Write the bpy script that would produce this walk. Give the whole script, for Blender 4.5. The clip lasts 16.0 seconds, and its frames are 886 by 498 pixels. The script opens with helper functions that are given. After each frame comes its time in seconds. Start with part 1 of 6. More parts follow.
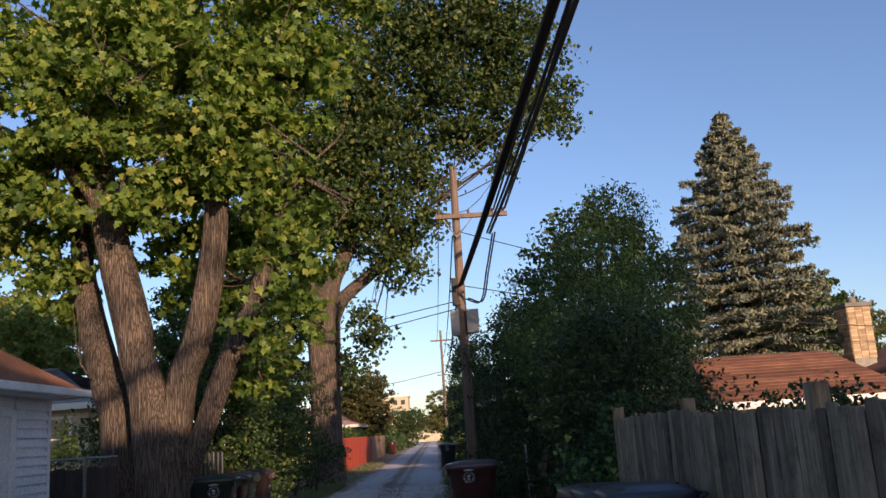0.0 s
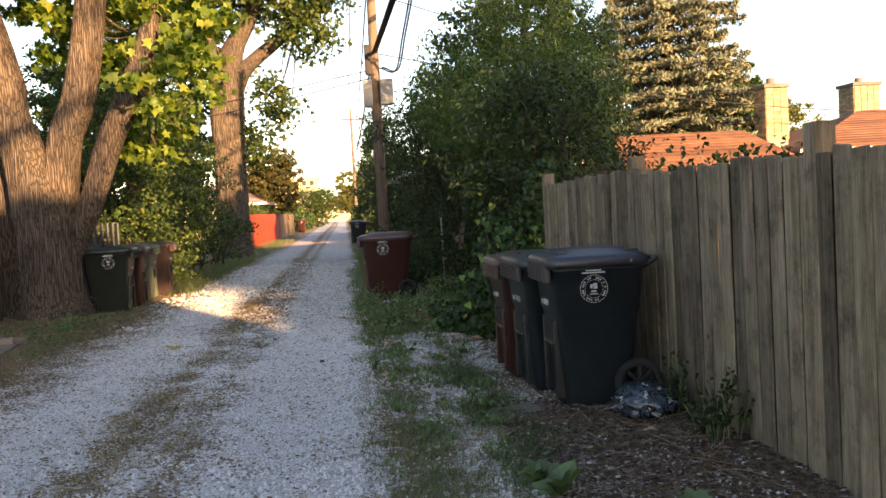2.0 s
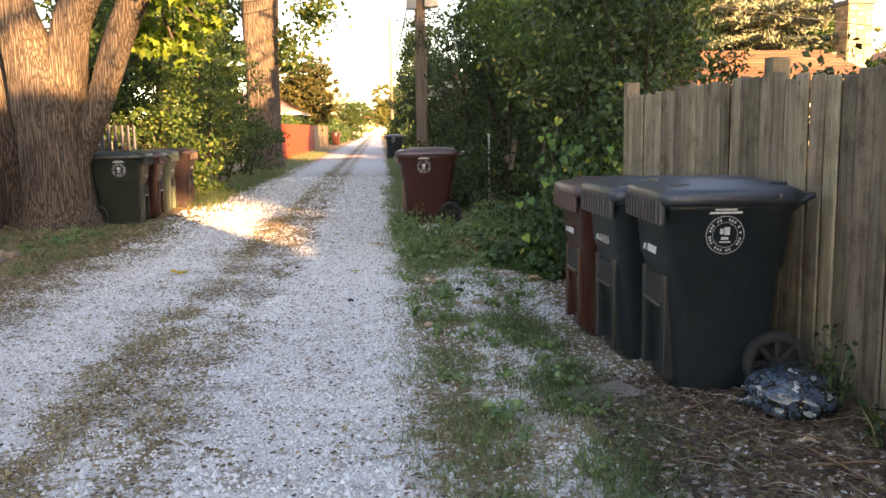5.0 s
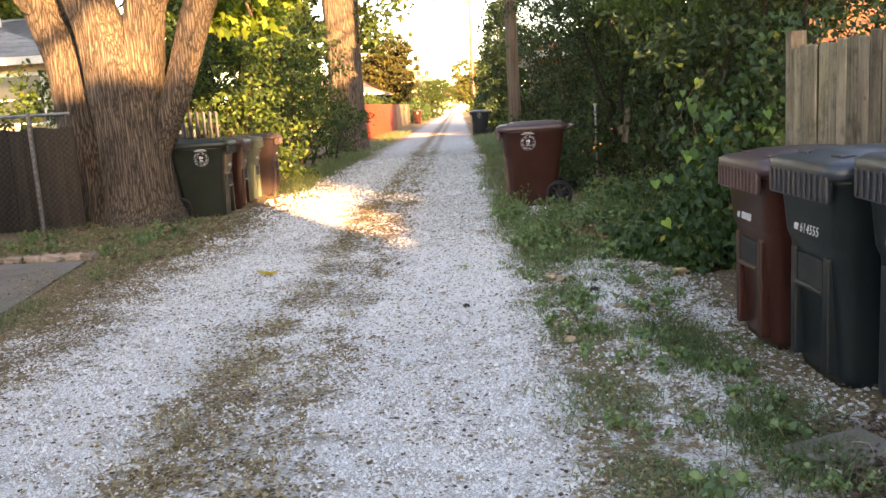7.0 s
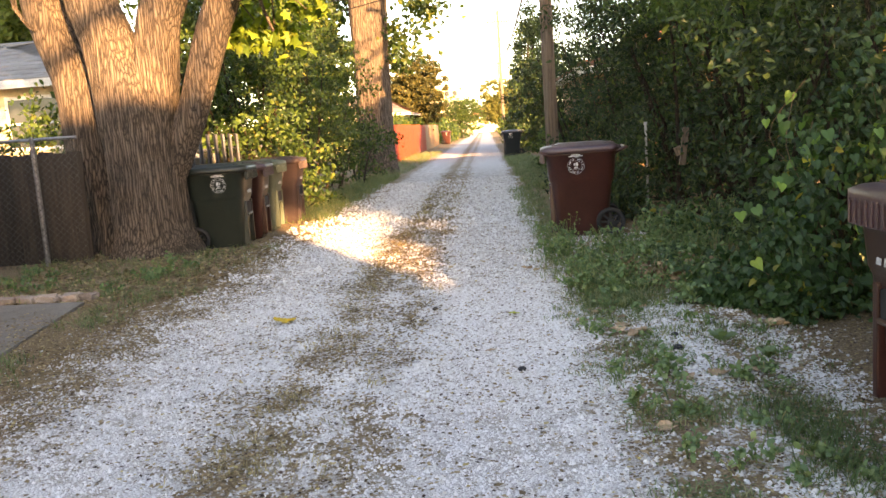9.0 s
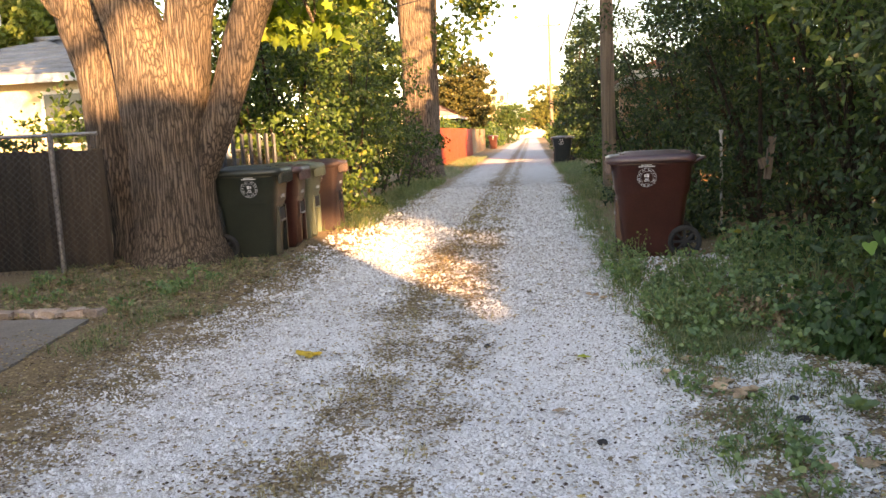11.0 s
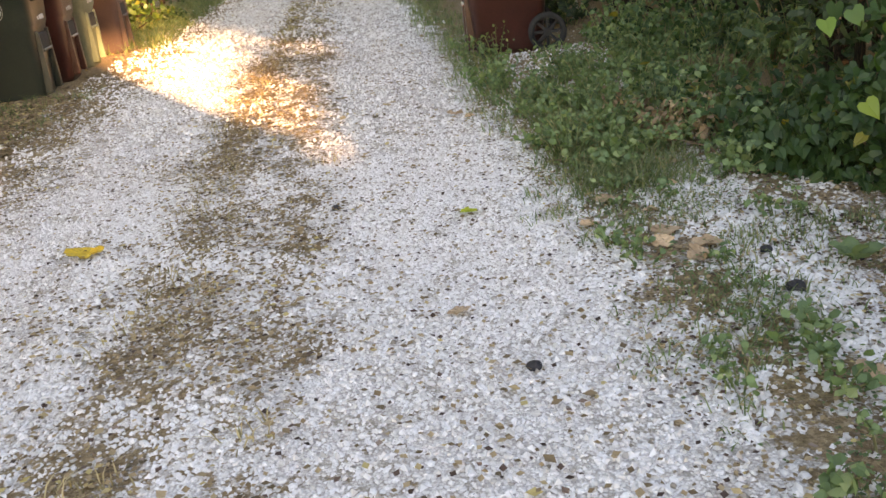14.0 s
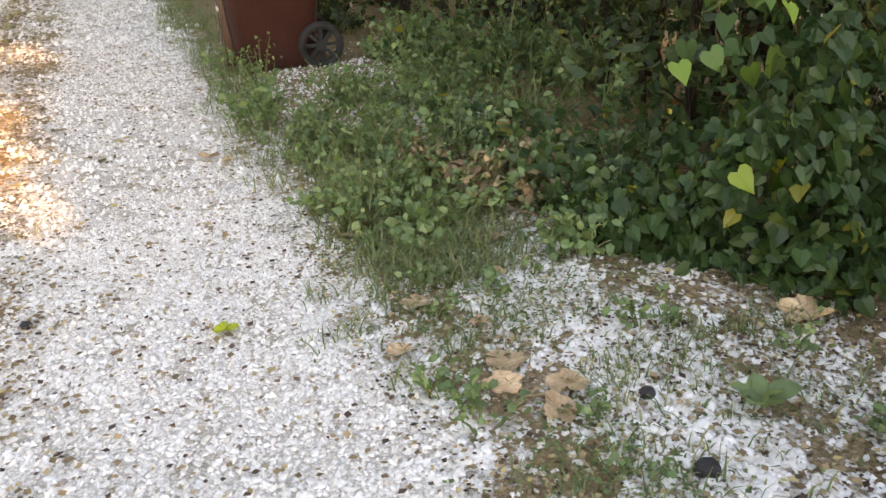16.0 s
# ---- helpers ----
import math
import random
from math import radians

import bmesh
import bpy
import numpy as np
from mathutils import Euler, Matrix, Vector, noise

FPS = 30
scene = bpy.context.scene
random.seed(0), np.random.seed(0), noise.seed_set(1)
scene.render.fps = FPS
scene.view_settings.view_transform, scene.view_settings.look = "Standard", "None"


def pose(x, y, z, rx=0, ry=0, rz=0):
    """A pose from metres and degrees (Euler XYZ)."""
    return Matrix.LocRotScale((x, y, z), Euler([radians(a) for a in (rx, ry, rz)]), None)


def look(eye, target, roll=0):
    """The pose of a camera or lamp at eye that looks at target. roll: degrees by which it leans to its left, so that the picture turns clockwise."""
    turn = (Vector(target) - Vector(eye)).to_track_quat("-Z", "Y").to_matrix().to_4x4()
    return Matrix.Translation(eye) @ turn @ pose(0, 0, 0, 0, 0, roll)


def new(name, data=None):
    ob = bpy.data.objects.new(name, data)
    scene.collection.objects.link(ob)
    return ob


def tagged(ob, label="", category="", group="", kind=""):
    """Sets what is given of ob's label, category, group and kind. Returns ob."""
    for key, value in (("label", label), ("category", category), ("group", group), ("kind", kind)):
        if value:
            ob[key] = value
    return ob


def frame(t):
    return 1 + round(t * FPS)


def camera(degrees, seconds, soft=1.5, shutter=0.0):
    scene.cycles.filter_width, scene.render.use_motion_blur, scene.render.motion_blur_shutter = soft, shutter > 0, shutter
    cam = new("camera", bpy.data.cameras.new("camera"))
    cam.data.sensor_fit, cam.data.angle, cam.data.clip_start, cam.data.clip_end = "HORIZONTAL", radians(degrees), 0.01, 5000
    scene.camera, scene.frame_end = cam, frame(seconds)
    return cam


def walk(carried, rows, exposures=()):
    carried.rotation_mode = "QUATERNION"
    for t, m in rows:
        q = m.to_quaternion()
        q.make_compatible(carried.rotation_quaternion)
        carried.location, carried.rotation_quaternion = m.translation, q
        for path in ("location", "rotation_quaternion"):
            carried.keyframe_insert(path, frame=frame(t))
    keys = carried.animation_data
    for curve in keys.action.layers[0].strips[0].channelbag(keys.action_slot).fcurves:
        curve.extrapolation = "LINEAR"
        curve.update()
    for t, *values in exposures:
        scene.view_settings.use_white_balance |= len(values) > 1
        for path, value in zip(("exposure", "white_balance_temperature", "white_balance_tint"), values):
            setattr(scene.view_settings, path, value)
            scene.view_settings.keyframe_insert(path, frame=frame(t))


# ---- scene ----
cam = camera(54.7, 16.0)
PATH = [
    (0, (0.546, -1.701, 1.51), (0.591, 0.255, 1.926), -3.9),
    (0.5, (0.549, -1.453, 1.461), (0.641, 0.517, 1.791), -3.4),
    (1, (0.562, -1.196, 1.431), (0.745, 0.786, 1.628), -3.7),
    (1.5, (0.502, -0.94, 1.388), (0.738, 1.045, 1.432), -3.6),
    (2, (0.484, -0.679, 1.351), (0.708, 1.306, 1.255), -3.2),
    (2.5, (0.5, -0.445, 1.331), (0.708, 1.531, 1.1), -3.3),
    (3, (0.477, -0.238, 1.301), (0.782, 1.715, 0.995), -3.0),
    (3.5, (0.423, 0.011, 1.317), (0.774, 1.961, 1.048), -3.4),
    (4, (0.459, 0.274, 1.306), (0.718, 2.24, 1.047), -3.0),
    (4.2, (0.471, 0.377, 1.316), (0.705, 2.345, 1.051), -2.3),
    (6.3, (0.346, 1.486, 1.275), (0.374, 3.464, 0.981), -2.1),
    (6.5, (0.316, 1.608, 1.284), (0.344, 3.585, 0.983), -2.7),
    (7, (0.222, 1.839, 1.283), (0.167, 3.811, 0.953), -3.6),
    (7.5, (0.222, 2.138, 1.282), (0.072, 4.109, 0.979), -3.7),
    (8, (0.211, 2.369, 1.29), (0.06, 4.338, 0.969), -3.1),
    (8.5, (0.125, 2.619, 1.297), (0.019, 4.596, 1.012), -3.9),
    (9, (0.088, 2.825, 1.29), (-0.029, 4.801, 1.01), -4.0),
    (9.2, (0.079, 2.954, 1.254), (-0.055, 4.933, 0.995), -3.8),
    (11.3, (-0.048, 3.914, 1.286), (-0.264, 5.884, 1.017), -2.8),
    (11.5, (-0.037, 3.991, 1.283), (-0.243, 5.961, 1.009), -2.8),
    (12, (-0.06, 4.18, 1.278), (-0.181, 6.155, 0.986), -3.4),
    (12.5, (-0.117, 4.42, 1.265), (-0.176, 6.38, 0.871), -5.0),
    (13, (-0.125, 4.66, 1.225), (-0.22, 6.567, 0.628), -6.7),
    (13.5, (-0.126, 4.917, 1.205), (-0.2, 6.772, 0.459), -6.7),
    (14, (-0.15, 5.167, 1.208), (-0.023, 7.019, 0.464), -6.9),
    (14.5, (-0.074, 5.406, 1.215), (0.287, 7.249, 0.528), -5.5),
    (15, (0.027, 5.649, 1.227), (0.533, 7.454, 0.53), -3.2),
    (15.5, (0.045, 5.955, 1.212), (0.636, 7.711, 0.458), -3.4),
    (16, (0.062, 6.215, 1.195), (0.683, 7.939, 0.393), -3.2),
]
walk(cam, [(t, look(eye, target, roll)) for t, eye, target, roll in PATH],
     [(0.0, 0.35, 6500, 25), (0.7, 0.55, 7150, 26), (1.4, 0.72, 8000, 25), (2.0, 1.85, 9837, 25), (2.5, 1.95, 9987, 25), (2.8, 2.25, 10290, 25), (3.5, 2.57, 10515, 26), (6.5, 2.87, 11760, 27), (7.5, 2.97, 11986, 27), (9.0, 2.87, 11986, 27), (12.5, 2.72, 11533, 27), (13.3, 2.99, 13003, 28), (14.2, 3.07, 14247, 28), (16.0, 3.42, 16056, 28)])

# ---- light ----
SUN_EL, SUN_AZ = radians(13), math.atan2(0.44, -0.90)   # azimuth from +y towards +x
to_sun = Vector((math.sin(SUN_AZ) * math.cos(SUN_EL), math.cos(SUN_AZ) * math.cos(SUN_EL), math.sin(SUN_EL)))
world = bpy.data.worlds.new("world")
scene.world = world
world.use_nodes = True
wn = world.node_tree.nodes
sky = wn.new("ShaderNodeTexSky")
sky.sky_type, sky.sun_disc = "NISHITA", False
sky.sun_elevation, sky.sun_rotation = SUN_EL, SUN_AZ
sky.air_density, sky.dust_density, sky.ozone_density = 1.0, 0.55, 3.1
world.node_tree.links.new(sky.outputs[0], wn["Background"].inputs[0])
wn["Background"].inputs[1].default_value = 0.15
sun_data = bpy.data.lights.new("sun", "SUN")
sun_data.energy, sun_data.angle, sun_data.color = 5.0, radians(0.9), (1.0, 0.75, 0.47)
sun = new("sun", sun_data)
sun.matrix_world = look(to_sun * 60, (0, 0, 0))

# ---- materials ----


def material(name, rough=0.7, metal=0.0, spec=0.4):
    m = bpy.data.materials.new(name)
    m.use_nodes = True
    b = m.node_tree.nodes["Principled BSDF"]
    b.inputs["Roughness"].default_value, b.inputs["Metallic"].default_value = rough, metal
    b.inputs["Specular IOR Level"].default_value = spec
    return m, m.node_tree.nodes, m.node_tree.links, b


def ramp(nodes, *stops):
    r = nodes.new("ShaderNodeValToRGB")
    r.color_ramp.elements[0].position, r.color_ramp.elements[0].color = stops[0][0], (*stops[0][1], 1)
    r.color_ramp.elements[1].position, r.color_ramp.elements[1].color = stops[-1][0], (*stops[-1][1], 1)
    for p, c in stops[1:-1]:
        r.color_ramp.elements.new(p).color = (*c, 1)
    return r


def noise_node(nodes, links, vec, scale, detail=4, rough=0.6):
    n = nodes.new("ShaderNodeTexNoise")
    n.inputs["Scale"].default_value, n.inputs["Detail"].default_value, n.inputs["Roughness"].default_value = scale, detail, rough
    links.new(vec, n.inputs["Vector"])
    return n


def mix(nodes, links, kind, fac, a, b):
    m = nodes.new("ShaderNodeMix")
    m.data_type, m.blend_type = "RGBA", kind
    for s, v in ((m.inputs[0], fac), (m.inputs[6], a), (m.inputs[7], b)):
        if hasattr(v, "is_output"):
            links.new(v, s)
        else:
            s.default_value = v
    return m.outputs[2]


def bump(nodes, links, b, height, strength=0.4, dist=0.02):
    n = nodes.new("ShaderNodeBump")
    n.inputs["Strength"].default_value, n.inputs["Distance"].default_value = strength, dist
    links.new(height, n.inputs["Height"])
    links.new(n.outputs[0], b.inputs["Normal"])


def rough_mat(name, dark, light, scale=6.0, fine=60.0, rough=0.75, bumps=0.3, stretch=(1, 1, 1), per_piece=0.0, metal=0.0, spec=0.4):
    """Two-scale mottled surface; stretch draws the pattern out along an axis."""
    m, n, l, b = material(name, rough, metal, spec)
    co = n.new("ShaderNodeTexCoord")
    mp = n.new("ShaderNodeMapping")
    mp.inputs["Scale"].default_value = stretch
    l.new(co.outputs["Object"], mp.inputs["Vector"])
    vec = mp.outputs[0]
    if per_piece:
        info = n.new("ShaderNodeObjectInfo")
        add = n.new("ShaderNodeVectorMath")
        sc = n.new("ShaderNodeVectorMath")
        sc.operation = "SCALE"
        l.new(info.outputs["Random"], sc.inputs[0])
        sc.inputs["Scale"].default_value = 37.0
        l.new(vec, add.inputs[0])
        l.new(sc.outputs[0], add.inputs[1])
        vec = add.outputs[0]
    a, c = noise_node(n, l, vec, scale), noise_node(n, l, vec, fine)
    r = ramp(n, (0.3, dark), (0.7, light))
    l.new(a.outputs[0], r.inputs[0])
    g = ramp(n, (0.3, (0.72, 0.72, 0.72)), (0.7, (1.15, 1.15, 1.15)))
    l.new(c.outputs[0], g.inputs[0])
    out = mix(n, l, "MULTIPLY", 1.0, r.outputs[0], g.outputs[0])
    if per_piece:
        t = ramp(n, (0.0, (1 - per_piece,) * 3), (1.0, (1 + per_piece,) * 3))
        l.new(info.outputs["Random"], t.inputs[0])
        out = mix(n, l, "MULTIPLY", 1.0, out, t.outputs[0])
    l.new(out, b.inputs["Base Color"])
    if bumps:
        bump(n, l, b, c.outputs[0], bumps, 0.01)
    return m


def leaf_mat(name, stops, through_light=0.35, rough=0.45, piece=False):
    m, n, l, b = material(name, rough, 0, 0.3)
    r = ramp(n, *stops)
    if piece:
        l.new(n.new("ShaderNodeObjectInfo").outputs["Random"], r.inputs[0])
    else:
        l.new(n.new("ShaderNodeNewGeometry").outputs["Random Per Island"], r.inputs[0])
    l.new(r.outputs[0], b.inputs["Base Color"])
    if through_light:
        tr = n.new("ShaderNodeBsdfTranslucent")
        warm = mix(n, l, "MULTIPLY", 1.0, r.outputs[0], (1.25, 1.45, 0.6, 1))
        l.new(warm, tr.inputs[0])
        ms = n.new("ShaderNodeMixShader")
        ms.inputs[0].default_value = through_light
        l.new(b.outputs[0], ms.inputs[1])
        l.new(tr.outputs[0], ms.inputs[2])
        l.new(ms.outputs[0], n["Material Output"].inputs["Surface"])
    return m


def bark_mat(name, dark, mid, light, scale=1.0):
    """Long interlacing ridges with dark furrows between them."""
    m, n, l, b = material(name, 0.92, 0, 0.15)
    co = n.new("ShaderNodeTexCoord")
    warp = noise_node(n, l, co.outputs["Object"], 5 * scale, 4, 0.6)
    sh = n.new("ShaderNodeVectorMath")
    sh.operation = "MULTIPLY_ADD"
    sh.inputs[1].default_value = (0.045 / scale, 0.045 / scale, 0.12 / scale)
    l.new(warp.outputs["Color"], sh.inputs[0])
    l.new(co.outputs["Object"], sh.inputs[2])
    mp = n.new("ShaderNodeMapping")
    mp.inputs["Scale"].default_value = (32 * scale, 32 * scale, 1.5 * scale)
    l.new(sh.outputs[0], mp.inputs["Vector"])
    v = n.new("ShaderNodeTexVoronoi")
    v.feature = "DISTANCE_TO_EDGE"
    v.inputs["Scale"].default_value = 1.0
    l.new(mp.outputs[0], v.inputs["Vector"])
    fine = noise_node(n, l, mp.outputs[0], 2.2, 8, 0.8)
    broad = noise_node(n, l, co.outputs["Object"], 1.4, 4)
    q = n.new("ShaderNodeMath")
    q.operation = "MULTIPLY_ADD"
    l.new(fine.outputs[0], q.inputs[0])
    q.inputs[1].default_value = 0.45
    l.new(v.outputs["Distance"], q.inputs[2])
    r = ramp(n, (0.24, dark), (0.42, mid), (0.88, light))
    l.new(q.outputs[0], r.inputs[0])
    g = ramp(n, (0.3, (0.72, 0.74, 0.78)), (0.7, (1.18, 1.1, 1.0)))
    l.new(broad.outputs[0], g.inputs[0])
    l.new(mix(n, l, "MULTIPLY", 1.0, r.outputs[0], g.outputs[0]), b.inputs["Base Color"])
    bump(n, l, b, q.outputs[0], 1.0, 0.06)
    return m


def ground_mat():
    """White limestone gravel in two wheel tracks, litter and dirt between and beside them."""
    m, n, l, b = material("alley_ground", 0.95, 0, 0.15)
    geo = n.new("ShaderNodeNewGeometry")
    pos = geo.outputs["Position"]
    sep = n.new("ShaderNodeSeparateXYZ")
    l.new(pos, sep.inputs[0])
    wob = noise_node(n, l, pos, 1.3, 6, 0.75)
    wob2 = noise_node(n, l, pos, 7.0, 4, 0.7)

    def math_node(op, a, c):
        q = n.new("ShaderNodeMath")
        q.operation = op
        for s, v in zip(q.inputs, (a, c)):
            if hasattr(v, "is_output"):
                l.new(v, s)
            else:
                s.default_value = v
        return q.outputs[0]

    shift = math_node("ADD", math_node("MULTIPLY", math_node("SUBTRACT", wob.outputs[0], 0.5), 0.9),
                      math_node("MULTIPLY", math_node("SUBTRACT", wob2.outputs[0], 0.5), 0.8))

    def band(centre, half, soft):
        d = math_node("ABSOLUTE", math_node("SUBTRACT", sep.outputs[0], centre), 0)
        e = math_node("ADD", d, shift)
        q = n.new("ShaderNodeMapRange")
        q.inputs["From Min"].default_value, q.inputs["From Max"].default_value = half + soft, half - soft
        l.new(e, q.inputs["Value"])
        return q.outputs[0]

    near = n.new("ShaderNodeMapRange")
    near.inputs["From Min"].default_value, near.inputs["From Max"].default_value = 9.0, 8.4
    l.new(sep.outputs[1], near.inputs["Value"])
    white = band(-1.03, 1.68, 0.16)
    lines = math_node("MAXIMUM", math_node("MAXIMUM", band(-0.95, 0.24, 0.14), math_node("MULTIPLY", band(-0.55, 0.16, 0.13), 0.9)), math_node("MULTIPLY", band(-0.85, 0.6, 0.3), 0.42))
    edge = math_node("MULTIPLY", band(-2.45, 0.45, 0.25), 0.72)
    tracks = math_node("MULTIPLY", white, math_node("SUBTRACT", 1.0, math_node("MAXIMUM", math_node("MULTIPLY", lines, 0.72), edge)))
    banks = math_node("MULTIPLY", math_node("MAXIMUM", math_node("MULTIPLY", band(1.15, 0.24, 0.14), 0.52), math_node("MULTIPLY", band(1.62, 0.18, 0.14), 0.36)), near.outputs[0])
    whole = math_node("MAXIMUM", tracks, banks)
    # stones
    vor = n.new("ShaderNodeTexVoronoi")
    vor.inputs["Scale"].default_value = 115
    l.new(pos, vor.inputs["Vector"])
    stone = ramp(n, (0.0, (0.6, 0.58, 0.555)), (0.4, (0.78, 0.765, 0.75)), (1.0, (0.86, 0.85, 0.84)))
    l.new(vor.outputs["Color"], stone.inputs[0])
    gap = ramp(n, (0.25, (1, 1, 1)), (0.7, (0.5, 0.47, 0.45)))
    l.new(vor.outputs["Distance"], gap.inputs[0])
    stones = mix(n, l, "MULTIPLY", 0.75, stone.outputs[0], gap.outputs[0])
    mid_n = noise_node(n, l, pos, 5.0, 6, 0.75)
    mid_r = ramp(n, (0.36, (0.6, 0.55, 0.48)), (0.52, (1.0, 1.0, 1.0)), (0.7, (1.06, 1.06, 1.06)))
    l.new(mid_n.outputs[0], mid_r.inputs[0])
    stones = mix(n, l, "MULTIPLY", 1.0, stones, mid_r.outputs[0])
    litter_n = noise_node(n, l, pos, 60, 6, 0.85)
    litter = ramp(n, (0.3, (0.1, 0.068, 0.042)), (0.5, (0.26, 0.18, 0.11)), (0.68, (0.46, 0.35, 0.24)))
    l.new(litter_n.outputs[0], litter.inputs[0])
    grass_n = noise_node(n, l, pos, 0.8, 5, 0.7)
    green = ramp(n, (0.45, (1, 1, 1)), (0.66, (0.88, 0.9, 0.78)))
    l.new(grass_n.outputs[0], green.inputs[0])
    litter_c = mix(n, l, "MULTIPLY", 1.0, litter.outputs[0], green.outputs[0])
    speck = noise_node(n, l, pos, 13, 6, 0.8)
    cut = n.new("ShaderNodeMapRange")
    cut.inputs["From Min"].default_value, cut.inputs["From Max"].default_value = 0.36, 0.6
    blotch = noise_node(n, l, pos, 3.2, 5, 0.7)
    broken = math_node("ADD", math_node("MULTIPLY", math_node("SUBTRACT", 0.5, speck.outputs[0]), 2.5), math_node("MULTIPLY", math_node("SUBTRACT", 0.5, blotch.outputs[0]), 0.95))
    l.new(math_node("ADD", math_node("ADD", math_node("MULTIPLY", whole, 0.86), 0.08), broken), cut.inputs["Value"])
    cover = cut.outputs[0]
    l.new(mix(n, l, "MIX", cover, litter_c, stones), b.inputs["Base Color"])
    bump(n, l, b, math_node("ADD", vor.outputs["Distance"], litter_n.outputs[0]), 0.6, 0.01)
    return m


GROUND = ground_mat()
STONE = leaf_mat("limestone_chip", ((0.0, (0.2, 0.165, 0.13)), (0.03, (0.42, 0.38, 0.34)), (0.12, (0.58, 0.565, 0.54)), (0.6, (0.68, 0.67, 0.66)), (1.0, (0.77, 0.765, 0.76))), 0, 0.85)
BARK = bark_mat("maple_bark", (0.055, 0.043, 0.035), (0.185, 0.145, 0.116), (0.32, 0.256, 0.2))
BARK_DARK = bark_mat("shrub_bark", (0.03, 0.022, 0.016), (0.08, 0.06, 0.042), (0.14, 0.11, 0.08), 3)
MAPLE = leaf_mat("maple_leaf", ((0.0, (0.045, 0.085, 0.018)), (0.5, (0.13, 0.2, 0.036)), (0.88, (0.22, 0.285, 0.055)), (1.0, (0.31, 0.3, 0.065))), 0.42)
MAPLE_FAR = leaf_mat("far_maple_leaf", ((0.0, (0.02, 0.042, 0.014)), (0.6, (0.05, 0.088, 0.024)), (0.93, (0.12, 0.14, 0.035)), (1.0, (0.2, 0.19, 0.05))))
HEDGE = leaf_mat("hedge_leaf", ((0.0, (0.02, 0.042, 0.016)), (0.55, (0.044, 0.084, 0.025)), (0.93, (0.085, 0.13, 0.032)), (1.0, (0.17, 0.16, 0.04))), 0.3)
SHRUB = leaf_mat("shrub_leaf", ((0.0, (0.012, 0.028, 0.012)), (0.6, (0.029, 0.06, 0.024)), (0.95, (0.062, 0.1, 0.034)), (1.0, (0.11, 0.14, 0.04))), 0.22)
SPRUCE = leaf_mat("spruce_needles", ((0.0, (0.075, 0.1, 0.078)), (0.6, (0.18, 0.2, 0.145)), (1.0, (0.34, 0.31, 0.19))), 0.1, 0.7)
BRONZE = leaf_mat("bronze_leaf", ((0.0, (0.03, 0.036, 0.014)), (0.6, (0.075, 0.075, 0.028)), (1.0, (0.15, 0.12, 0.04))), 0.3)
YARD_LEAF = leaf_mat("yard_tree_leaf", ((0.0, (0.08, 0.12, 0.03)), (0.6, (0.16, 0.21, 0.05)), (1.0, (0.26, 0.27, 0.08))), 0.4)
FAR_LEAF = leaf_mat("distant_leaf", ((0.0, (0.05, 0.065, 0.02)), (0.6, (0.12, 0.13, 0.04)), (1.0, (0.22, 0.19, 0.06))), 0.3)
GRASS = leaf_mat("grass_blade", ((0.0, (0.075, 0.12, 0.055)), (0.55, (0.14, 0.205, 0.09)), (0.8, (0.22, 0.25, 0.13)), (1.0, (0.36, 0.3, 0.18))), 0.3)
CLOVER = leaf_mat("clover_leaf", ((0.0, (0.05, 0.095, 0.045)), (0.6, (0.1, 0.17, 0.075)), (1.0, (0.18, 0.23, 0.1))), 0.25)
WEED = leaf_mat("weed_leaf", ((0.0, (0.08, 0.145, 0.07)), (0.7, (0.155, 0.25, 0.115)), (1.0, (0.26, 0.33, 0.16))), 0.3)
VINE = leaf_mat("vine_leaf", ((0.0, (0.036, 0.088, 0.028)), (0.75, (0.075, 0.172, 0.042)), (0.95, (0.18, 0.3, 0.05)), (1.0, (0.45, 0.35, 0.05))), 0.3, 0.4, True)
LITTER = leaf_mat("dead_leaf", ((0.0, (0.1, 0.068, 0.042)), (0.5, (0.26, 0.175, 0.105)), (0.9, (0.4, 0.29, 0.18)), (1.0, (0.48, 0.37, 0.16))), 0.1, 0.8)
MULCH = leaf_mat("bark_mulch", ((0.0, (0.04, 0.024, 0.019)), (0.6, (0.095, 0.058, 0.046)), (0.82, (0.18, 0.115, 0.092)), (0.93, (0.32, 0.255, 0.21)), (1.0, (0.55, 0.5, 0.45))), 0, 0.9)
DRY_LEAF = rough_mat("dry_plane_leaf", (0.38, 0.24, 0.14), (0.58, 0.4, 0.26), 20, 120, 0.8, 0.3, per_piece=0.25)
YELLOW_LEAF = rough_mat("yellow_leaf", (0.5, 0.3, 0.03), (0.65, 0.43, 0.06), 20, 120, 0.7, 0.2)


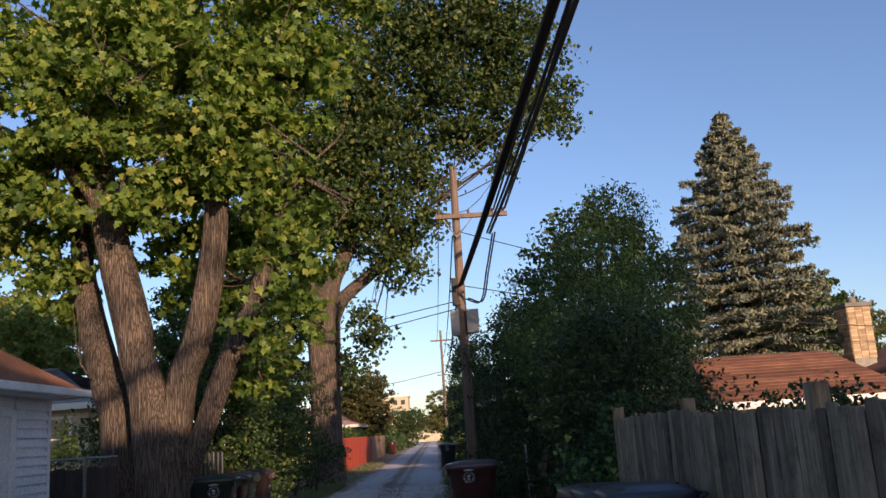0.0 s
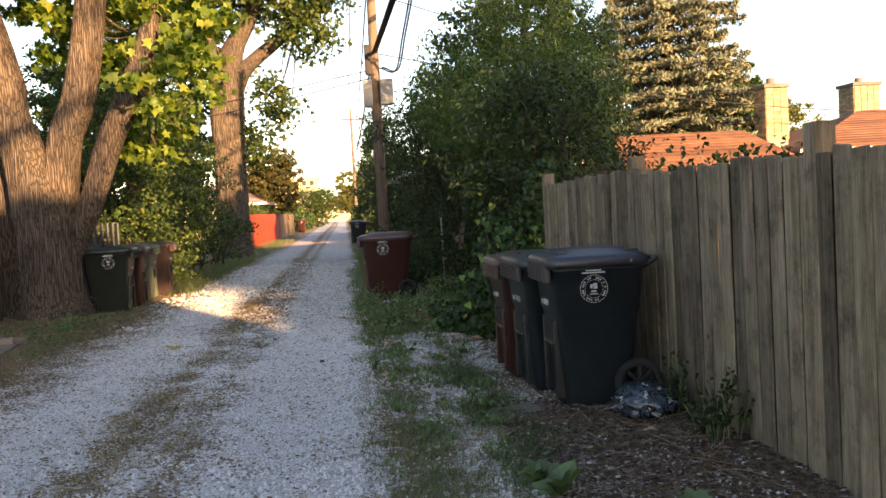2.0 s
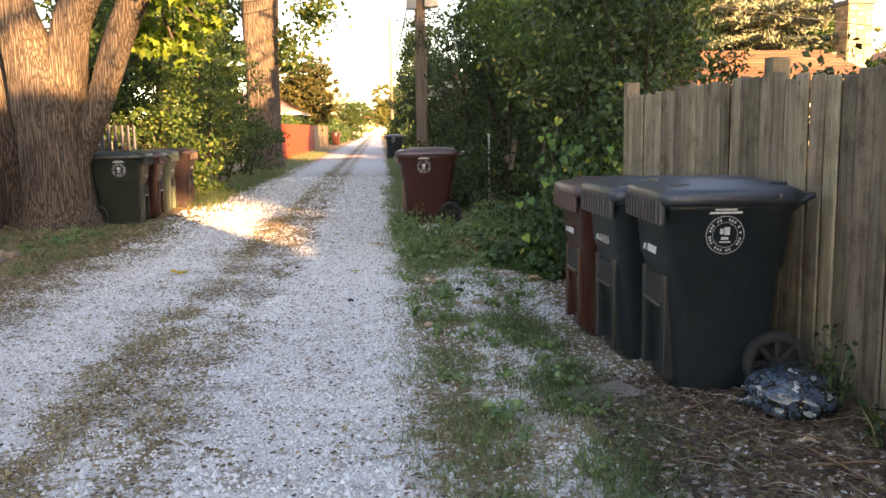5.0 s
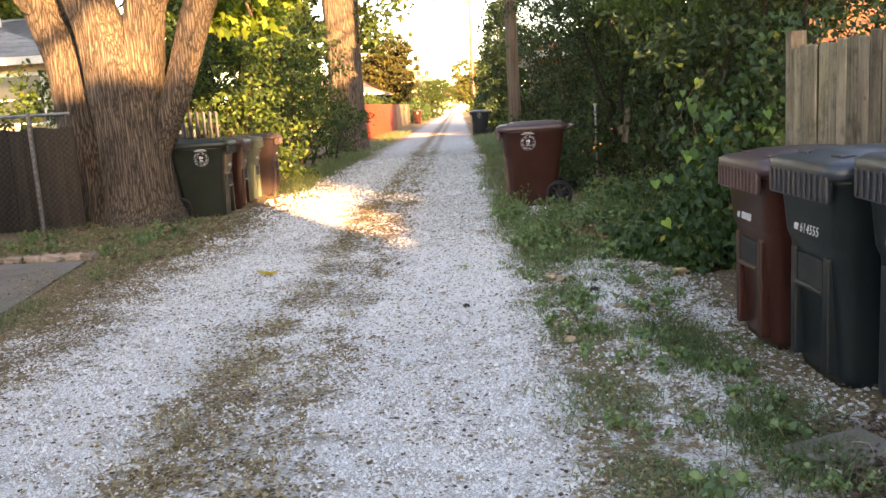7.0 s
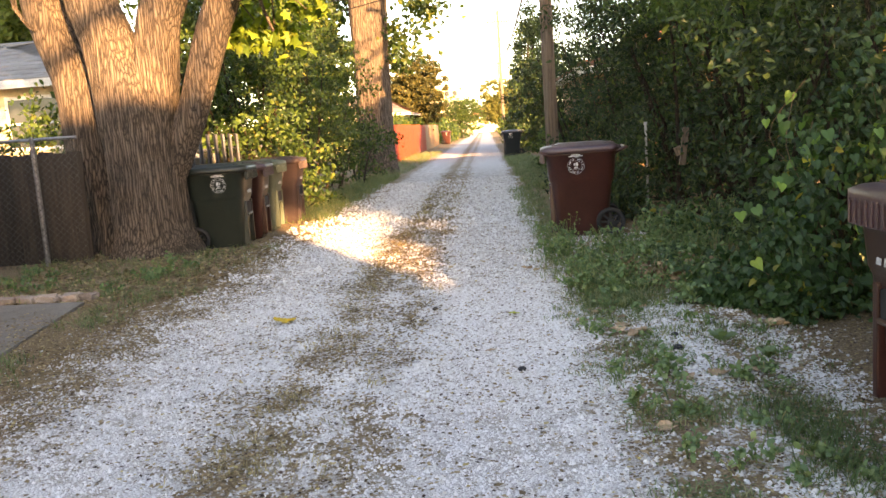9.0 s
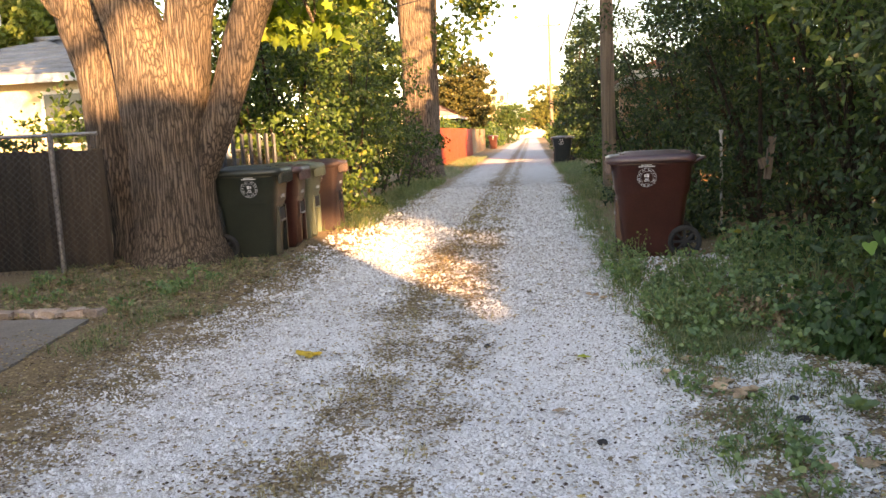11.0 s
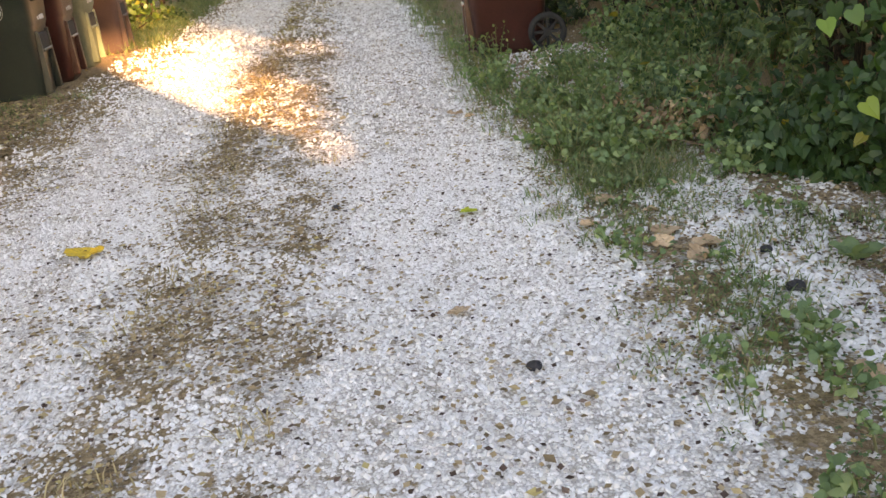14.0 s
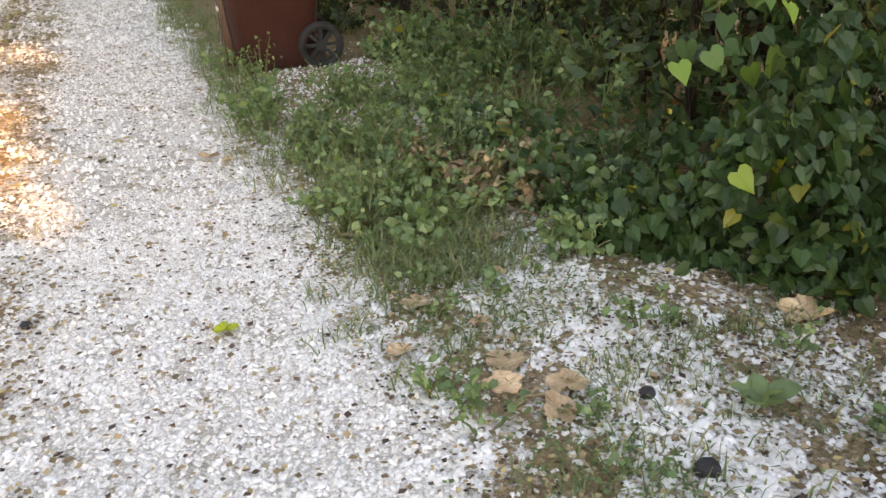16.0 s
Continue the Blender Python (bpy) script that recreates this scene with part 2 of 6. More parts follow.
def fence_mat():
    """Weathered cedar: long grain, blotchy grey and green-brown stains, small dark knots."""
    m, n, l, b = material("weathered_cedar", 0.9, 0, 0.2)
    co, info = n.new("ShaderNodeTexCoord"), n.new("ShaderNodeObjectInfo")
    sc, add, mp = n.new("ShaderNodeVectorMath"), n.new("ShaderNodeVectorMath"), n.new("ShaderNodeMapping")
    sc.operation = "SCALE"
    sc.inputs["Scale"].default_value = 37.0
    l.new(info.outputs["Random"], sc.inputs[0])
    l.new(co.outputs["Object"], add.inputs[0])
    l.new(sc.outputs[0], add.inputs[1])
    mp.inputs["Scale"].default_value = (15, 15, 0.9)
    l.new(add.outputs[0], mp.inputs["Vector"])
    grain, fine = noise_node(n, l, mp.outputs[0], 1.4, 6, 0.7), noise_node(n, l, mp.outputs[0], 9, 6, 0.7)
    stain, tint = noise_node(n, l, add.outputs[0], 5.5, 5, 0.7), noise_node(n, l, add.outputs[0], 1.1, 3, 0.6)
    r = ramp(n, (0.28, (0.1, 0.082, 0.064)), (0.5, (0.215, 0.178, 0.138)), (0.74, (0.33, 0.282, 0.225)))
    l.new(grain.outputs[0], r.inputs[0])
    f = ramp(n, (0.35, (0.7, 0.7, 0.7)), (0.6, (1.1, 1.1, 1.1)))
    l.new(fine.outputs[0], f.inputs[0])
    st = ramp(n, (0.3, (0.45, 0.44, 0.42)), (0.48, (0.95, 0.95, 0.95)), (0.75, (1.2, 1.19, 1.17)))
    l.new(stain.outputs[0], st.inputs[0])
    tn = ramp(n, (0.35, (1.12, 1.12, 0.98)), (0.65, (1.28, 1.17, 1.12)))
    l.new(tint.outputs[0], tn.inputs[0])
    pc = ramp(n, (0.0, (0.62, 0.62, 0.62)), (0.5, (1.0, 1.0, 1.0)), (1.0, (1.3, 1.28, 1.24)))
    l.new(info.outputs["Random"], pc.inputs[0])
    kn = n.new("ShaderNodeTexVoronoi")
    kn.inputs["Scale"].default_value = 3.3
    l.new(add.outputs[0], kn.inputs["Vector"])
    kr = ramp(n, (0.03, (0.35, 0.33, 0.3)), (0.075, (1, 1, 1)))
    l.new(kn.outputs["Distance"], kr.inputs[0])
    out = r.outputs[0]
    for q in (f, st, tn, pc, kr):
        out = mix(n, l, "MULTIPLY", 1.0, out, q.outputs[0])
    l.new(out, b.inputs["Base Color"])
    bump(n, l, b, fine.outputs[0], 0.8, 0.01)
    return m


FENCE_WOOD = fence_mat()
POLE_WOOD = rough_mat("pole_wood", (0.12, 0.085, 0.062), (0.27, 0.195, 0.15), 2.0, 30, 0.9, 0.6, (16, 16, 0.6))
RED_WOOD = rough_mat("red_stained_wood", (0.30, 0.035, 0.015), (0.5, 0.075, 0.03), 2.0, 20, 0.7, 0.3, (8, 8, 0.6), 0.2)
TAN_WOOD = rough_mat("tan_wood", (0.26, 0.14, 0.07), (0.4, 0.24, 0.13), 2.0, 20, 0.7, 0.3, (8, 8, 0.6), 0.15)
BLACK_PLASTIC = rough_mat("black_green_plastic", (0.006, 0.011, 0.014), (0.014, 0.021, 0.026), 5, 90, 0.38, 0.15, spec=0.5)
# lids: body colours made paler and bluer, a sky sheen put into the colour
BLACK_LID = rough_mat("black_lid_sky_sheen", (0.012, 0.017, 0.026), (0.022, 0.03, 0.044), 4, 90, 0.4, 0.15, spec=0.8)
BROWN_LID = rough_mat("maroon_lid_sky_sheen", (0.05, 0.022, 0.026), (0.08, 0.034, 0.04), 4, 90, 0.4, 0.15, spec=0.8)
GREEN_PLASTIC = rough_mat("dark_green_plastic", (0.011, 0.017, 0.013), (0.02, 0.028, 0.022), 3, 90, 0.42, 0.1, spec=0.5)
BROWN_PLASTIC = rough_mat("maroon_brown_plastic", (0.042, 0.013, 0.010), (0.066, 0.02, 0.016), 3, 90, 0.32, 0.1, spec=0.5)
GREY_PLASTIC = rough_mat("faded_olive_plastic", (0.10, 0.125, 0.085), (0.15, 0.175, 0.125), 3, 90, 0.6, 0.1)
FADED_PLASTIC = rough_mat("faded_brown_plastic", (0.075, 0.045, 0.04), (0.11, 0.066, 0.058), 3, 90, 0.6, 0.1)
RUBBER = rough_mat("rubber", (0.012, 0.012, 0.013), (0.03, 0.03, 0.03), 12, 90, 0.85, 0.2)
WHITE_PRINT = rough_mat("white_print", (0.34, 0.35, 0.35), (0.62, 0.62, 0.61), 60, 200, 0.6, 0)
SIDING = rough_mat("white_vinyl_siding", (0.62, 0.63, 0.65), (0.76, 0.77, 0.79), 1.2, 30, 0.6, 0.1)
TRIM = rough_mat("white_trim_paint", (0.66, 0.64, 0.6), (0.8, 0.79, 0.76), 2.0, 40, 0.6, 0.1)
DOOR_PAINT = rough_mat("cream_door_paint", (0.6, 0.59, 0.56), (0.72, 0.71, 0.68), 2.0, 40, 0.5, 0.1)
SHINGLE = rough_mat("brown_red_shingles", (0.13, 0.052, 0.03), (0.25, 0.11, 0.06), 1.5, 30, 0.9, 0.4, (1, 1, 1), 0.3)
BRICK = rough_mat("buff_brick", (0.42, 0.28, 0.16), (0.58, 0.42, 0.26), 4, 40, 0.9, 0.4, per_piece=0.3)
MORTAR = rough_mat("mortar", (0.25, 0.22, 0.19), (0.36, 0.33, 0.29), 6, 60, 0.95, 0.3)
CONCRETE = rough_mat("concrete", (0.15, 0.13, 0.108), (0.25, 0.22, 0.19), 1.5, 60, 0.9, 0.3)
EDGE_STONE = rough_mat("edging_stone", (0.28, 0.2, 0.16), (0.48, 0.38, 0.32), 6, 60, 0.9, 0.4, per_piece=0.3)
STEEL = rough_mat("galvanised_steel", (0.2, 0.2, 0.2), (0.34, 0.34, 0.34), 8, 90, 0.55, 0.1, metal=0.8)
DULL_WIRE = rough_mat("dull_wire", (0.07, 0.068, 0.064), (0.14, 0.135, 0.13), 8, 90, 0.7, 0.1, metal=0.5)
BOX_PAINT = rough_mat("grey_metal_box", (0.3, 0.3, 0.29), (0.42, 0.42, 0.4), 3, 60, 0.6, 0.1)
CABLE = rough_mat("black_cable", (0.008, 0.008, 0.009), (0.02, 0.02, 0.021), 10, 60, 0.6, 0)
CERAMIC = rough_mat("glazed_porcelain", (0.12, 0.05, 0.035), (0.18, 0.08, 0.06), 10, 60, 0.2, 0)
STATUE = rough_mat("white_plaster", (0.6, 0.58, 0.52), (0.75, 0.73, 0.68), 8, 60, 0.8, 0.2)
TWIG = rough_mat("dry_twig", (0.1, 0.06, 0.035), (0.22, 0.14, 0.085), 20, 90, 0.9, 0.2)
DARK_GLASS, _n, _l, _b = material("window_glass", 0.08, 0, 0.6)
_b.inputs["Base Color"].default_value = (0.03, 0.035, 0.04, 1)
BAG, _n, _l, _b = material("printed_plastic_bag", 0.16, 0, 0.8)
_co = _n.new("ShaderNodeTexCoord")
_no = noise_node(_n, _l, _co.outputs["Object"], 15, 4)
_r = ramp(_n, (0.42, (0.014, 0.019, 0.022)), (0.5, (0.05, 0.09, 0.14)), (0.54, (0.015, 0.018, 0.02)), (0.62, (0.02, 0.024, 0.026)), (0.65, (0.42, 0.45, 0.46)), (0.7, (0.05, 0.06, 0.07)))
_l.new(_no.outputs[0], _r.inputs[0])
_l.new(_r.outputs[0], _b.inputs["Base Color"])

# ---- mesh helpers ----


def raw_mesh(name, co, faces, mat, smooth=False):
    """A mesh from arrays: co (n, 3), faces (m, 3) or (m, 4)."""
    me = bpy.data.meshes.new(name)
    co, faces = np.asarray(co, dtype=np.float32), np.asarray(faces, dtype=np.int32)
    me.vertices.add(len(co))
    me.vertices.foreach_set("co", co.ravel())
    k = faces.shape[1]
    me.loops.add(faces.size)
    me.loops.foreach_set("vertex_index", faces.ravel())
    me.polygons.add(len(faces))
    me.polygons.foreach_set("loop_start", np.arange(0, faces.size, k, dtype=np.int32))
    me.polygons.foreach_set("use_smooth", np.full(len(faces), smooth))
    me.update(calc_edges=True)
    me.materials.append(mat)
    return me


def link(name, me, parent=None, label=""):
    ob = new(name, me)
    if parent is not None:
        ob.parent = parent
    return tagged(ob, label)


def part(name, bm, mat, parent=None, label="", smooth=False):
    me = bpy.data.meshes.new(name)
    for f in bm.faces:
        f.smooth = smooth
    bm.to_mesh(me)
    bm.free()
    me.materials.append(mat)
    return link(name, me, parent, label)


def thing(name, m, label, category, group="", kind=""):
    ob = new(name)
    ob.empty_display_size = 0.1
    ob.matrix_world = m
    return tagged(ob, label, category, group, kind)


def box(bm, x0, x1, y0, y1, z0, z1, bevel=0.0):
    r = bmesh.ops.create_cube(bm, size=1.0)
    vs = r["verts"]
    bmesh.ops.scale(bm, vec=(x1 - x0, y1 - y0, z1 - z0), verts=vs)
    bmesh.ops.translate(bm, vec=((x0 + x1) / 2, (y0 + y1) / 2, (z0 + z1) / 2), verts=vs)
    if bevel:
        es = list({e for v in vs for e in v.link_edges})
        bmesh.ops.bevel(bm, geom=es, offset=bevel, segments=2, affect="EDGES", profile=0.7)
    return bm


def boxed(*a, **k):
    return box(bmesh.new(), *a, **k)


def cylinder(bm, m, r0, r1, depth, sides=16):
    bmesh.ops.create_cone(bm, cap_ends=True, segments=sides, radius1=r0, radius2=r1, depth=depth, matrix=m)
    return bm


def loft(rings, cap=True):
    """Faces between rings of equal length, in bmesh."""
    bm = bmesh.new()
    rows = [[bm.verts.new(p) for p in ring] for ring in rings]
    k = len(rows[0])
    for a, b in zip(rows, rows[1:]):
        for i in range(k):
            bm.faces.new((a[i], a[(i + 1) % k], b[(i + 1) % k], b[i]))
    if cap:
        bm.faces.new(rows[0][::-1])
        bm.faces.new(rows[-1])
    return bm


def rounded(x0, x1, y0, y1, z, r, n=4):
    pts = []
    for cx, cy, a0 in ((x1 - r, y1 - r, 0), (x0 + r, y1 - r, 90), (x0 + r, y0 + r, 180), (x1 - r, y0 + r, 270)):
        for i in range(n):
            a = radians(a0 + 90 * i / (n - 1))
            pts.append((cx + r * math.cos(a), cy + r * math.sin(a), z))
    return pts


def smooth_path(pts, steps):
    """Catmull-Rom through the points (any number of columns)."""
    p = np.array(pts, dtype=float)
    p = np.vstack([2 * p[0] - p[1], p, 2 * p[-1] - p[-2]])
    out = []
    for i in range(1, len(p) - 2):
        for s in range(steps):
            t = s / steps
            out.append(0.5 * (2 * p[i] + (p[i + 1] - p[i - 1]) * t + (2 * p[i - 1] - 5 * p[i] + 4 * p[i + 1] - p[i + 2]) * t * t
                              + (3 * p[i] - p[i - 1] - 3 * p[i + 1] + p[i + 2]) * t ** 3))
    out.append(p[-2])
    return np.array(out)


def tube(pts, sides=8, steps=4, wobble=0.0, seed=0, lobes=0.0):
    """Vertices and quads of a tube through rows (x, y, z, radius)."""
    q = smooth_path(pts, steps)
    rng = np.random.default_rng(seed)
    c, r = q[:, :3], np.maximum(q[:, 3], 0.002)
    d = np.gradient(c, axis=0)
    d /= np.linalg.norm(d, axis=1)[:, None] + 1e-9
    ref = np.array([0.0, 1.0, 0.0]) if abs(d[0][1]) < 0.8 else np.array([1.0, 0, 0])
    co = []
    a = np.linspace(0, 2 * np.pi, sides, endpoint=False)
    ph = rng.uniform(0, 6.28, 3)
    for i in range(len(c)):
        u = np.cross(d[i], ref)
        u /= np.linalg.norm(u) + 1e-9
        v = np.cross(d[i], u)
        rad = r[i] * (1 + lobes * (0.6 * np.sin(5 * a + ph[0] + 0.15 * i) + 0.4 * np.sin(9 * a + ph[1])) + wobble * rng.normal(0, 1, sides))
        co.append(c[i] + (np.cos(a) * rad)[:, None] * u + (np.sin(a) * rad)[:, None] * v)
    n = len(c)
    i, j = np.meshgrid(np.arange(n - 1), np.arange(sides), indexing="ij")
    f = np.stack([i * sides + j, i * sides + (j + 1) % sides, (i + 1) * sides + (j + 1) % sides, (i + 1) * sides + j], -1).reshape(-1, 4)
    return np.vstack(co), f


def join_arrays(items):
    cs, fs, k = [], [], 0
    for c, f in items:
        cs.append(c)
        fs.append(f + k)
        k += len(c)
    return np.vstack(cs), np.vstack(fs)


def leaf_arrays(centres, size, rng, droop=0.5, up=0.35, aspect=0.75, oval=False):
    """Folded leaves about the centres, turned at random: four-cornered, six-cornered ovals, or lobed."""
    n = len(centres)
    size = np.broadcast_to(size, (n,)) * rng.uniform(0.65, 1.3, n)
    d = rng.normal(0, 1, (n, 3))
    d[:, 2] -= droop
    d /= np.linalg.norm(d, axis=1)[:, None]
    nn = rng.normal(0, 1, (n, 3))
    nn[:, 2] += up
    w = np.cross(d, nn)
    w /= np.linalg.norm(w, axis=1)[:, None] + 1e-9
    nn = np.cross(w, d)
    s = size[:, None]
    base = centres - d * s * 0.5
    if oval == "lobed":
        rows = ((0, 0, 0), (0.1, 0.45, 0.1), (0.36, 0.28, 0.05), (0.58, 0.62, 0.1), (0.66, 0.22, 0.02), (1, 0, -0.1), (0.66, -0.22, 0.02), (0.58, -0.62, 0.1), (0.36, -0.28, 0.05), (0.1, -0.45, 0.1))
        tri = ((0, 1, 2), (2, 3, 4), (4, 5, 6), (6, 7, 8), (8, 9, 0), (0, 2, 8), (2, 4, 6), (2, 6, 8))
    elif oval:
        rows = ((0, 0, 0), (0.28, 0.46, 0.1), (0.66, 0.36, 0.07), (1, 0, -0.08), (0.66, -0.36, 0.07), (0.28, -0.46, 0.1))
        tri = ((0, 1, 5), (1, 2, 4), (1, 4, 5), (2, 3, 4))
    else:
        rows = ((0, 0, 0), (0.45, 0.5, 0.12), (1, 0, 0), (0.45, -0.5, 0.12))
        tri = ((0, 1, 2), (0, 2, 3))
    co = np.stack([base + d * s * u + w * s * aspect * v + nn * s * q for u, v, q in rows], 1).reshape(-1, 3)
    f = np.arange(n)[:, None, None] * len(rows) + np.array(tri)[None]
    return co, f.reshape(-1, 3)


def blob_points(blobs, density, rng, clump=0.55, per=26):
    """Clumped points in the shells of balls (x, y, z, r): clumps, gaps and an uneven outline."""
    out = []
    for x, y, z, r in blobs:
        k = max(3, int(density * r * r))
        d = rng.normal(0, 1, (k, 3))
        d /= np.linalg.norm(d, axis=1)[:, None]
        rad = r * (0.45 + 0.62 * rng.random(k) ** 0.6)
        c = np.array([x, y, z]) + d * rad[:, None]
        spread = clump * (0.25 + 0.2 * rng.random((k, 1, 1)))
        out.append((c[:, None] + rng.normal(0, 1, (k, per, 3)) * spread * np.array([1, 1, 0.6])).reshape(-1, 3))
    return np.vstack(out)

# ---- ground ----


def ground_height(x, y):
    """Flat tracks, a slight crown, verges a little higher and uneven."""
    x, y = np.asarray(x, float), np.asarray(y, float)
    side = np.clip(np.abs(x + 0.9) - 1.6, 0, 1.2) * 0.02
    dip = 0.11 * np.clip((y - 4.5) / 2.0, 0, 1) * np.clip((8.2 - y) / 1.0, 0, 1) * np.clip((x - 1.1) / 0.5, 0, 1) * np.clip((2.52 - x) / 0.14, 0, 1)
    return side - dip + 0.008 * np.sin(x * 5.1 + y * 1.7) * np.sin(y * 2.3 - x * 1.1) + 0.012 * np.exp(-((x + 0.68) / 0.25) ** 2)


def axis_steps(a, b, fine, far):
    mid = np.arange(a, b + 1e-6, fine)
    s, lo, hi = fine, a, b
    low, high = [], []
    while hi < far:
        s *= 1.5
        hi += s
        lo -= s
        high.append(hi)
        low.append(lo)
    return np.concatenate([low[::-1], mid, high])


gx, gy = axis_steps(-5, 4, 0.09, 2500), axis_steps(1, 16, 0.12, 2500)
X, Y = np.meshgrid(gx, gy)
fade = np.clip(1 - np.maximum(np.abs(X) - 8, 0) / 10, 0, 1)
Z = ground_height(X, Y) * fade
i, j = np.meshgrid(np.arange(len(gy) - 1), np.arange(len(gx) - 1), indexing="ij")
w = len(gx)
gf = np.stack([i * w + j, i * w + j + 1, (i + 1) * w + j + 1, (i + 1) * w + j], -1).reshape(-1, 4)
ground = tagged(link("ground", raw_mesh("ground", np.stack([X, Y, Z], -1).reshape(-1, 3), gf, GROUND, True)),
                "white crushed limestone alley with two wheel tracks, dirt verges", "ground", kind="structure")

# ---- trees ----


def tree(name, at, limbs, blobs, label, bark, leaf, size, density, seed, sides=20, per=26, clump=0.55, twigs=0, group="", oval=False, aspect=0.75):
    """A tree of limbs (rows of x, y, z, radius) and a crown of leaf clumps, in world coordinates about its base."""
    rng = np.random.default_rng(seed)
    at = np.array(at, float)
    t = thing(name, Matrix.Translation(at), label, "tree", group)
    off = np.array([*at, 0])
    for k, rows in enumerate(limbs):
        c, f = tube([np.array(r) - off for r in rows], sides if k < 4 else 9, 6 if k < 4 else 4, 0.012, seed + k, 0.07 if k < 4 else 0.02)
        link("trunk" if k == 0 else "limb", raw_mesh("limb", c, f, bark, True), t)
    if twigs:
        items = []
        ends = np.array([r[-1][:3] for r in limbs] + [r[len(r) // 2][:3] for r in limbs[1:]])
        for b in blobs:
            for _ in range(twigs):
                e = np.array(b[:3]) + rng.normal(0, 0.5, 3) * b[3]
                s = ends[np.argmin(np.linalg.norm(ends - e, axis=1))]
                m = (s + e) / 2 + rng.normal(0, 0.25, 3)
                items.append(tube([(*(s - at), 0.03), (*(m - at + np.array([0, 0, -0.15])), 0.018), (*(e - at), 0.006)], 5, 3, 0, 0))
        tagged(link("twig_growth", raw_mesh("twig_growth", *join_arrays(items), bark, True), t), kind="stuff")
    pts = blob_points(blobs, density, rng, clump, per) - at
    c, f = leaf_arrays(pts, size, rng, oval=oval, aspect=aspect)
    link("crown", raw_mesh("crown", c, f, leaf), t)
    return t


# big multi-stemmed maple beside the bins
maple_limbs = [
    [(-3.95, 12.85, -0.1, 0.68), (-3.95, 12.85, 0.06, 0.56), (-3.96, 12.85, 0.22, 0.48), (-3.97, 12.85, 0.5, 0.44), (-3.96, 12.85, 1.1, 0.42), (-4.02, 12.85, 1.8, 0.42), (-4.2, 12.82, 2.5, 0.31), (-4.36, 12.8, 3.03, 0.29),
     (-4.45, 12.8, 3.58, 0.31), (-4.75, 12.8, 4.75, 0.29), (-4.99, 12.9, 5.74, 0.26), (-5.2, 13.0, 6.8, 0.22), (-5.5, 13.2, 9.0, 0.1)],
    [(-3.85, 12.85, 0.9, 0.2), (-3.72, 12.82, 1.95, 0.25), (-3.61, 12.8, 2.7, 0.25), (-3.35, 12.8, 3.34, 0.24), (-3.11, 12.85, 4.66, 0.22), (-3.0, 12.9, 5.94, 0.19), (-2.9, 13, 7.0, 0.12), (-2.9, 13, 8.5, 0.05)],
    [(-3.72, 12.9, 0.85, 0.16), (-3.5, 12.85, 1.28, 0.18), (-3.26, 12.8, 1.79, 0.175), (-2.94, 12.8, 2.66, 0.19), (-2.56, 12.8, 3.48, 0.18), (-2.22, 12.9, 4.52, 0.15), (-2.0, 13, 6.09, 0.12), (-1.9, 13, 8, 0.05)],
    [(-4.45, 13.35, -0.1, 0.5), (-4.55, 13.35, 0.4, 0.38), (-4.78, 13.35, 1.08, 0.33), (-4.88, 13.35, 2.05, 0.3), (-5.05, 13.35, 2.62, 0.28), (-5.23, 13.4, 3.2, 0.26), (-5.6, 13.6, 4.6, 0.2), (-5.9, 13.9, 6.5, 0.12), (-6, 14, 8, 0.05)],
    [(-4.95, 12.9, 5.6, 0.12), (-5.6, 12.4, 6.5, 0.08), (-6.4, 12, 7.0, 0.03)],
    [(-3.05, 12.9, 5.6, 0.1), (-3.6, 12.3, 6.6, 0.07), (-4.0, 11.8, 7.6, 0.03)],
    [(-2.1, 12.95, 5.4, 0.07), (-1.5, 12.6, 6.0, 0.05), (-1.2, 12.3, 6.2, 0.02)]]
maple_blobs = [(-6.6, 12.6, 5.6, 1.0), (-6.3, 12.4, 7.2, 1.3), (-4.9, 12.2, 7.4, 1.2), (-3.6, 12.2, 7.7, 1.2), (-2.6, 12.4, 7.0, 1.0), (-1.6, 12.6, 7.6, 1.0),
               (-4.0, 13.4, 5.8, 0.8), (-5.9, 13.4, 4.6, 0.7), (-3.9, 12.1, 6.2, 0.7), (-5.5, 14.2, 9.3, 1.7), (-3.0, 13, 9.6, 1.7), (-6.9, 12.5, 9.0, 1.4), (-1.3, 13.2, 9.2, 1.3),
               (-7.4, 13.4, 6.4, 1.2), (-4.2, 13.5, 11.3, 1.8), (-1.9, 12.9, 3.5, 0.6), (-1.75, 13.0, 4.5, 0.65), (-1.7, 12.7, 5.5, 0.7), (-2.3, 12.4, 3.2, 0.35), (-2.6, 13.6, 2.9, 0.6), (-3.0, 12.2, 6.6, 0.7), (-2.9, 13.9, 4.4, 0.6), 
               (-3.7, 14.4, 5.0, 0.9), (-4.3, 12.2, 5.4, 0.45), (-3.3, 12.3, 5.9, 0.5), (-2.4, 12.3, 6.2, 0.6), (-5.5, 12.2, 6.2, 0.8), (-5.0, 12, 8.4, 1.1), (-5.2, 14.6, 6.0, 1.0), (-2.4, 14.6, 5.8, 0.9)]
tree("maple_tree", (-4.05, 12.9, 0), maple_limbs, maple_blobs, "large old maple with four thick stems and furrowed brown bark", BARK, MAPLE, 0.155, 29, 11, 30, 50, 0.42, 3, oval="lobed", aspect=0.9)

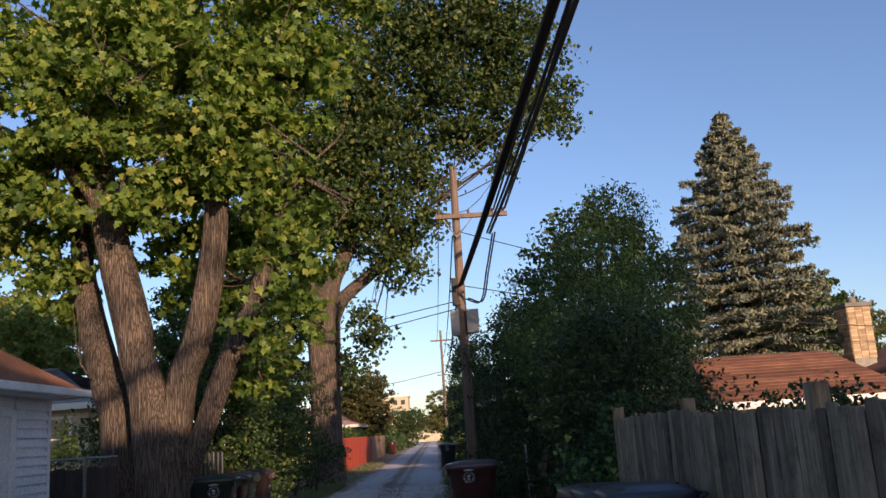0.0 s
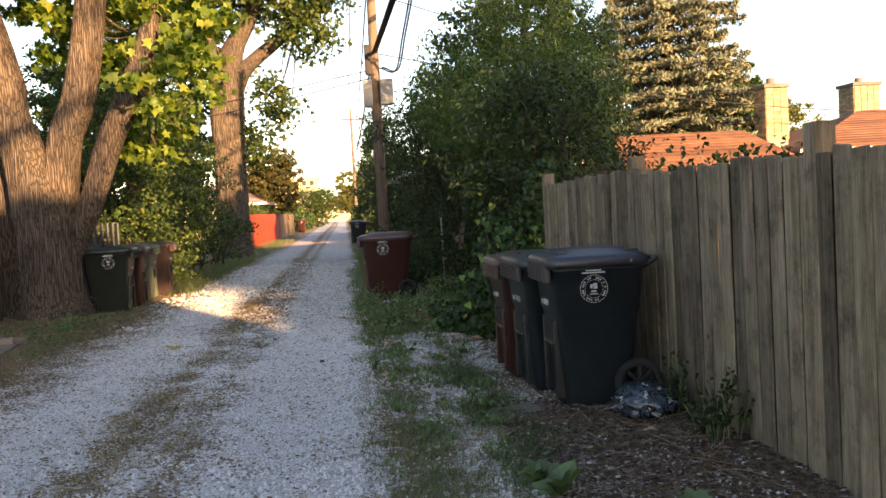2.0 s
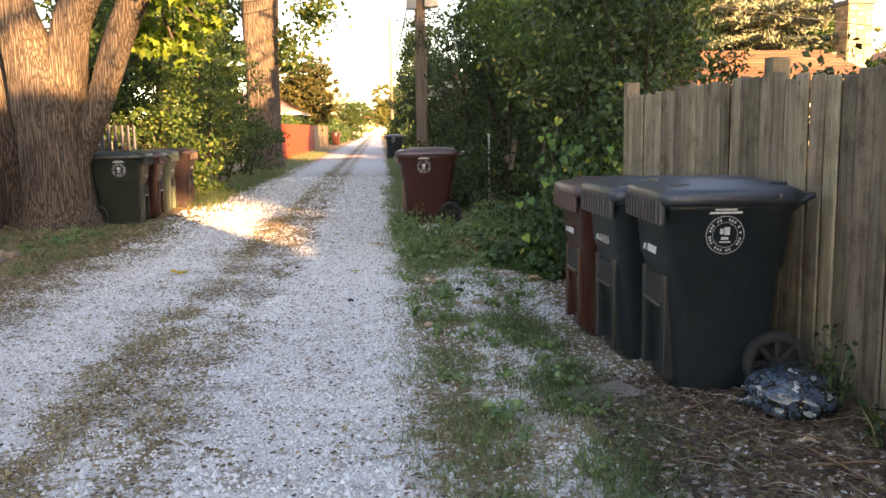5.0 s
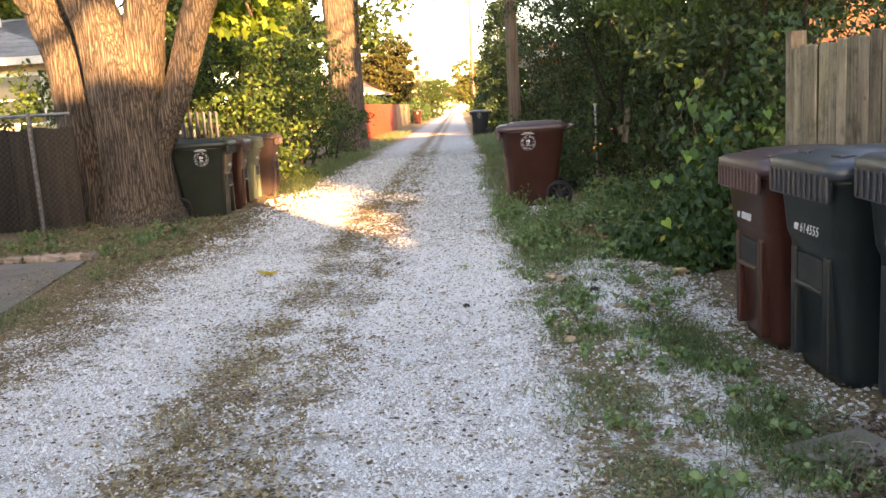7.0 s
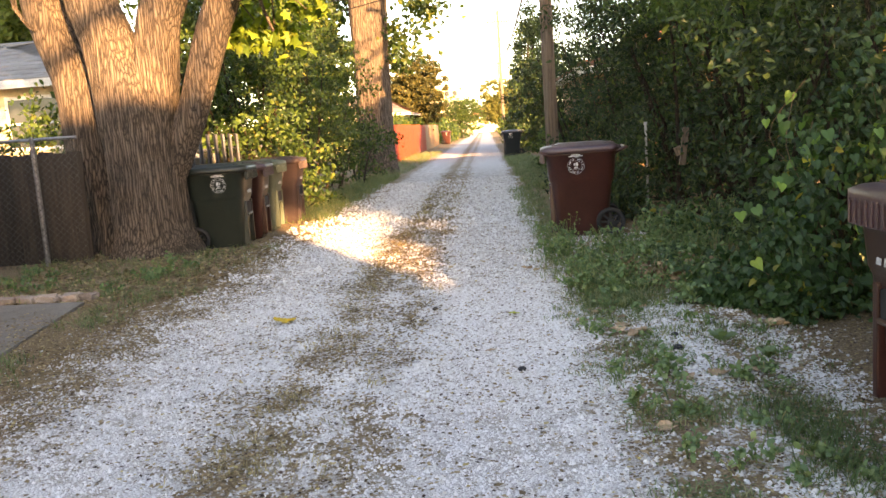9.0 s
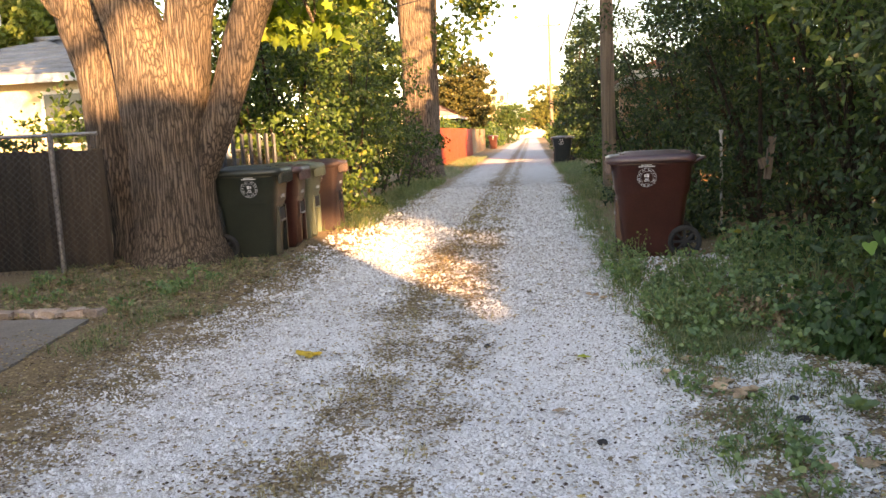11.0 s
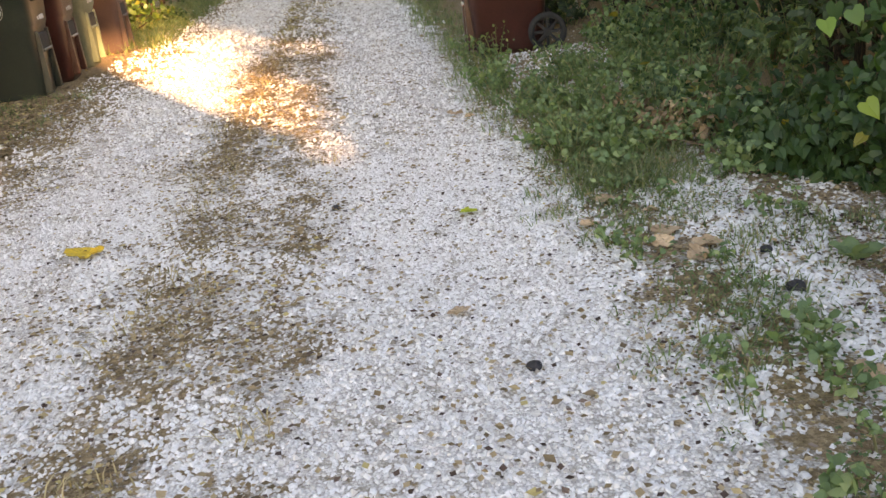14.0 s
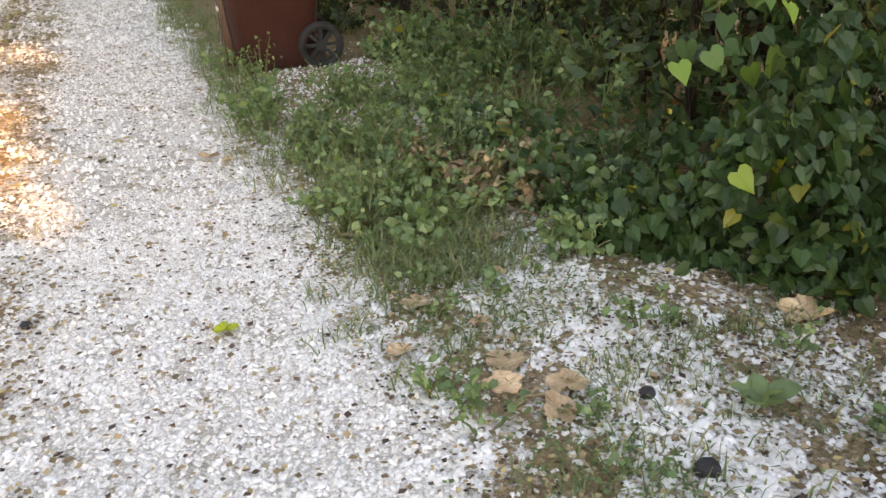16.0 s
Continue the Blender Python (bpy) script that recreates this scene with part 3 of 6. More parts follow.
poplar_limbs = [
    [(-3.4, 30, -0.1, 0.75), (-3.4, 30, 0.6, 0.6), (-3.38, 30, 2, 0.56), (-3.36, 30, 3.7, 0.55), (-3.32, 30, 5.6, 0.58), (-3.2, 30, 6.6, 0.5), (-2.9, 30, 7.4, 0.34), (-2.31, 30, 8.5, 0.28), (-1.7, 30, 10.42, 0.22), (-1.2, 30, 13, 0.14), (-1, 30, 16, 0.05)],
    [(-3.1, 30, 5.6, 0.3), (-2.6, 29.8, 6.5, 0.25), (-1.6, 29.7, 7.3, 0.22), (-0.7, 29.6, 8.0, 0.2), (-0.1, 29.6, 8.5, 0.17), (0.5, 29.5, 9.6, 0.1)],
    [(-3.5, 30, 5.6, 0.3), (-3.75, 30, 7, 0.28), (-4.0, 30, 9, 0.22), (-4.3, 30, 12, 0.13), (-4.4, 30, 15, 0.05)]]
poplar_blobs = [(-3.5, 29, 10.5, 2.0), (-1.2, 29, 11.5, 2.0), (0.2, 29.5, 9.6, 1.2), (-5.5, 29.5, 12, 2.2), (-3, 29, 14.5, 2.4), (0, 29, 15, 2.2), (2.6, 29, 15.5, 2.0), (4.2, 29, 13.4, 1.3), (4.9, 29, 15.4, 1.4), (4.3, 29, 17.5, 1.8),
                (2.2, 29, 12.3, 0.9), (-6.3, 29.5, 8.5, 1.8), (-4.6, 30.5, 7.5, 1.1), (-1.0, 29.6, 9.6, 0.9), (-0.4, 29.4, 7.6, 1.0), (-0.8, 29.2, 8.6, 0.9), (-2.0, 29.2, 9.4, 0.9), (-4.2, 29.2, 8.4, 1.0), (-1.6, 29.9, 6.1, 0.6), (-1.4, 30.2, 5.0, 0.6), (-2.2, 30.5, 9.0, 0.9), (1.5, 29, 18, 2.2), (-4, 30, 18, 2.8), (-7.5, 31, 15, 2.5),
                (-2.4, 30.6, 4.0, 0.8), (-5.5, 31, 5.5, 1.5),
                (5.2, 29, 12.9, 0.8), (6.1, 29, 13.9, 0.6), (6.0, 29, 12.7, 0.55), (3.7, 29, 11.1, 0.6), (3.1, 29.4, 12.9, 1.0), (-1.6, 30.8, 13.2, 2.0), (1.2, 30.4, 13.4, 1.5), (1.6, 30.8, 16.6, 2.2), (-3.0, 30.9, 11.6, 1.8), (-4.8, 30.6, 9.8, 1.5), (0.9, 29.6, 11.4, 1.0)]
tree("poplar_tree", (-3.4, 30, 0), poplar_limbs, poplar_blobs, "tall broad-crowned tree with a thick pale forked trunk", BARK, MAPLE_FAR, 0.2, 30, 12, 24, 30, 0.8, 2)


def shrubbery(name, at, blobs, stems, label, leaf, size, density, seed, category="shrub", per=26, clump=0.4, group="", oval=False, aspect=0.75):
    rng = np.random.default_rng(seed)
    at = np.array(at, float)
    t = thing(name, Matrix.Translation(at), label, category, group)
    items = []
    for b in blobs:
        for _ in range(stems):
            e = np.array(b[:3]) + rng.normal(0, 0.35, 3) * b[3] - at
            s = np.array([e[0] * 0.5 + rng.normal(0, 0.2), e[1] * 0.8 + rng.normal(0, 0.2), -0.05])
            mid = (s + e) / 2 + rng.normal(0, 0.12, 3)
            items.append(tube([(*s, 0.03), (*mid, 0.022), (*e, 0.006)], 5, 3))
    tagged(link("stem_growth", raw_mesh("stem_growth", *join_arrays(items), BARK_DARK, True), t), kind="stuff")
    pts = blob_points(blobs, density, rng, clump, per) - at
    pts[:, 2] = np.abs(pts[:, 2])
    c, f = leaf_arrays(pts, size, rng, oval=oval, aspect=aspect)
    link("foliage", raw_mesh("foliage", c, f, leaf), t)
    return t


# overgrown thicket between the board fence and the utility pole
thicket = [(2.95, 9.6, 0.8, 0.8), (2.5, 9.4, 2.0, 0.8), (3.2, 9.4, 1.4, 0.9), (2.8, 10.4, 0.9, 0.65), (3.0, 10.8, 2.2, 1.0), (3.15, 10.2, 2.8, 0.75), (2.8, 12.2, 2.8, 1.0), (2.95, 12.0, 1.7, 0.75), (3.4, 12.6, 3.6, 1.0),
           (2.7, 14, 3.4, 0.95), (3.9, 14.2, 4.6, 1.0), (4.1, 13.9, 5.3, 0.65), (3.2, 14, 4.3, 0.8), (2.6, 14.6, 2.2, 0.8), (4.2, 12.8, 3.2, 0.85), (3.6, 11.2, 2.2, 0.8), (4.7, 13.8, 4.1, 0.75), (4.25, 13.0, 2.6, 0.85),
           (2.6, 16.5, 3.2, 1.0), (2.5, 16.6, 1.5, 0.9), (2.7, 18.6, 3.0, 0.95), (2.5, 18.8, 1.6, 0.8), (2.2, 20.6, 3.4, 0.7), (2.4, 22.6, 2.2, 1.0), (1.9, 23.2, 3.6, 0.8), (1.6, 25, 3.0, 0.7), (1.8, 25.5, 1.6, 0.8), (3.0, 11.2, 0.7, 0.7), (3.0, 12.4, 0.8, 0.75), (2.7, 13.6, 0.9, 0.75), (2.5, 15, 0.9, 0.8), (3.6, 11.5, 0.9, 0.8), (3.6, 13.2, 1.2, 0.9), (3.7, 15.5, 1.8, 1.0), (3.4, 17.5, 1.6, 1.0), (3.1, 10.2, 1.4, 0.7), (3.1, 9.3, 2.3, 0.55), (3.9, 10.0, 0.9, 0.8), (2.55, 9.3, 2.4, 0.55), (2.5, 10.1, 2.4, 0.6), (2.9, 8.95, 2.6, 0.55), (2.5, 11.5, 2.7, 0.65), (2.3, 13, 3.0, 0.7), (2.0, 14.8, 2.4, 0.6), (2.3, 19.8, 1.0, 0.9), (2.9, 20.8, 1.8, 1.0), (3.2, 19.5, 2.6, 1.0), (2.5, 21.6, 0.9, 0.8), (3.8, 20, 1.2, 1.0), (1.95, 16, 0.5, 0.5), (2.0, 18, 0.5, 0.5), (1.95, 14.3, 0.5, 0.5), (2.4, 8.95, 0.6, 0.45), (2.9, 8.9, 1.1, 0.5), (2.45, 8.95, 1.5, 0.45), (3.3, 8.7, 0.5, 0.5), (3.5, 11.8, 1.0, 0.9), (3.7, 10.6, 1.6, 0.9), (3.4, 12.9, 1.7, 0.85), (3.3, 14.6, 1.2, 0.9), (3.6, 12, 2.4, 0.9), (3.0, 16, 1.2, 1.0), (3.2, 17, 2.6, 1.0), (2.9, 15.2, 2.4, 0.9), (3.0, 13.6, 2.4, 0.8), (3.0, 18.2, 0.9, 0.9), (2.9, 14.6, 0.8, 0.8)]
FEATHER = leaf_mat("feathery_leaf", ((0.0, (0.03, 0.06, 0.02)), (0.6, (0.062, 0.115, 0.034)), (0.95, (0.11, 0.165, 0.05)), (1.0, (0.17, 0.2, 0.06))), 0.35)
feathery = [b for b in thicket if b[2] >= 2.15 and 9.9 < b[1] < 14.5]
thicket = [b for b in thicket if b not in feathery]
shrubbery("feathery_shrub", (3.1, 11.2, 0), feathery, 2, "tall shrub with fine feathery mid-green leaves above the thicket", FEATHER, 0.085, 64, 29, per=46, clump=0.36, oval=True, aspect=0.34)
shrubbery("thicket", (3, 9.5, 0), thicket, 2, "dense dark green overgrown thicket at the alley edge", SHRUB, 0.082, 60, 21, per=42, clump=0.34, oval=True, aspect=0.42)
tall = [(4.0, 17.5, 5.75, 0.6), (4.6, 17.6, 5.0, 1.1), (5.4, 18, 4.7, 1.0), (3.3, 17.4, 4.9, 0.65), (6.0, 18, 3.9, 1.0), (4.7, 17.4, 6.4, 0.35), (4.75, 17.4, 5.9, 0.5), (5.3, 18.1, 5.75, 0.5), (3.1, 17, 4.0, 0.8), (2.6, 17.2, 3.6, 0.7)]
tree("elm_tree", (4.6, 17.8, 0), [[(4.6, 17.8, -0.1, 0.2), (4.6, 17.8, 2, 0.16), (4.5, 17.7, 4.2, 0.1), (4.7, 17.5, 6.3, 0.03)], [(4.55, 17.75, 2.5, 0.1), (5.5, 18, 4.6, 0.04)]],
     tall, "young dark green leafy tree rising above the thicket", BARK_DARK, SHRUB, 0.12, 56, 22, 10, 28, 0.42, oval=True, aspect=0.6)
# sunlit hedge growing over the fence behind the bins
hedge = [(-4.0, 16.6, 1.0, 0.8), (-3.9, 17.5, 2.2, 0.9), (-3.5, 18.2, 0.9, 0.75), (-3.4, 19.6, 1.4, 0.9), (-4.1, 18.5, 3.2, 1.0), (-3.7, 20.8, 2.6, 1.0), (-3.3, 21.5, 0.9, 0.8), (-3.6, 23, 1.6, 1.0), (-4.2, 22, 3.8, 1.1),
         (-3.5, 24.8, 1.0, 0.85), (-3.8, 25.5, 2.6, 1.1), (-4.6, 16.2, 2.4, 0.8), (-4.7, 17, 4.0, 0.9), (-3.2, 26.6, 1.0, 0.8), (-3.0, 17.2, 0.25, 0.4), (-3.0, 18.6, 0.25, 0.4), (-4.9, 19.5, 5.0, 1.1), (-5.3, 15.4, 1.8, 0.6), (-5, 15.8, 3.2, 0.8), (-6.0, 18, 1.4, 1.2), (-5.4, 16.6, 1.2, 0.8), (-5.2, 17.6, 1.7, 0.8), (-4.9, 16.4, 2.0, 0.7), (-6.2, 16.4, 1.8, 0.9), (-4.6, 18.2, 1.4, 0.8), (-5.2, 20, 1.5, 1.0), (-4.2, 17.3, 1.5, 0.6), (-4.4, 17.0, 0.6, 0.6)]
shrubbery("hedge", (-3.8, 19, 0), hedge, 2, "tall unclipped yellow-green hedge with autumn tints", HEDGE, 0.1, 50, 23, "hedge", 34, 0.36, oval=True, aspect=0.55)
shrubbery("clipped_hedge", (-3.6, 80, 0), [(-3.7, 72 + 3 * k, 0.7, 1.0) for k in range(9)] + [(-4.6, 73.5 + 4 * k, 1.5, 1.0) for k in range(6)], 1, "low sunlit yellow-green hedge far along the alley", HEDGE, 0.22, 30, 26, "hedge", 20, 0.6)
shrubbery("clipped_hedge", (2.4, 60, 0), [(2.5, 40 + 5 * k, 0.9, 1.2) for k in range(10)], 1, "hedge along the far alley edge", HEDGE, 0.2, 30, 27, "hedge", 20, 0.6)
shrubbery("clipped_hedge", (-4.6, 45, 0), [(-4.7, 38 + 3 * k, 1.3, 0.9) for k in range(9)], 1, "yellow-green hedge looking over the red fence", HEDGE, 0.16, 40, 28, "hedge", 22, 0.45)
yard = [(-6.4, 13.8, 1.3, 0.6), (-7.4, 13.9, 1.4, 0.65), (-8.6, 14.2, 1.4, 0.7), (-5.9, 14.4, 1.1, 0.6), (-9.8, 14.3, 1.3, 0.8), (-6.6, 13.6, 0.5, 0.6), (-7.8, 13.6, 0.5, 0.6), (-5.8, 13.9, 0.5, 0.5), (-9, 13.7, 0.6, 0.7)]
shrubbery("garden_shrub", (-7.6, 14, 0), yard, 3, "rounded yellow-green garden shrub behind the wire fence", HEDGE, 0.07, 80, 24, per=24, clump=0.25)


shrubbery("fence_shrub", (3.9, 6.6, 0), [(3.3, 6.2, 1.2, 0.5), (3.9, 6.6, 1.3, 0.5), (4.5, 7.0, 1.25, 0.55), (5.0, 7.4, 1.2, 0.5), (3.0, 5.6, 1.1, 0.45)], 3, "dark leafy shrub looking over the board fence", SHRUB, 0.06, 80, 25, per=24, clump=0.22)


def spruce(at, height, spread, seed):
    rng = np.random.default_rng(seed)
    t = thing("spruce_tree", Matrix.Translation(at), "tall grey-green spruce with drooping layered branches", "tree")
    link("trunk", raw_mesh("trunk", *tube([(0, 0, -0.1, 0.3), (0, 0, height * 0.6, 0.14), (0, 0, height, 0.02)], 10, 6), BARK_DARK, True), t)
    boughs, pts = [], []
    z = 0.9
    while z < height - 0.1:
        u = 1 - z / height
        reach = min(spread * u ** 0.52, u * 7.2) * rng.uniform(0.82, 1.12) + 0.12
        for a in np.arange(0, 6.28, 6.28 / max(6, int(7 + 9 * u))) + rng.uniform(0, 6.28):
            r = reach * rng.uniform(0.72, 1.1)
            c, s = math.cos(a), math.sin(a)
            tip = (c * r, s * r, z - 0.22 * r + rng.normal(0, 0.07))
            boughs.append(tube([(0, 0, z + 0.05, 0.03), (c * r * 0.6, s * r * 0.6, z - 0.16 * r, 0.018), (*tip, 0.005)], 4, 2))
            k = int(30 + 110 * r)
            f = rng.random(k) ** 0.6
            side = rng.normal(0, 0.13, k) * (1.25 - f) * r ** 0.5 * 1.5
            px = np.stack([c * r * f - s * side, s * r * f + c * side, z - 0.24 * r * f + 0.1 * r * f ** 3 - np.abs(rng.normal(0, 0.09, k))], -1)
            pts.append(px)
        z += rng.uniform(0.42, 0.56) * (0.55 + 0.6 * u)
    tagged(link("bough_growth", raw_mesh("bough_growth", *join_arrays(boughs), BARK_DARK, True), t), kind="stuff")
    p = np.vstack(pts)
    co, fa = leaf_arrays(p, 0.2, rng, 0.75, 0.2, 0.32)
    link("needles", raw_mesh("needles", co, fa, SPRUCE), t)
    return t


spruce((10.75, 25.4, 0), 11.4, 4.0, 31)

shrubbery("verge_bush", (2.0, 28, 0), [(1.9 + 0.15 * math.sin(1.7 * k), 21.6 + 1.25 * k, 0.3 + 0.1 * math.sin(2.3 * k), 0.45) for k in range(7)] + [(2.8, 22.5 + 2.2 * k, 0.8, 0.85) for k in range(6)], 2, "low green bushes and weeds along the far verge", FEATHER, 0.11, 60, 30, per=30, clump=0.3, oval=True, aspect=0.5)
# dark trees beside the black bin, farther along the alley
for k, (x, y, h) in enumerate(((2.5, 38.5, 5.8), (2.35, 43, 7.0), (2.4, 48, 6.8), (2.5, 54, 7.0))):
    tree("alley_tree", (x, y, 0), [[(x, y, -0.1, 0.14), (x, y, 2, 0.11), (x + 0.1, y, h * 0.8, 0.03)]],
         [(x - 0.2, y - 0.8, 0.8, 1.0), (x, y + 0.8, 1.6, 1.1), (x - 0.3, y, 2.6, 1.0), (x + 0.2, y + 0.5, h * 0.62, 1.1), (x + 0.1, y, h * 0.84, 0.7), (x + 1.3, y - 0.6, h * 0.5, 1.1), (x + 1.2, y, 1.2, 1.0)],
         "dark leafy tree at the far alley edge", BARK_DARK, SHRUB, 0.13, 34, 65 + k, 8, 30, 0.45, group="trees down the alley")

# unseen tree added behind the walker, sunny side: clumps shade thicket, frame sun patch
tree("yard_tree", (11.5, -3, 0), [[(11.5, -3, -0.1, 0.3), (11.5, -3, 3, 0.25), (11.6, -3, 9, 0.08)]],
     [(9.9, -3, 6.6, 1.5), (11.5, -3, 5.2, 2.0), (13.2, -3, 5.0, 2.0), (12, -3, 8.4, 2.2), (14.6, -2.6, 8.0, 2.2), (6.5, -3.2, 3.15, 0.6), (6.2, -3.2, 5.5, 0.32), (6.55, -3.2, 5.35, 0.28), (6.45, -3.2, 5.9, 0.28), (7.5, -3.2, 4.3, 0.45), (7.2, -3.2, 3.75, 0.35), (6.9, -3.2, 3.7, 0.35), (7.15, -3.2, 4.2, 0.25), (7.9, -3.2, 5.3, 0.5), (8.3, -3.2, 8.2, 0.8), (9.4, -3.0, 8.7, 1.0), (9.0, -3.2, 4.3, 0.8), (9.6, -3.2, 5.3, 1.0), (8.9, -3.0, 6.0, 0.7), (8.9, -3.2, 3.0, 0.9), (9.7, -3.2, 3.6, 1.0), (8.8, -3.2, 4.9, 0.7), (8.0, -3.2, 2.4, 0.7)], "unseen leafy tree added to shade the thicket and shape the alley's sun patch", BARK_DARK, SHRUB, 0.24, 34, 41, 10, 20, 0.7)


def distant_tree(at, r, h, seed, leaf, label, lobes=8):
    rng = np.random.default_rng(seed)
    x, y = at
    blobs = []
    for k in range(lobes):
        a = rng.uniform(0, 6.28)
        blobs.append((x + math.cos(a) * r * rng.uniform(0.2, 0.6), y + math.sin(a) * r * rng.uniform(0.2, 0.6), h * rng.uniform(0.35, 0.85), r * rng.uniform(0.4, 0.6)))
    tree("background_tree", (x, y, 0), [[(x, y, -0.1, 0.05 * h), (x, y, h * 0.4, 0.035 * h), (x, y, h * 0.8, 0.01 * h)]], blobs, label, BARK_DARK, leaf, 0.02 * h + 0.04, 30 * 9 / r / r, seed, 8, 44, 0.12 * r, 0, "trees down the alley")


distant_tree((-4.9, 61), 2.8, 6.0, 51, BRONZE, "round bronze-green tree beyond the red fence", 12)
distant_tree((-9.0, 46), 2.6, 5.5, 52, HEDGE, "yellow-green tree beyond the red fence", 9)
distant_tree((-2.6, 97), 2.6, 3.6, 53, HEDGE, "low sunlit tree at the far end of the alley")
distant_tree((2.4, 112), 2.8, 6.5, 54, FAR_LEAF, "sunlit golden tree at the far end of the alley", 10)
distant_tree((5.0, 128), 3.4, 7.5, 55, FAR_LEAF, "sunlit golden tree at the far end of the alley", 10)
distant_tree((-17, 32), 4.5, 9, 57, YARD_LEAF, "yellow-green tree behind the neighbouring house", 12)
distant_tree((-13.5, 26), 3.4, 7, 58, YARD_LEAF, "yellow-green tree behind the neighbouring house", 10)
distant_tree((-24, 40), 6, 10, 59, YARD_LEAF, "tall tree over the yards", 12)
distant_tree((26, 52), 4.5, 8, 60, FAR_LEAF, "tree over the roofs", 10)
distant_tree((21, 46), 4, 7, 61, HEDGE, "tree over the roofs", 10)
distant_tree((16.5, 36), 3, 7.5, 62, HEDGE, "yellow-green tree behind the spruce", 9)
distant_tree((-9, 40), 4, 9, 63, MAPLE_FAR, "dark tree behind the poplar", 10)

# ---- wooden fences ----


def plank_mesh(w, h, t, seed, mat):
    """A weathered board: slightly uneven top, chamfered edges."""
    rng = np.random.default_rng(seed)
    bm = boxed(-t / 2, t / 2, -w / 2, w / 2, 0, h)
    for v in bm.verts:
        if v.co.z > h * 0.5:
            v.co.z += rng.uniform(-0.012, 0.012)
        v.co.y += rng.uniform(-0.002, 0.002)
    bmesh.ops.bevel(bm, geom=list(bm.edges), offset=0.008, segments=1, affect="EDGES")
    me = bpy.data.meshes.new("board")
    bm.to_mesh(me)
    bm.free()
    me.materials.append(mat)
    return me


def board_fence():
    rng = random.Random(5)
    t = thing("board_fence", pose(2.56, 8.0, 0), "weathered grey-brown cedar board fence with uneven boards", "fence")
    kinds = [plank_mesh(0.121 + 0.0018 * k, 1.52, 0.02, k, FENCE_WOOD) for k in range(5)]
    y = -0.12
    k = 0
    while y > -13:
        tall = 0.03 if -2.9 < y < -1 else 0.0
        # back row is added behind the gaps to block light and keep them dark
        for back in (0, 1):
            ob = link("board", kinds[rng.randrange(5)], t)
            ob.matrix_basis = pose(rng.uniform(-0.004, 0.004) + 0.031 * back, y - 0.07 * back, rng.uniform(-0.02, 0.014) + tall - 0.03 * back, rng.uniform(-0.12, 0.12), rng.uniform(-0.3, 0.3), rng.uniform(-1.5, 1.5))
        y -= 0.140
        k += 1
    for py in (0.0, -2.67, -5.07, -7.6, -10.2, -12.8):
        h = 1.64
        part("post", boxed(-0.02 if py == 0 else -0.012, 0.09, py - 0.05, py + 0.05, -0.05, h, 0.008), FENCE_WOOD, t)
    for z in (0.3, 1.2):
        part("rail", boxed(0.046, 0.086, -13, -0.06, z, z + 0.09, 0.004), FENCE_WOOD, t)
    return t


board_fence()


def red_fence():
    t = thing("red_fence", pose(-3.5, 36, 0), "red-stained board fence, its far end tan, beside the alley", "fence")
    me, me2 = plank_mesh(0.2, 1.5, 0.02, 9, RED_WOOD), plank_mesh(0.2, 1.5, 0.02, 9, TAN_WOOD)
    for k in range(150):
        ob = link("board", me if k < 84 else me2, t)
        ob.matrix_basis = pose(0, k * 0.215, 0.02)
    part("rail", boxed(-0.06, -0.02, 0, 32.2, 1.1, 1.2), RED_WOOD, t)
    return t


red_fence()

# ---- wheeled bins ----


def wheel(parent, x, y, z, r):
    bm = bmesh.new()
    prof = [(r * 0.72, -0.028), (r * 0.94, -0.03), (r, -0.018), (r, 0.018), (r * 0.94, 0.03), (r * 0.72, 0.028)]
    rows = []
    for k in range(24):
        a = 2 * math.pi * k / 24
        rows.append([bm.verts.new((math.cos(a) * q, s, math.sin(a) * q)) for q, s in prof])
    for k in range(24):
        a, b = rows[k], rows[(k + 1) % 24]
        for q in range(6):
            bm.faces.new((a[q], a[(q + 1) % 6], b[(q + 1) % 6], b[q]))
    bmesh.ops.translate(bm, vec=(x, y, z), verts=bm.verts)
    tyre = part("wheel", bm, RUBBER, parent, "black rubber-tyred wheel", True)
    bm = bmesh.new()
    cylinder(bm, pose(x, y, z, 90), 0.035, 0.035, 0.05, 14)
    for k in range(8):
        a = 45 * k
        m = pose(x, y, z) @ pose(0, 0, 0, 0, a, 0)
        r2 = bmesh.ops.create_cube(bm, size=1.0)
        bmesh.ops.scale(bm, vec=(0.022, 0.03, r * 0.74), verts=r2["verts"])
        bmesh.ops.translate(bm, vec=(0, 0, r * 0.37), verts=r2["verts"])
        bmesh.ops.transform(bm, matrix=m, verts=r2["verts"])
    part("rim", bm, RUBBER, tyre)
    return tyre


def text_mesh(words, size, mat):
    cu = bpy.data.curves.new("words", "FONT")
    cu.body, cu.size, cu.extrude, cu.align_x = words, size, 0.0008, "CENTER"
    cu.space_character = 1.1
    tmp = bpy.data.objects.new("words", cu)
    me = bpy.data.meshes.new_from_object(tmp)
    bpy.data.objects.remove(tmp)
    me.materials.append(mat)
    return me


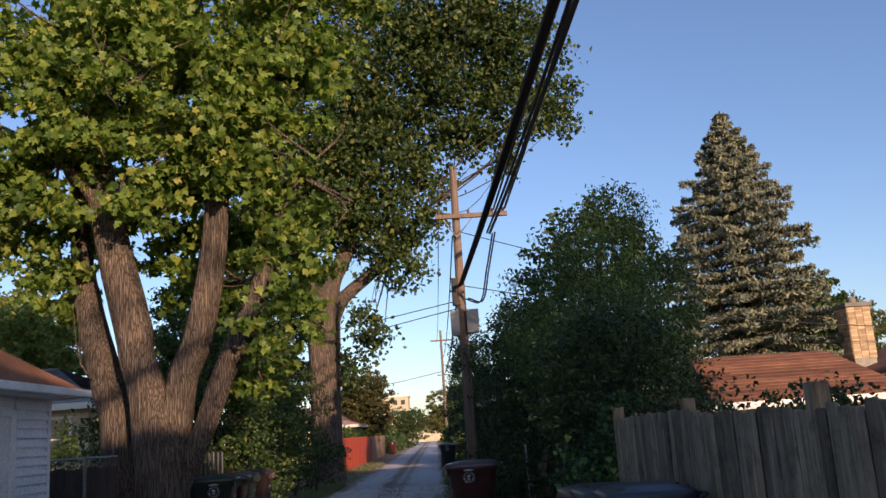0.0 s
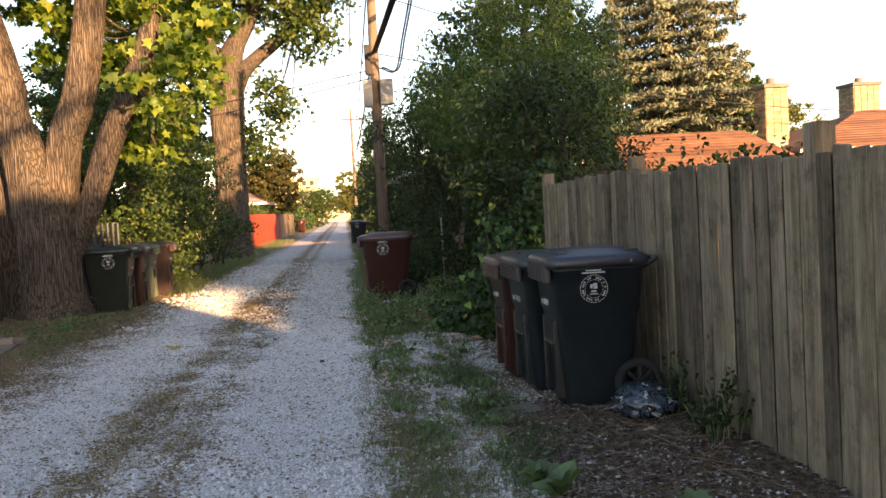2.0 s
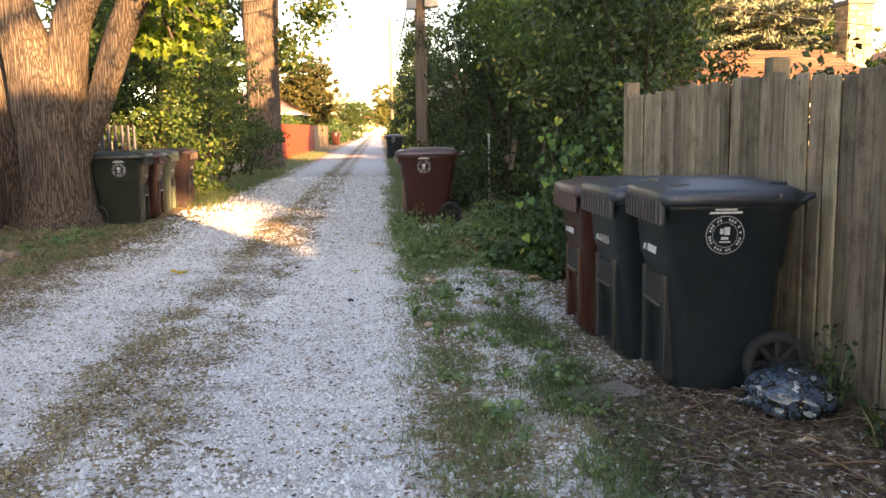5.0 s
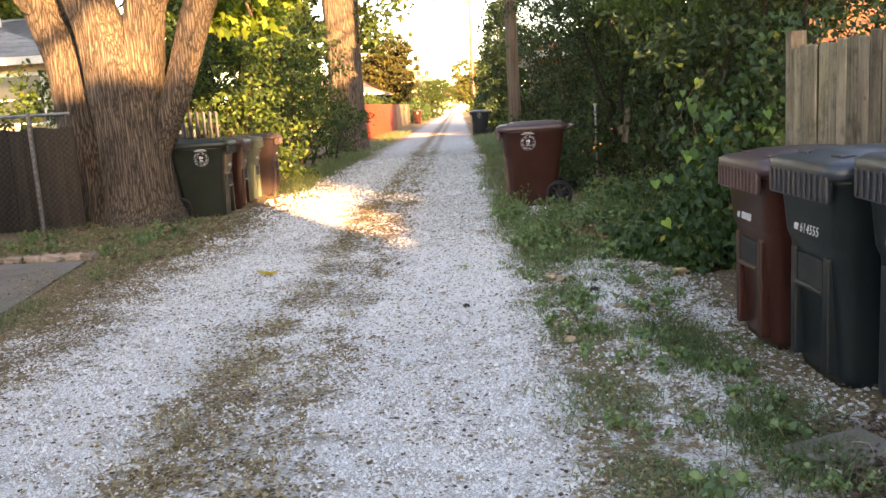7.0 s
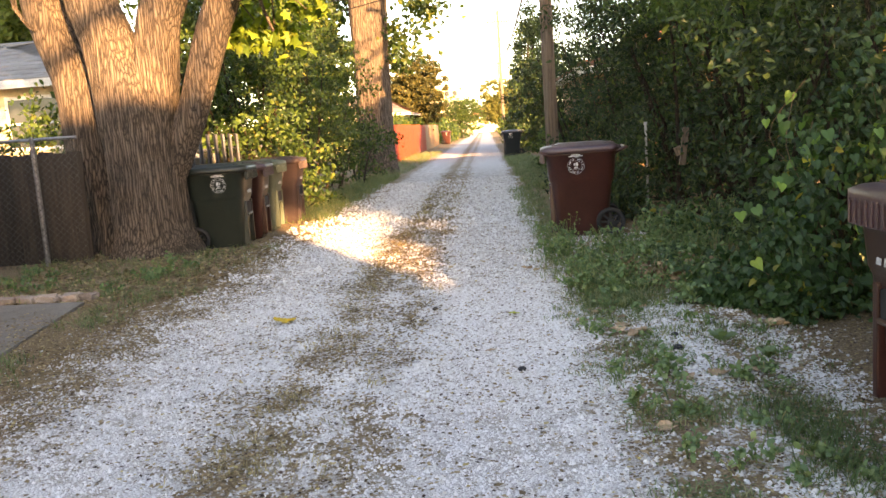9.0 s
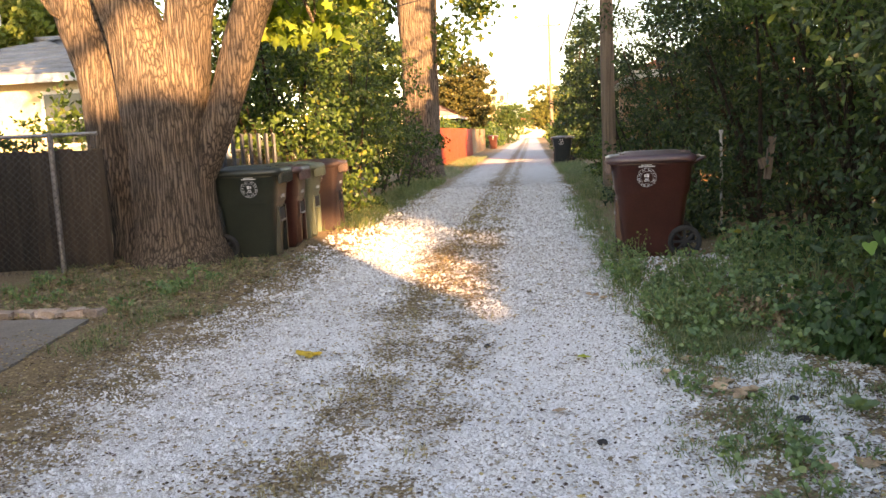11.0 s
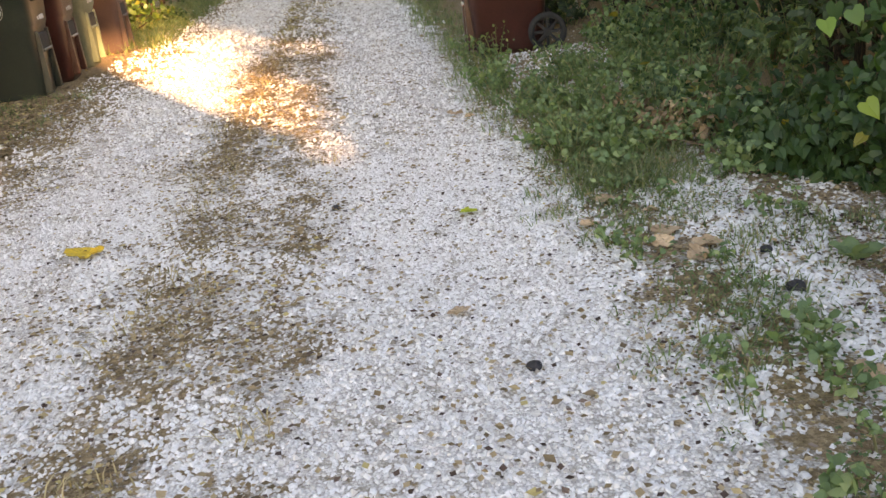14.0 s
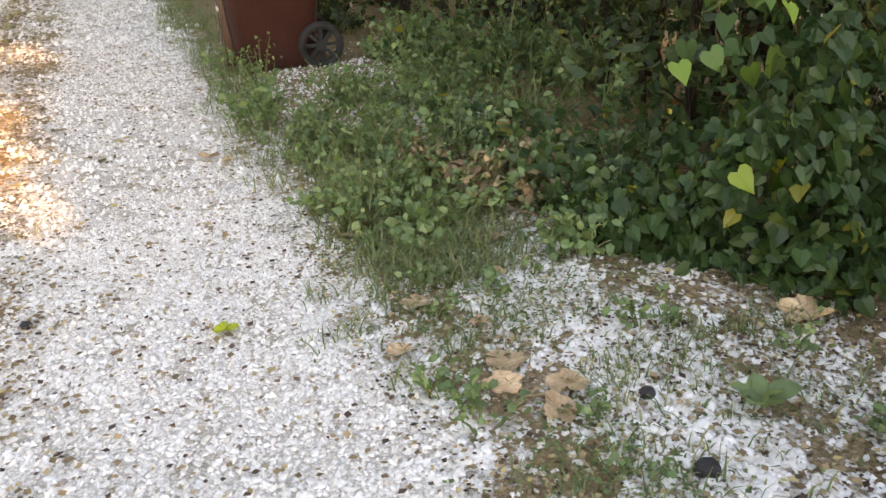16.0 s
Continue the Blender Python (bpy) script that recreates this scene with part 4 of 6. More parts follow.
def wheeled_bin(m, mat, lid_mat, label, number="", seal=True, group="wheeled bins", deep=0.92):
    """Front faces +x, seal on the sides (y), wheels and handle at -x. Base centre at the origin."""
    t = thing("wheeled_bin", m, label, "trash bin", group)
    rings = [rounded(-0.24, 0.27, -0.235, 0.235, 0.0, 0.06), rounded(-0.26, 0.285, -0.25, 0.25, 0.05, 0.07), rounded(-0.325, 0.33, -0.29, 0.29, 0.6, 0.08),
             rounded(-0.335, 0.337, -0.297, 0.297, 0.618, 0.08), rounded(-0.345, 0.35, -0.306, 0.306, 0.645, 0.085), rounded(-0.375, 0.375, -0.33, 0.33, 0.90, 0.085),
             rounded(-0.385, 0.385, -0.335, 0.335, 0.905, 0.085), rounded(-0.385, 0.385, -0.335, 0.335, 0.94, 0.085)]
    bm = loft(rings)
    body = part("body", bm, mat, t, "", True)
    body.data.polygons.foreach_set("use_smooth", [len(p.vertices) == 4 for p in body.data.polygons])
    # lift bar on the front, over a raised dark block painted as the pocket's shade
    part("lift_pocket", boxed(0.31, 0.345, -0.13, 0.13, 0.40, 0.56, 0.01), RUBBER, t)
    bm = bmesh.new()
    cylinder(bm, pose(0.345, 0, 0.415, 90), 0.014, 0.014, 0.28, 10)
    part("lift_bar", bm, mat, t)
    for s in (-1, 1):
        part("front_rib", boxed(0.27, 0.35, s * 0.17 - 0.025, s * 0.17 + 0.025, 0.06, 0.58, 0.01), mat, t)
    # lid
    lid = loft([rounded(-0.40, 0.415, -0.352, 0.352, 0.925, 0.09), rounded(-0.41, 0.43, -0.36, 0.36, 0.945, 0.09), rounded(-0.41, 0.43, -0.36, 0.36, 0.985, 0.09),
                rounded(-0.37, 0.39, -0.32, 0.32, 1.005, 0.09), rounded(-0.30, 0.28, -0.25, 0.25, 1.015, 0.1), rounded(-0.26, 0.24, -0.2, 0.2, 1.035, 0.1)])
    lid = part("lid", lid, lid_mat, t, "", True)
    bm = bmesh.new()
    box(bm, 0.385, 0.425, -0.30, 0.30, 0.83, 0.95, 0.012)
    for k in range(11):
        y = -0.27 + 0.054 * k
        box(bm, 0.42, 0.437, y - 0.009, y + 0.009, 0.84, 0.95, 0.003)
    part("lid_lip", bm, lid_mat, lid)
    bm = bmesh.new()
    for y in (-0.17, 0.17):
        box(bm, -0.36, 0.30, y - 0.05, y + 0.05, 1.008, 1.024, 0.006)
    part("lid_rib", bm, lid_mat, lid)
    # handle and hinge
    bm = bmesh.new()
    cylinder(bm, pose(-0.48, 0, 0.96, 90), 0.016, 0.016, 0.56, 10)
    for y in (-0.27, 0.27):
        c, f = tube([(-0.35, y, 0.9, 0.022), (-0.42, y, 0.935, 0.019), (-0.48, y, 0.96, 0.016)], 8, 3)
        vs = [bm.verts.new(p) for p in c]
        for q in f:
            bm.faces.new([vs[k] for k in q])
    part("handle", bm, mat, t)
    bm = bmesh.new()
    cylinder(bm, pose(-0.29, 0, 0.13, 90), 0.011, 0.011, 0.6, 8)
    part("axle", bm, STEEL, t)
    for y in (-0.285, 0.285):
        wheel(t, -0.29, y, 0.155, 0.155)
    if seal:
        for s in (-1, 1):
            tilt = pose(0.055, s * 0.3325, 0.79, 94 if s < 0 else 86)
            bm = bmesh.new()
            seg = 32
            for k in range(seg):
                a, b = 2 * math.pi * k / seg, 2 * math.pi * (k + 1) / seg
                for r0, r1 in ((0.086, 0.089), (0.057, 0.059)):
                    bm.faces.new([bm.verts.new((r * math.cos(c), r * math.sin(c), 0)) for r, c in ((r0, a), (r1, a), (r1, b), (r0, b))])
                if k % 4 and k % 7:
                    m1 = a + 0.6 * (b - a)
                    bm.faces.new([bm.verts.new((r * math.cos(c), r * math.sin(c), 0)) for r, c in ((0.066, a), (0.078, a), (0.078, m1), (0.066, m1))])
            for x0, x1, y0, y1 in ((-0.022, 0.004, 0.0, 0.036), (0.008, 0.024, 0.004, 0.03), (-0.016, 0.018, -0.022, -0.01), (-0.026, 0.026, -0.036, -0.029), (-0.05, 0.05, 0.113, 0.122), (-0.075, 0.075, 0.098, 0.108)):
                bm.faces.new([bm.verts.new((x, y, 0)) for x, y in ((x0, y0), (x1, y0), (x1, y1), (x0, y1))])
            ob = part("seal", bm, WHITE_PRINT, t, "round white printed seal")
            ob.matrix_basis = tilt
    front = pose(0.366, 0, 0.665) @ pose(0, 0, 0, 90, 0, 90)
    if number:
        ob = link("number", text_mesh(number, 0.06, WHITE_PRINT), t, "white stencilled number")
        ob.matrix_basis = front @ pose(0.03, 0, 0, -6)
    bm = boxed(-0.13, -0.085, 0.004, 0.034, -0.0005, 0.0008)
    if not number:
        box(bm, -0.06, 0.09, 0.004, 0.04, -0.0005, 0.0008)
    ob = part("stencil_mark", bm, WHITE_PRINT, t)
    ob.matrix_basis = front @ pose(0, 0, 0, -6)
    # shallower body
    squeeze = Matrix.Diagonal((deep, 1, 0.985, 1))
    for ob in t.children_recursive:
        kind = ob.name.split(".")[0]
        if kind in ("wheel", "rim"):
            ob.data.transform(Matrix.Translation((0.29 * (1 - deep), 0, 0)))
        elif kind in ("seal", "number", "stencil_mark"):
            ob.matrix_basis.translation.x *= deep
            ob.matrix_basis.translation.z *= 0.985
        else:
            ob.data.transform(squeeze)
    return t


wheeled_bin(pose(2.07, 4.88, 0.012, 0, 0, 178), BLACK_PLASTIC, BLACK_LID, "black-green wheeled bin with white seal, against the board fence", deep=0.8)
wheeled_bin(pose(2.02, 5.63, -0.03, 0, 0, 181), BLACK_PLASTIC, BLACK_LID, "black-green wheeled bin numbered 614555 beside two others", "614555", deep=0.8)
wheeled_bin(pose(2.0, 6.38, -0.07, 0, 0, 180), BROWN_PLASTIC, BROWN_LID, "maroon wheeled bin at the end of the row by the fence", deep=0.8)
wheeled_bin(pose(1.1, 12.38, 0.01, 0, 0, 176), BROWN_PLASTIC, BROWN_LID, "maroon wheeled bin standing alone by the utility pole", deep=1.0)
wheeled_bin(pose(1.05, 35.5, 0.01, 0, 0, 180), BLACK_PLASTIC, BLACK_LID, "black wheeled bin far along the alley")
wheeled_bin(pose(-3.25, 13.34, -0.03, 0, 0, 5) @ Matrix.Scale(1.05, 4), GREEN_PLASTIC, GREEN_PLASTIC, "dark green wheeled bin with white seal beside the maple trunk")
wheeled_bin(pose(-3.22, 14.15, 0.0, 0, 0, 5), BROWN_PLASTIC, BROWN_LID, "maroon wheeled bin beside a dark green one")
wheeled_bin(pose(-3.23, 14.95, 0.0, 0, 0, 3), GREY_PLASTIC, GREY_PLASTIC, "faded olive wheeled bin in the sun")
wheeled_bin(pose(-3.15, 16.0, 0.0, 0, 0, 3), FADED_PLASTIC, FADED_PLASTIC, "faded brown wheeled bin in the sun")
wheeled_bin(pose(-3.0, 69.5, 0.02, 0, 0, 0), BROWN_PLASTIC, BROWN_PLASTIC, "red-brown wheeled bin at the end of the red fence")

# ---- utility pole ----


def utility_pole():
    t = thing("utility_pole", pose(1.46, 20.98, 0), "weathered wooden utility pole with crossarm and grey boxes", "utility pole")
    link("pole", raw_mesh("pole", *tube([(0, 0, -0.1, 0.14), (0.0, 0, 4, 0.125), (0.02, 0, 8.6, 0.095)], 16, 8, 0.01, 3), POLE_WOOD, True), t)
    part("pole_top", boxed(-0.07, 0.11, -0.09, 0.09, 8.55, 8.62, 0.02), POLE_WOOD, t)
    arm = part("crossarm", boxed(-0.55, 1.4, -0.22, -0.11, 7.12, 7.24, 0.01), POLE_WOOD, t)
    for x in (-0.45, 0.35, 1.0, 1.3):
        bm = bmesh.new()
        cylinder(bm, pose(x, -0.165, 7.29), 0.045, 0.03, 0.11, 12)
        part("insulator", bm, CERAMIC, arm)
    bm = bmesh.new()
    for x in (-0.35, 0.45):
        c, f = tube([(0.0, -0.14, 6.6, 0.015), (x, -0.16, 7.12, 0.015)], 6, 1)
        vs = [bm.verts.new(p) for p in c]
        for q in f:
            bm.faces.new([vs[k] for k in q])
    part("brace", bm, STEEL, t)
    part("equipment_box", boxed(-0.32, -0.1, -0.3, -0.02, 3.95, 4.6, 0.02), BOX_PAINT, t)
    part("equipment_box", boxed(0.1, 0.42, -0.26, 0.02, 4.0, 4.62, 0.02), BOX_PAINT, t)
    part("splice_case", boxed(-0.24, -0.1, -0.16, 0.0, 4.75, 5.5, 0.03), CABLE, t)
    return t


utility_pole()


def wire(name, pts, r, label, strands=1, seed=0):
    rng = np.random.default_rng(seed)
    items = []
    for s in range(strands):
        off = rng.normal(0, r * 1.1, 3) if strands > 1 else np.zeros(3)
        items.append(tube([(*(np.array(p) + off), r) for p in pts], 6, 8))
    ob = link(name, raw_mesh(name, *join_arrays(items), CABLE, True))
    return tagged(ob, label, "cable", "overhead cables")


def sag(a, b, drop, n=7):
    a, b = np.array(a, float), np.array(b, float)
    return [tuple(a + (b - a) * k / (n - 1) - np.array([0, 0, drop * 4 * (k / (n - 1)) * (1 - k / (n - 1))])) for k in range(n)]


wire("thick_cable", sag((1.5, 20.8, 5.3), (2.87, -12, 7.2), 0.3), 0.035, "thick black bundled cable running to the pole", 4, 1)
wire("thick_cable", sag((2.35, 20.8, 6.65), (2.62, -12, 6.75), 0.5), 0.026, "thick black bundled cable running to the pole", 3, 2)
wire("drop_loop", [(1.6, 20.8, 4.9), (1.95, 20.3, 4.75), (2.1, 19.5, 5.4), (2.2, 18, 6.0)], 0.02, "black cable loop hanging beside the pole", 2, 3)
wire("overhead_wire", sag((2.8, 20.8, 7.3), (3.0, -12, 8.4), 0.4), 0.016, "black overhead wire on the crossarm", 2, 4)
wire("overhead_wire", sag((2.5, 20.8, 7.3), (2.8, -12, 8.6), 0.5), 0.016, "black overhead wire on the crossarm", 2, 5)
wire("overhead_wire", sag((1.5, 20.8, 8.5), (1.7, -12, 9.6), 0.4), 0.012, "black overhead wire at the pole top")
wire("overhead_wire", sag((1.35, 21.1, 6.7), (1.5, 70, 7.5), 0.9), 0.02, "black cable running on down the alley")
wire("overhead_wire", sag((1.4, 21.1, 5.2), (1.5, 70, 6.2), 0.7), 0.03, "black cable running on down the alley")
wire("overhead_wire", sag((1.0, 21.1, 7.3), (1.1, 70, 8.8), 0.8), 0.014, "black cable running on down the alley")
wire("overhead_wire", sag((1.4, 21.0, 4.9), (-14, 34, 5.0), 0.3), 0.012, "thin service wire crossing the alley")
wire("overhead_wire", sag((1.4, 21.0, 4.7), (-14, 31, 4.0), 0.3), 0.012, "thin service wire crossing the alley")
wire("overhead_wire", sag((1.5, 21.0, 6.8), (15, 27, 4.8), 0.3), 0.012, "thin service wire leading to the brick house")
wire("overhead_wire", sag((1.5, 21.0, 5.3), (16, 21, 3.2), 0.3), 0.012, "thin service wire leading to the brick house")
wire("overhead_wire", sag((1.5, 70, 6.4), (-14, 76, 5.0), 0.3), 0.02, "thin service wire crossing the alley")


def far_pole(x, y, h):
    t = thing("utility_pole", pose(x, y, 0), "distant wooden utility pole beside the alley", "utility pole")
    link("pole", raw_mesh("pole", *tube([(0, 0, -0.1, 0.13), (0, 0, h, 0.09)], 10, 4), POLE_WOOD, True), t)
    part("crossarm", boxed(-0.9, 0.9, -0.1, 0.0, h - 0.9, h - 0.78), POLE_WOOD, t)


far_pole(1.5, 70, 9.8)
far_pole(2.2, 118, 10)

# ---- buildings ----


def clapboard(parent, axis, at, a0, a1, z0, z1, sign, step=0.115):
    """Overlapping siding boards; axis is the wall's direction, at its plane."""
    z = z0
    while z < z1 - 0.02:
        h = min(step, z1 - z)
        bm = bmesh.new()
        o, q = at + sign * 0.034, at + sign * 0.006
        prof = ((at - sign * 0.01, z), (o, z), (o, z + 0.012), (q, z + h), (at - sign * 0.01, z + h))
        rows = []
        for a in (a0, a1):
            rows.append([bm.verts.new((p, a, zz) if axis == "y" else (a, p, zz)) for p, zz in prof])
        for k in range(5):
            bm.faces.new((rows[0][k], rows[0][(k + 1) % 5], rows[1][(k + 1) % 5], rows[1][k]))
        bm.faces.new(rows[0][::-1])
        bm.faces.new(rows[1])
        bmesh.ops.recalc_face_normals(bm, faces=bm.faces)
        part("siding_board", bm, SIDING, parent)
        z += step


def slope(bm, x0, x1, y0, z0, y1, z1, t=0.08, hip0=0.0, hip1=0.0):
    """A sloping roof slab from its eave (y0, z0) to its ridge (y1, z1), with hipped ends."""
    pts = [(x0, y0, z0), (x1, y0, z0), (x1 - hip1, y1, z1), (x0 + hip0, y1, z1)]
    lo = [bm.verts.new(p) for p in pts]
    hi = [bm.verts.new((p[0], p[1], p[2] + t)) for p in pts]
    bm.faces.new(lo[::-1])
    bm.faces.new(hi)
    for k in range(4):
        bm.faces.new((lo[k], lo[(k + 1) % 4], hi[(k + 1) % 4], hi[k]))
    return bm


def shingle_rows(parent, x0, x1, y0, z0, y1, z1, hip0=0.0, hip1=0.0, rows=14, mat=None):
    """Courses of shingles lying on a slope."""
    for k in range(rows):
        u, v = k / rows, (k + 1.25) / rows
        a0, a1 = x0 + hip0 * u, x1 - hip1 * u
        bm = slope(bmesh.new(), a0, a1, y0 + (y1 - y0) * u, z0 + (z1 - z0) * u + 0.105, y0 + (y1 - y0) * min(v, 1), z0 + (z1 - z0) * min(v, 1) + 0.085, 0.022, hip0 / rows, hip1 / rows)
        part("shingle_course", bm, mat or SHINGLE, parent)


def garage():
    g = thing("garage", pose(-4.6, 10.0, 0), "small white-sided garage with brown shingle roof", "garage")
    part("wall", boxed(-6, 0, -7.0, 0, 0, 2.32), SIDING, g)
    clapboard(g, "y", 0.0, -0.95, -0.06, 0.05, 2.3, 1)
    clapboard(g, "x", 0.0, -6.0, -0.06, 0.05, 2.3, 1)
    part("corner_board", boxed(-0.06, 0.03, -0.06, 0.03, 0, 2.3, 0.004), TRIM, g)
    part("garage_door", boxed(0.0, 0.035, -5.8, -1.12, 0.0, 2.02, 0.006), DOOR_PAINT, g)
    for z in (0.5, 1.0, 1.5):
        part("door_groove", boxed(0.034, 0.042, -5.78, -1.14, z - 0.008, z + 0.008), TRIM, g)
    part("door_casing", boxed(0.0, 0.045, -1.1, -0.95, 0.0, 2.12, 0.006), TRIM, g)
    part("door_casing", boxed(0.0, 0.045, -5.8, -1.1, 2.03, 2.14, 0.006), TRIM, g)
    roof = part("roof", slope(slope(bmesh.new(), -6.35, 0.35, 0.3, 2.32, -3.5, 3.4, 0.08, 1.0, 1.0), -6.35, 0.35, -7.3, 2.32, -3.5, 3.4, 0.08, 1.0, 1.0), SHINGLE, g)
    bm = bmesh.new()
    vs = [bm.verts.new(p) for p in ((0.35, 0.3, 2.40), (0.35, -7.3, 2.40), (-0.65, -3.5, 3.48))]
    ws = [bm.verts.new((v.co.x, v.co.y, v.co.z - 0.08)) for v in vs]
    bm.faces.new(vs[::-1])
    bm.faces.new(ws)
    for k in range(3):
        bm.faces.new((vs[k], vs[(k + 1) % 3], ws[(k + 1) % 3], ws[k]))
    part("hip", bm, SHINGLE, g)
    part("soffit", boxed(-6.3, 0.32, -7.27, 0.27, 2.28, 2.318), TRIM, g)
    part("gutter", boxed(0.34, 0.45, -7.3, 0.32, 2.29, 2.39, 0.02), TRIM, g)
    return g


garage()


def window(parent, x, y, z, w, h, facing="-y"):
    d = 0.04
    f = part("window", boxed(x, x + w, y - d, y + 0.02, z, z + h, 0.006), TRIM, parent)
    part("pane", boxed(x + 0.07, x + w - 0.07, y - d - 0.006, y - d + 0.004, z + 0.07, z + h / 2 - 0.02), DARK_GLASS, f)
    part("pane", boxed(x + 0.07, x + w - 0.07, y - d - 0.006, y - d + 0.004, z + h / 2 + 0.02, z + h - 0.07), DARK_GLASS, f)


def plain_house(x, y, w, d, h, rise, wall, label, windows=(), overhang=0.4, rows=10, roof_mat=None, hip=None):
    """Hip-roofed house: origin at the front-left corner of its wall."""
    g = thing("house", pose(x, y, 0), label, "house")
    part("wall", boxed(0, w, 0, d, 0, h, 0.01), wall, g)
    o = overhang
    hip = hip or d / 2 + o
    rf = roof_mat or SHINGLE
    bm = slope(bmesh.new(), -o, w + o, -o, h, d / 2, h + rise, 0.08, hip, hip)
    slope(bm, -o, w + o, d + o, h, d / 2, h + rise, 0.08, hip, hip)
    for sx, px in ((-o, hip - o), (w + o, w + o - hip)):
        vs = [bm.verts.new(p) for p in ((sx, -o, h + 0.08), (sx, d + o, h + 0.08), (px, d / 2, h + rise + 0.08), )]
        ws = [bm.verts.new((v.co.x, v.co.y, v.co.z - 0.08)) for v in vs]
        bm.faces.new(vs)
        bm.faces.new(ws)
        for k in range(3):
            bm.faces.new((vs[k], vs[(k + 1) % 3], ws[(k + 1) % 3], ws[k]))
    bmesh.ops.recalc_face_normals(bm, faces=bm.faces)
    roof = part("roof", bm, rf, g)
    shingle_rows(roof, -o, w + o, -o, h, d / 2, h + rise, hip, hip, rows, rf)
    part("fascia", boxed(-o - 0.02, w + o + 0.02, -o - 0.025, -o + 0.02, h - 0.06, h + 0.1, 0.006), TRIM, g)
    part("soffit", boxed(-o, w + o, -o, d + o, h - 0.03, h - 0.004), TRIM, g)
    for a in windows:
        window(g, *a)
    return g


BRICK_WALL = rough_mat("brick_wall", (0.3, 0.16, 0.09), (0.42, 0.25, 0.14), 3, 30, 0.9, 0.3)


def chimney(x, y, w, top, label, z0=1.8):
    g = thing("chimney", pose(x, y, 0), label, "chimney")
    part("core", boxed(0.015, w - 0.015, 0.015, w - 0.015, z0, top - 0.02), MORTAR, g)
    me = bpy.data.meshes.new("brick")
    bm = boxed(-0.1, 0.1, -0.045, 0.045, -0.029, 0.029, 0.005)
    bm.to_mesh(me)
    bm.free()
    me.materials.append(BRICK)
    z, k = max(z0, top - 1.55), 0
    while z < top - 0.14:
        n = max(2, round(w / 0.215))
        s = w / n
        for q in range(n):
            a = (q + 0.5) * s
            for mx in (pose(a, 0.03, z), pose(a, w - 0.03, z), pose(0.03, a, z, 0, 0, 90), pose(w - 0.03, a, z, 0, 0, 90)):
                ob = link("brick", me, g)
                ob.matrix_basis = mx
        z += 0.068
        k += 1
    part("cap", boxed(-0.06, w + 0.06, -0.06, w + 0.06, top - 0.14, top - 0.03, 0.015), CONCRETE, g)
    bm = bmesh.new()
    cylinder(bm, pose(w / 2, w / 2, top + 0.06), 0.14, 0.11, 0.2, 14)
    part("flue_pot", bm, CONCRETE, g)
    return g


CREAM = rough_mat("cream_stucco", (0.42, 0.36, 0.24), (0.55, 0.48, 0.34), 2, 40, 0.9, 0.2)
plain_house(6.9, 17.2, 3.6, 5.0, 1.6, 1.15, CREAM, "low garage with brown-red shingle roof behind the fence", (), 0.4, 14, None, 0.5)
plain_house(12.3, 20, 12, 8, 2.2, 1.3, BRICK_WALL, "brick bungalow with brown shingle hip roof", ((2, 0, 1.1, 1.2, 1.1),), 0.45, 16)
chimney(12.25, 22, 0.64, 4.3, "square buff brick chimney with a clay flue pot")
chimney(17.4, 26, 0.9, 4.75, "square buff brick chimney with a clay flue pot")
PINK_ROOF = rough_mat("faded_pink_shingles", (0.3, 0.2, 0.17), (0.42, 0.3, 0.26), 2, 40, 0.9, 0.3)
GREY_ROOF = rough_mat("grey_shingles", (0.2, 0.19, 0.18), (0.34, 0.33, 0.32), 2, 40, 0.9, 0.3)
plain_house(-14.5, 20, 6.5, 8, 2.7, 1.3, CREAM, "pale neighbouring house behind the maple", ((4.9, 0, 1.4, 1.2, 1.1), (2.2, 0, 1.4, 1.2, 1.1)), 0.4, 10, GREY_ROOF)
plain_house(2.4, 22.4, 5, 6, 2.3, 1.2, BRICK_WALL, "small brick garage with white eaves beyond the pole", (), 0.35, 10)
plain_house(-10.5, 52, 6.0, 8, 2.2, 1.3, CREAM, "pale house with a shallow pinkish roof beyond the red fence", (), 0.4, 8, PINK_ROOF)
plain_house(-9.2, 90, 4, 6, 2.4, 1.2, CREAM, "white garage with red roof far along the alley", (), 0.3, 8)
plain_house(-3.2, 150, 8, 6, 2.5, 2.0, CREAM, "pale building at the end of the alley", (), 0.3, 8)
# unseen tree added behind the walker to dapple the roof shadow's edge
tree("yard_tree", (4.3, -2.7, 0), [[(4.3, -2.7, -0.1, 0.14), (4.3, -2.7, 3, 0.11), (4.4, -2.7, 6.6, 0.06), (4.5, -2.7, 8.6, 0.02)], [(4.35, -2.7, 5.6, 0.05), (3.4, -2.7, 7.3, 0.015)], [(4.4, -2.7, 6, 0.05), (5.4, -2.7, 7.6, 0.015)]],
     [(2.4, -2.7, 7.0, 0.3), (2.9, -2.7, 6.7, 0.35), (3.3, -2.7, 7.2, 0.35), (3.7, -2.7, 6.8, 0.3), (4.0, -2.7, 7.4, 0.3), (4.6, -2.7, 6.9, 0.3), (2.6, -2.7, 7.9, 0.3), (3.2, -2.7, 8.4, 0.25), (5.3, -2.7, 7.4, 0.3), (3.7, -2.7, 8.0, 0.22), (5.0, -2.7, 8.2, 0.3), (4.4, -2.7, 8.7, 0.25), (5.7, -2.7, 7.0, 0.25)], "unseen slender tree added to dapple the house's shadow edge", BARK_DARK, SHRUB, 0.15, 75, 42, 8, 5, 0.4)
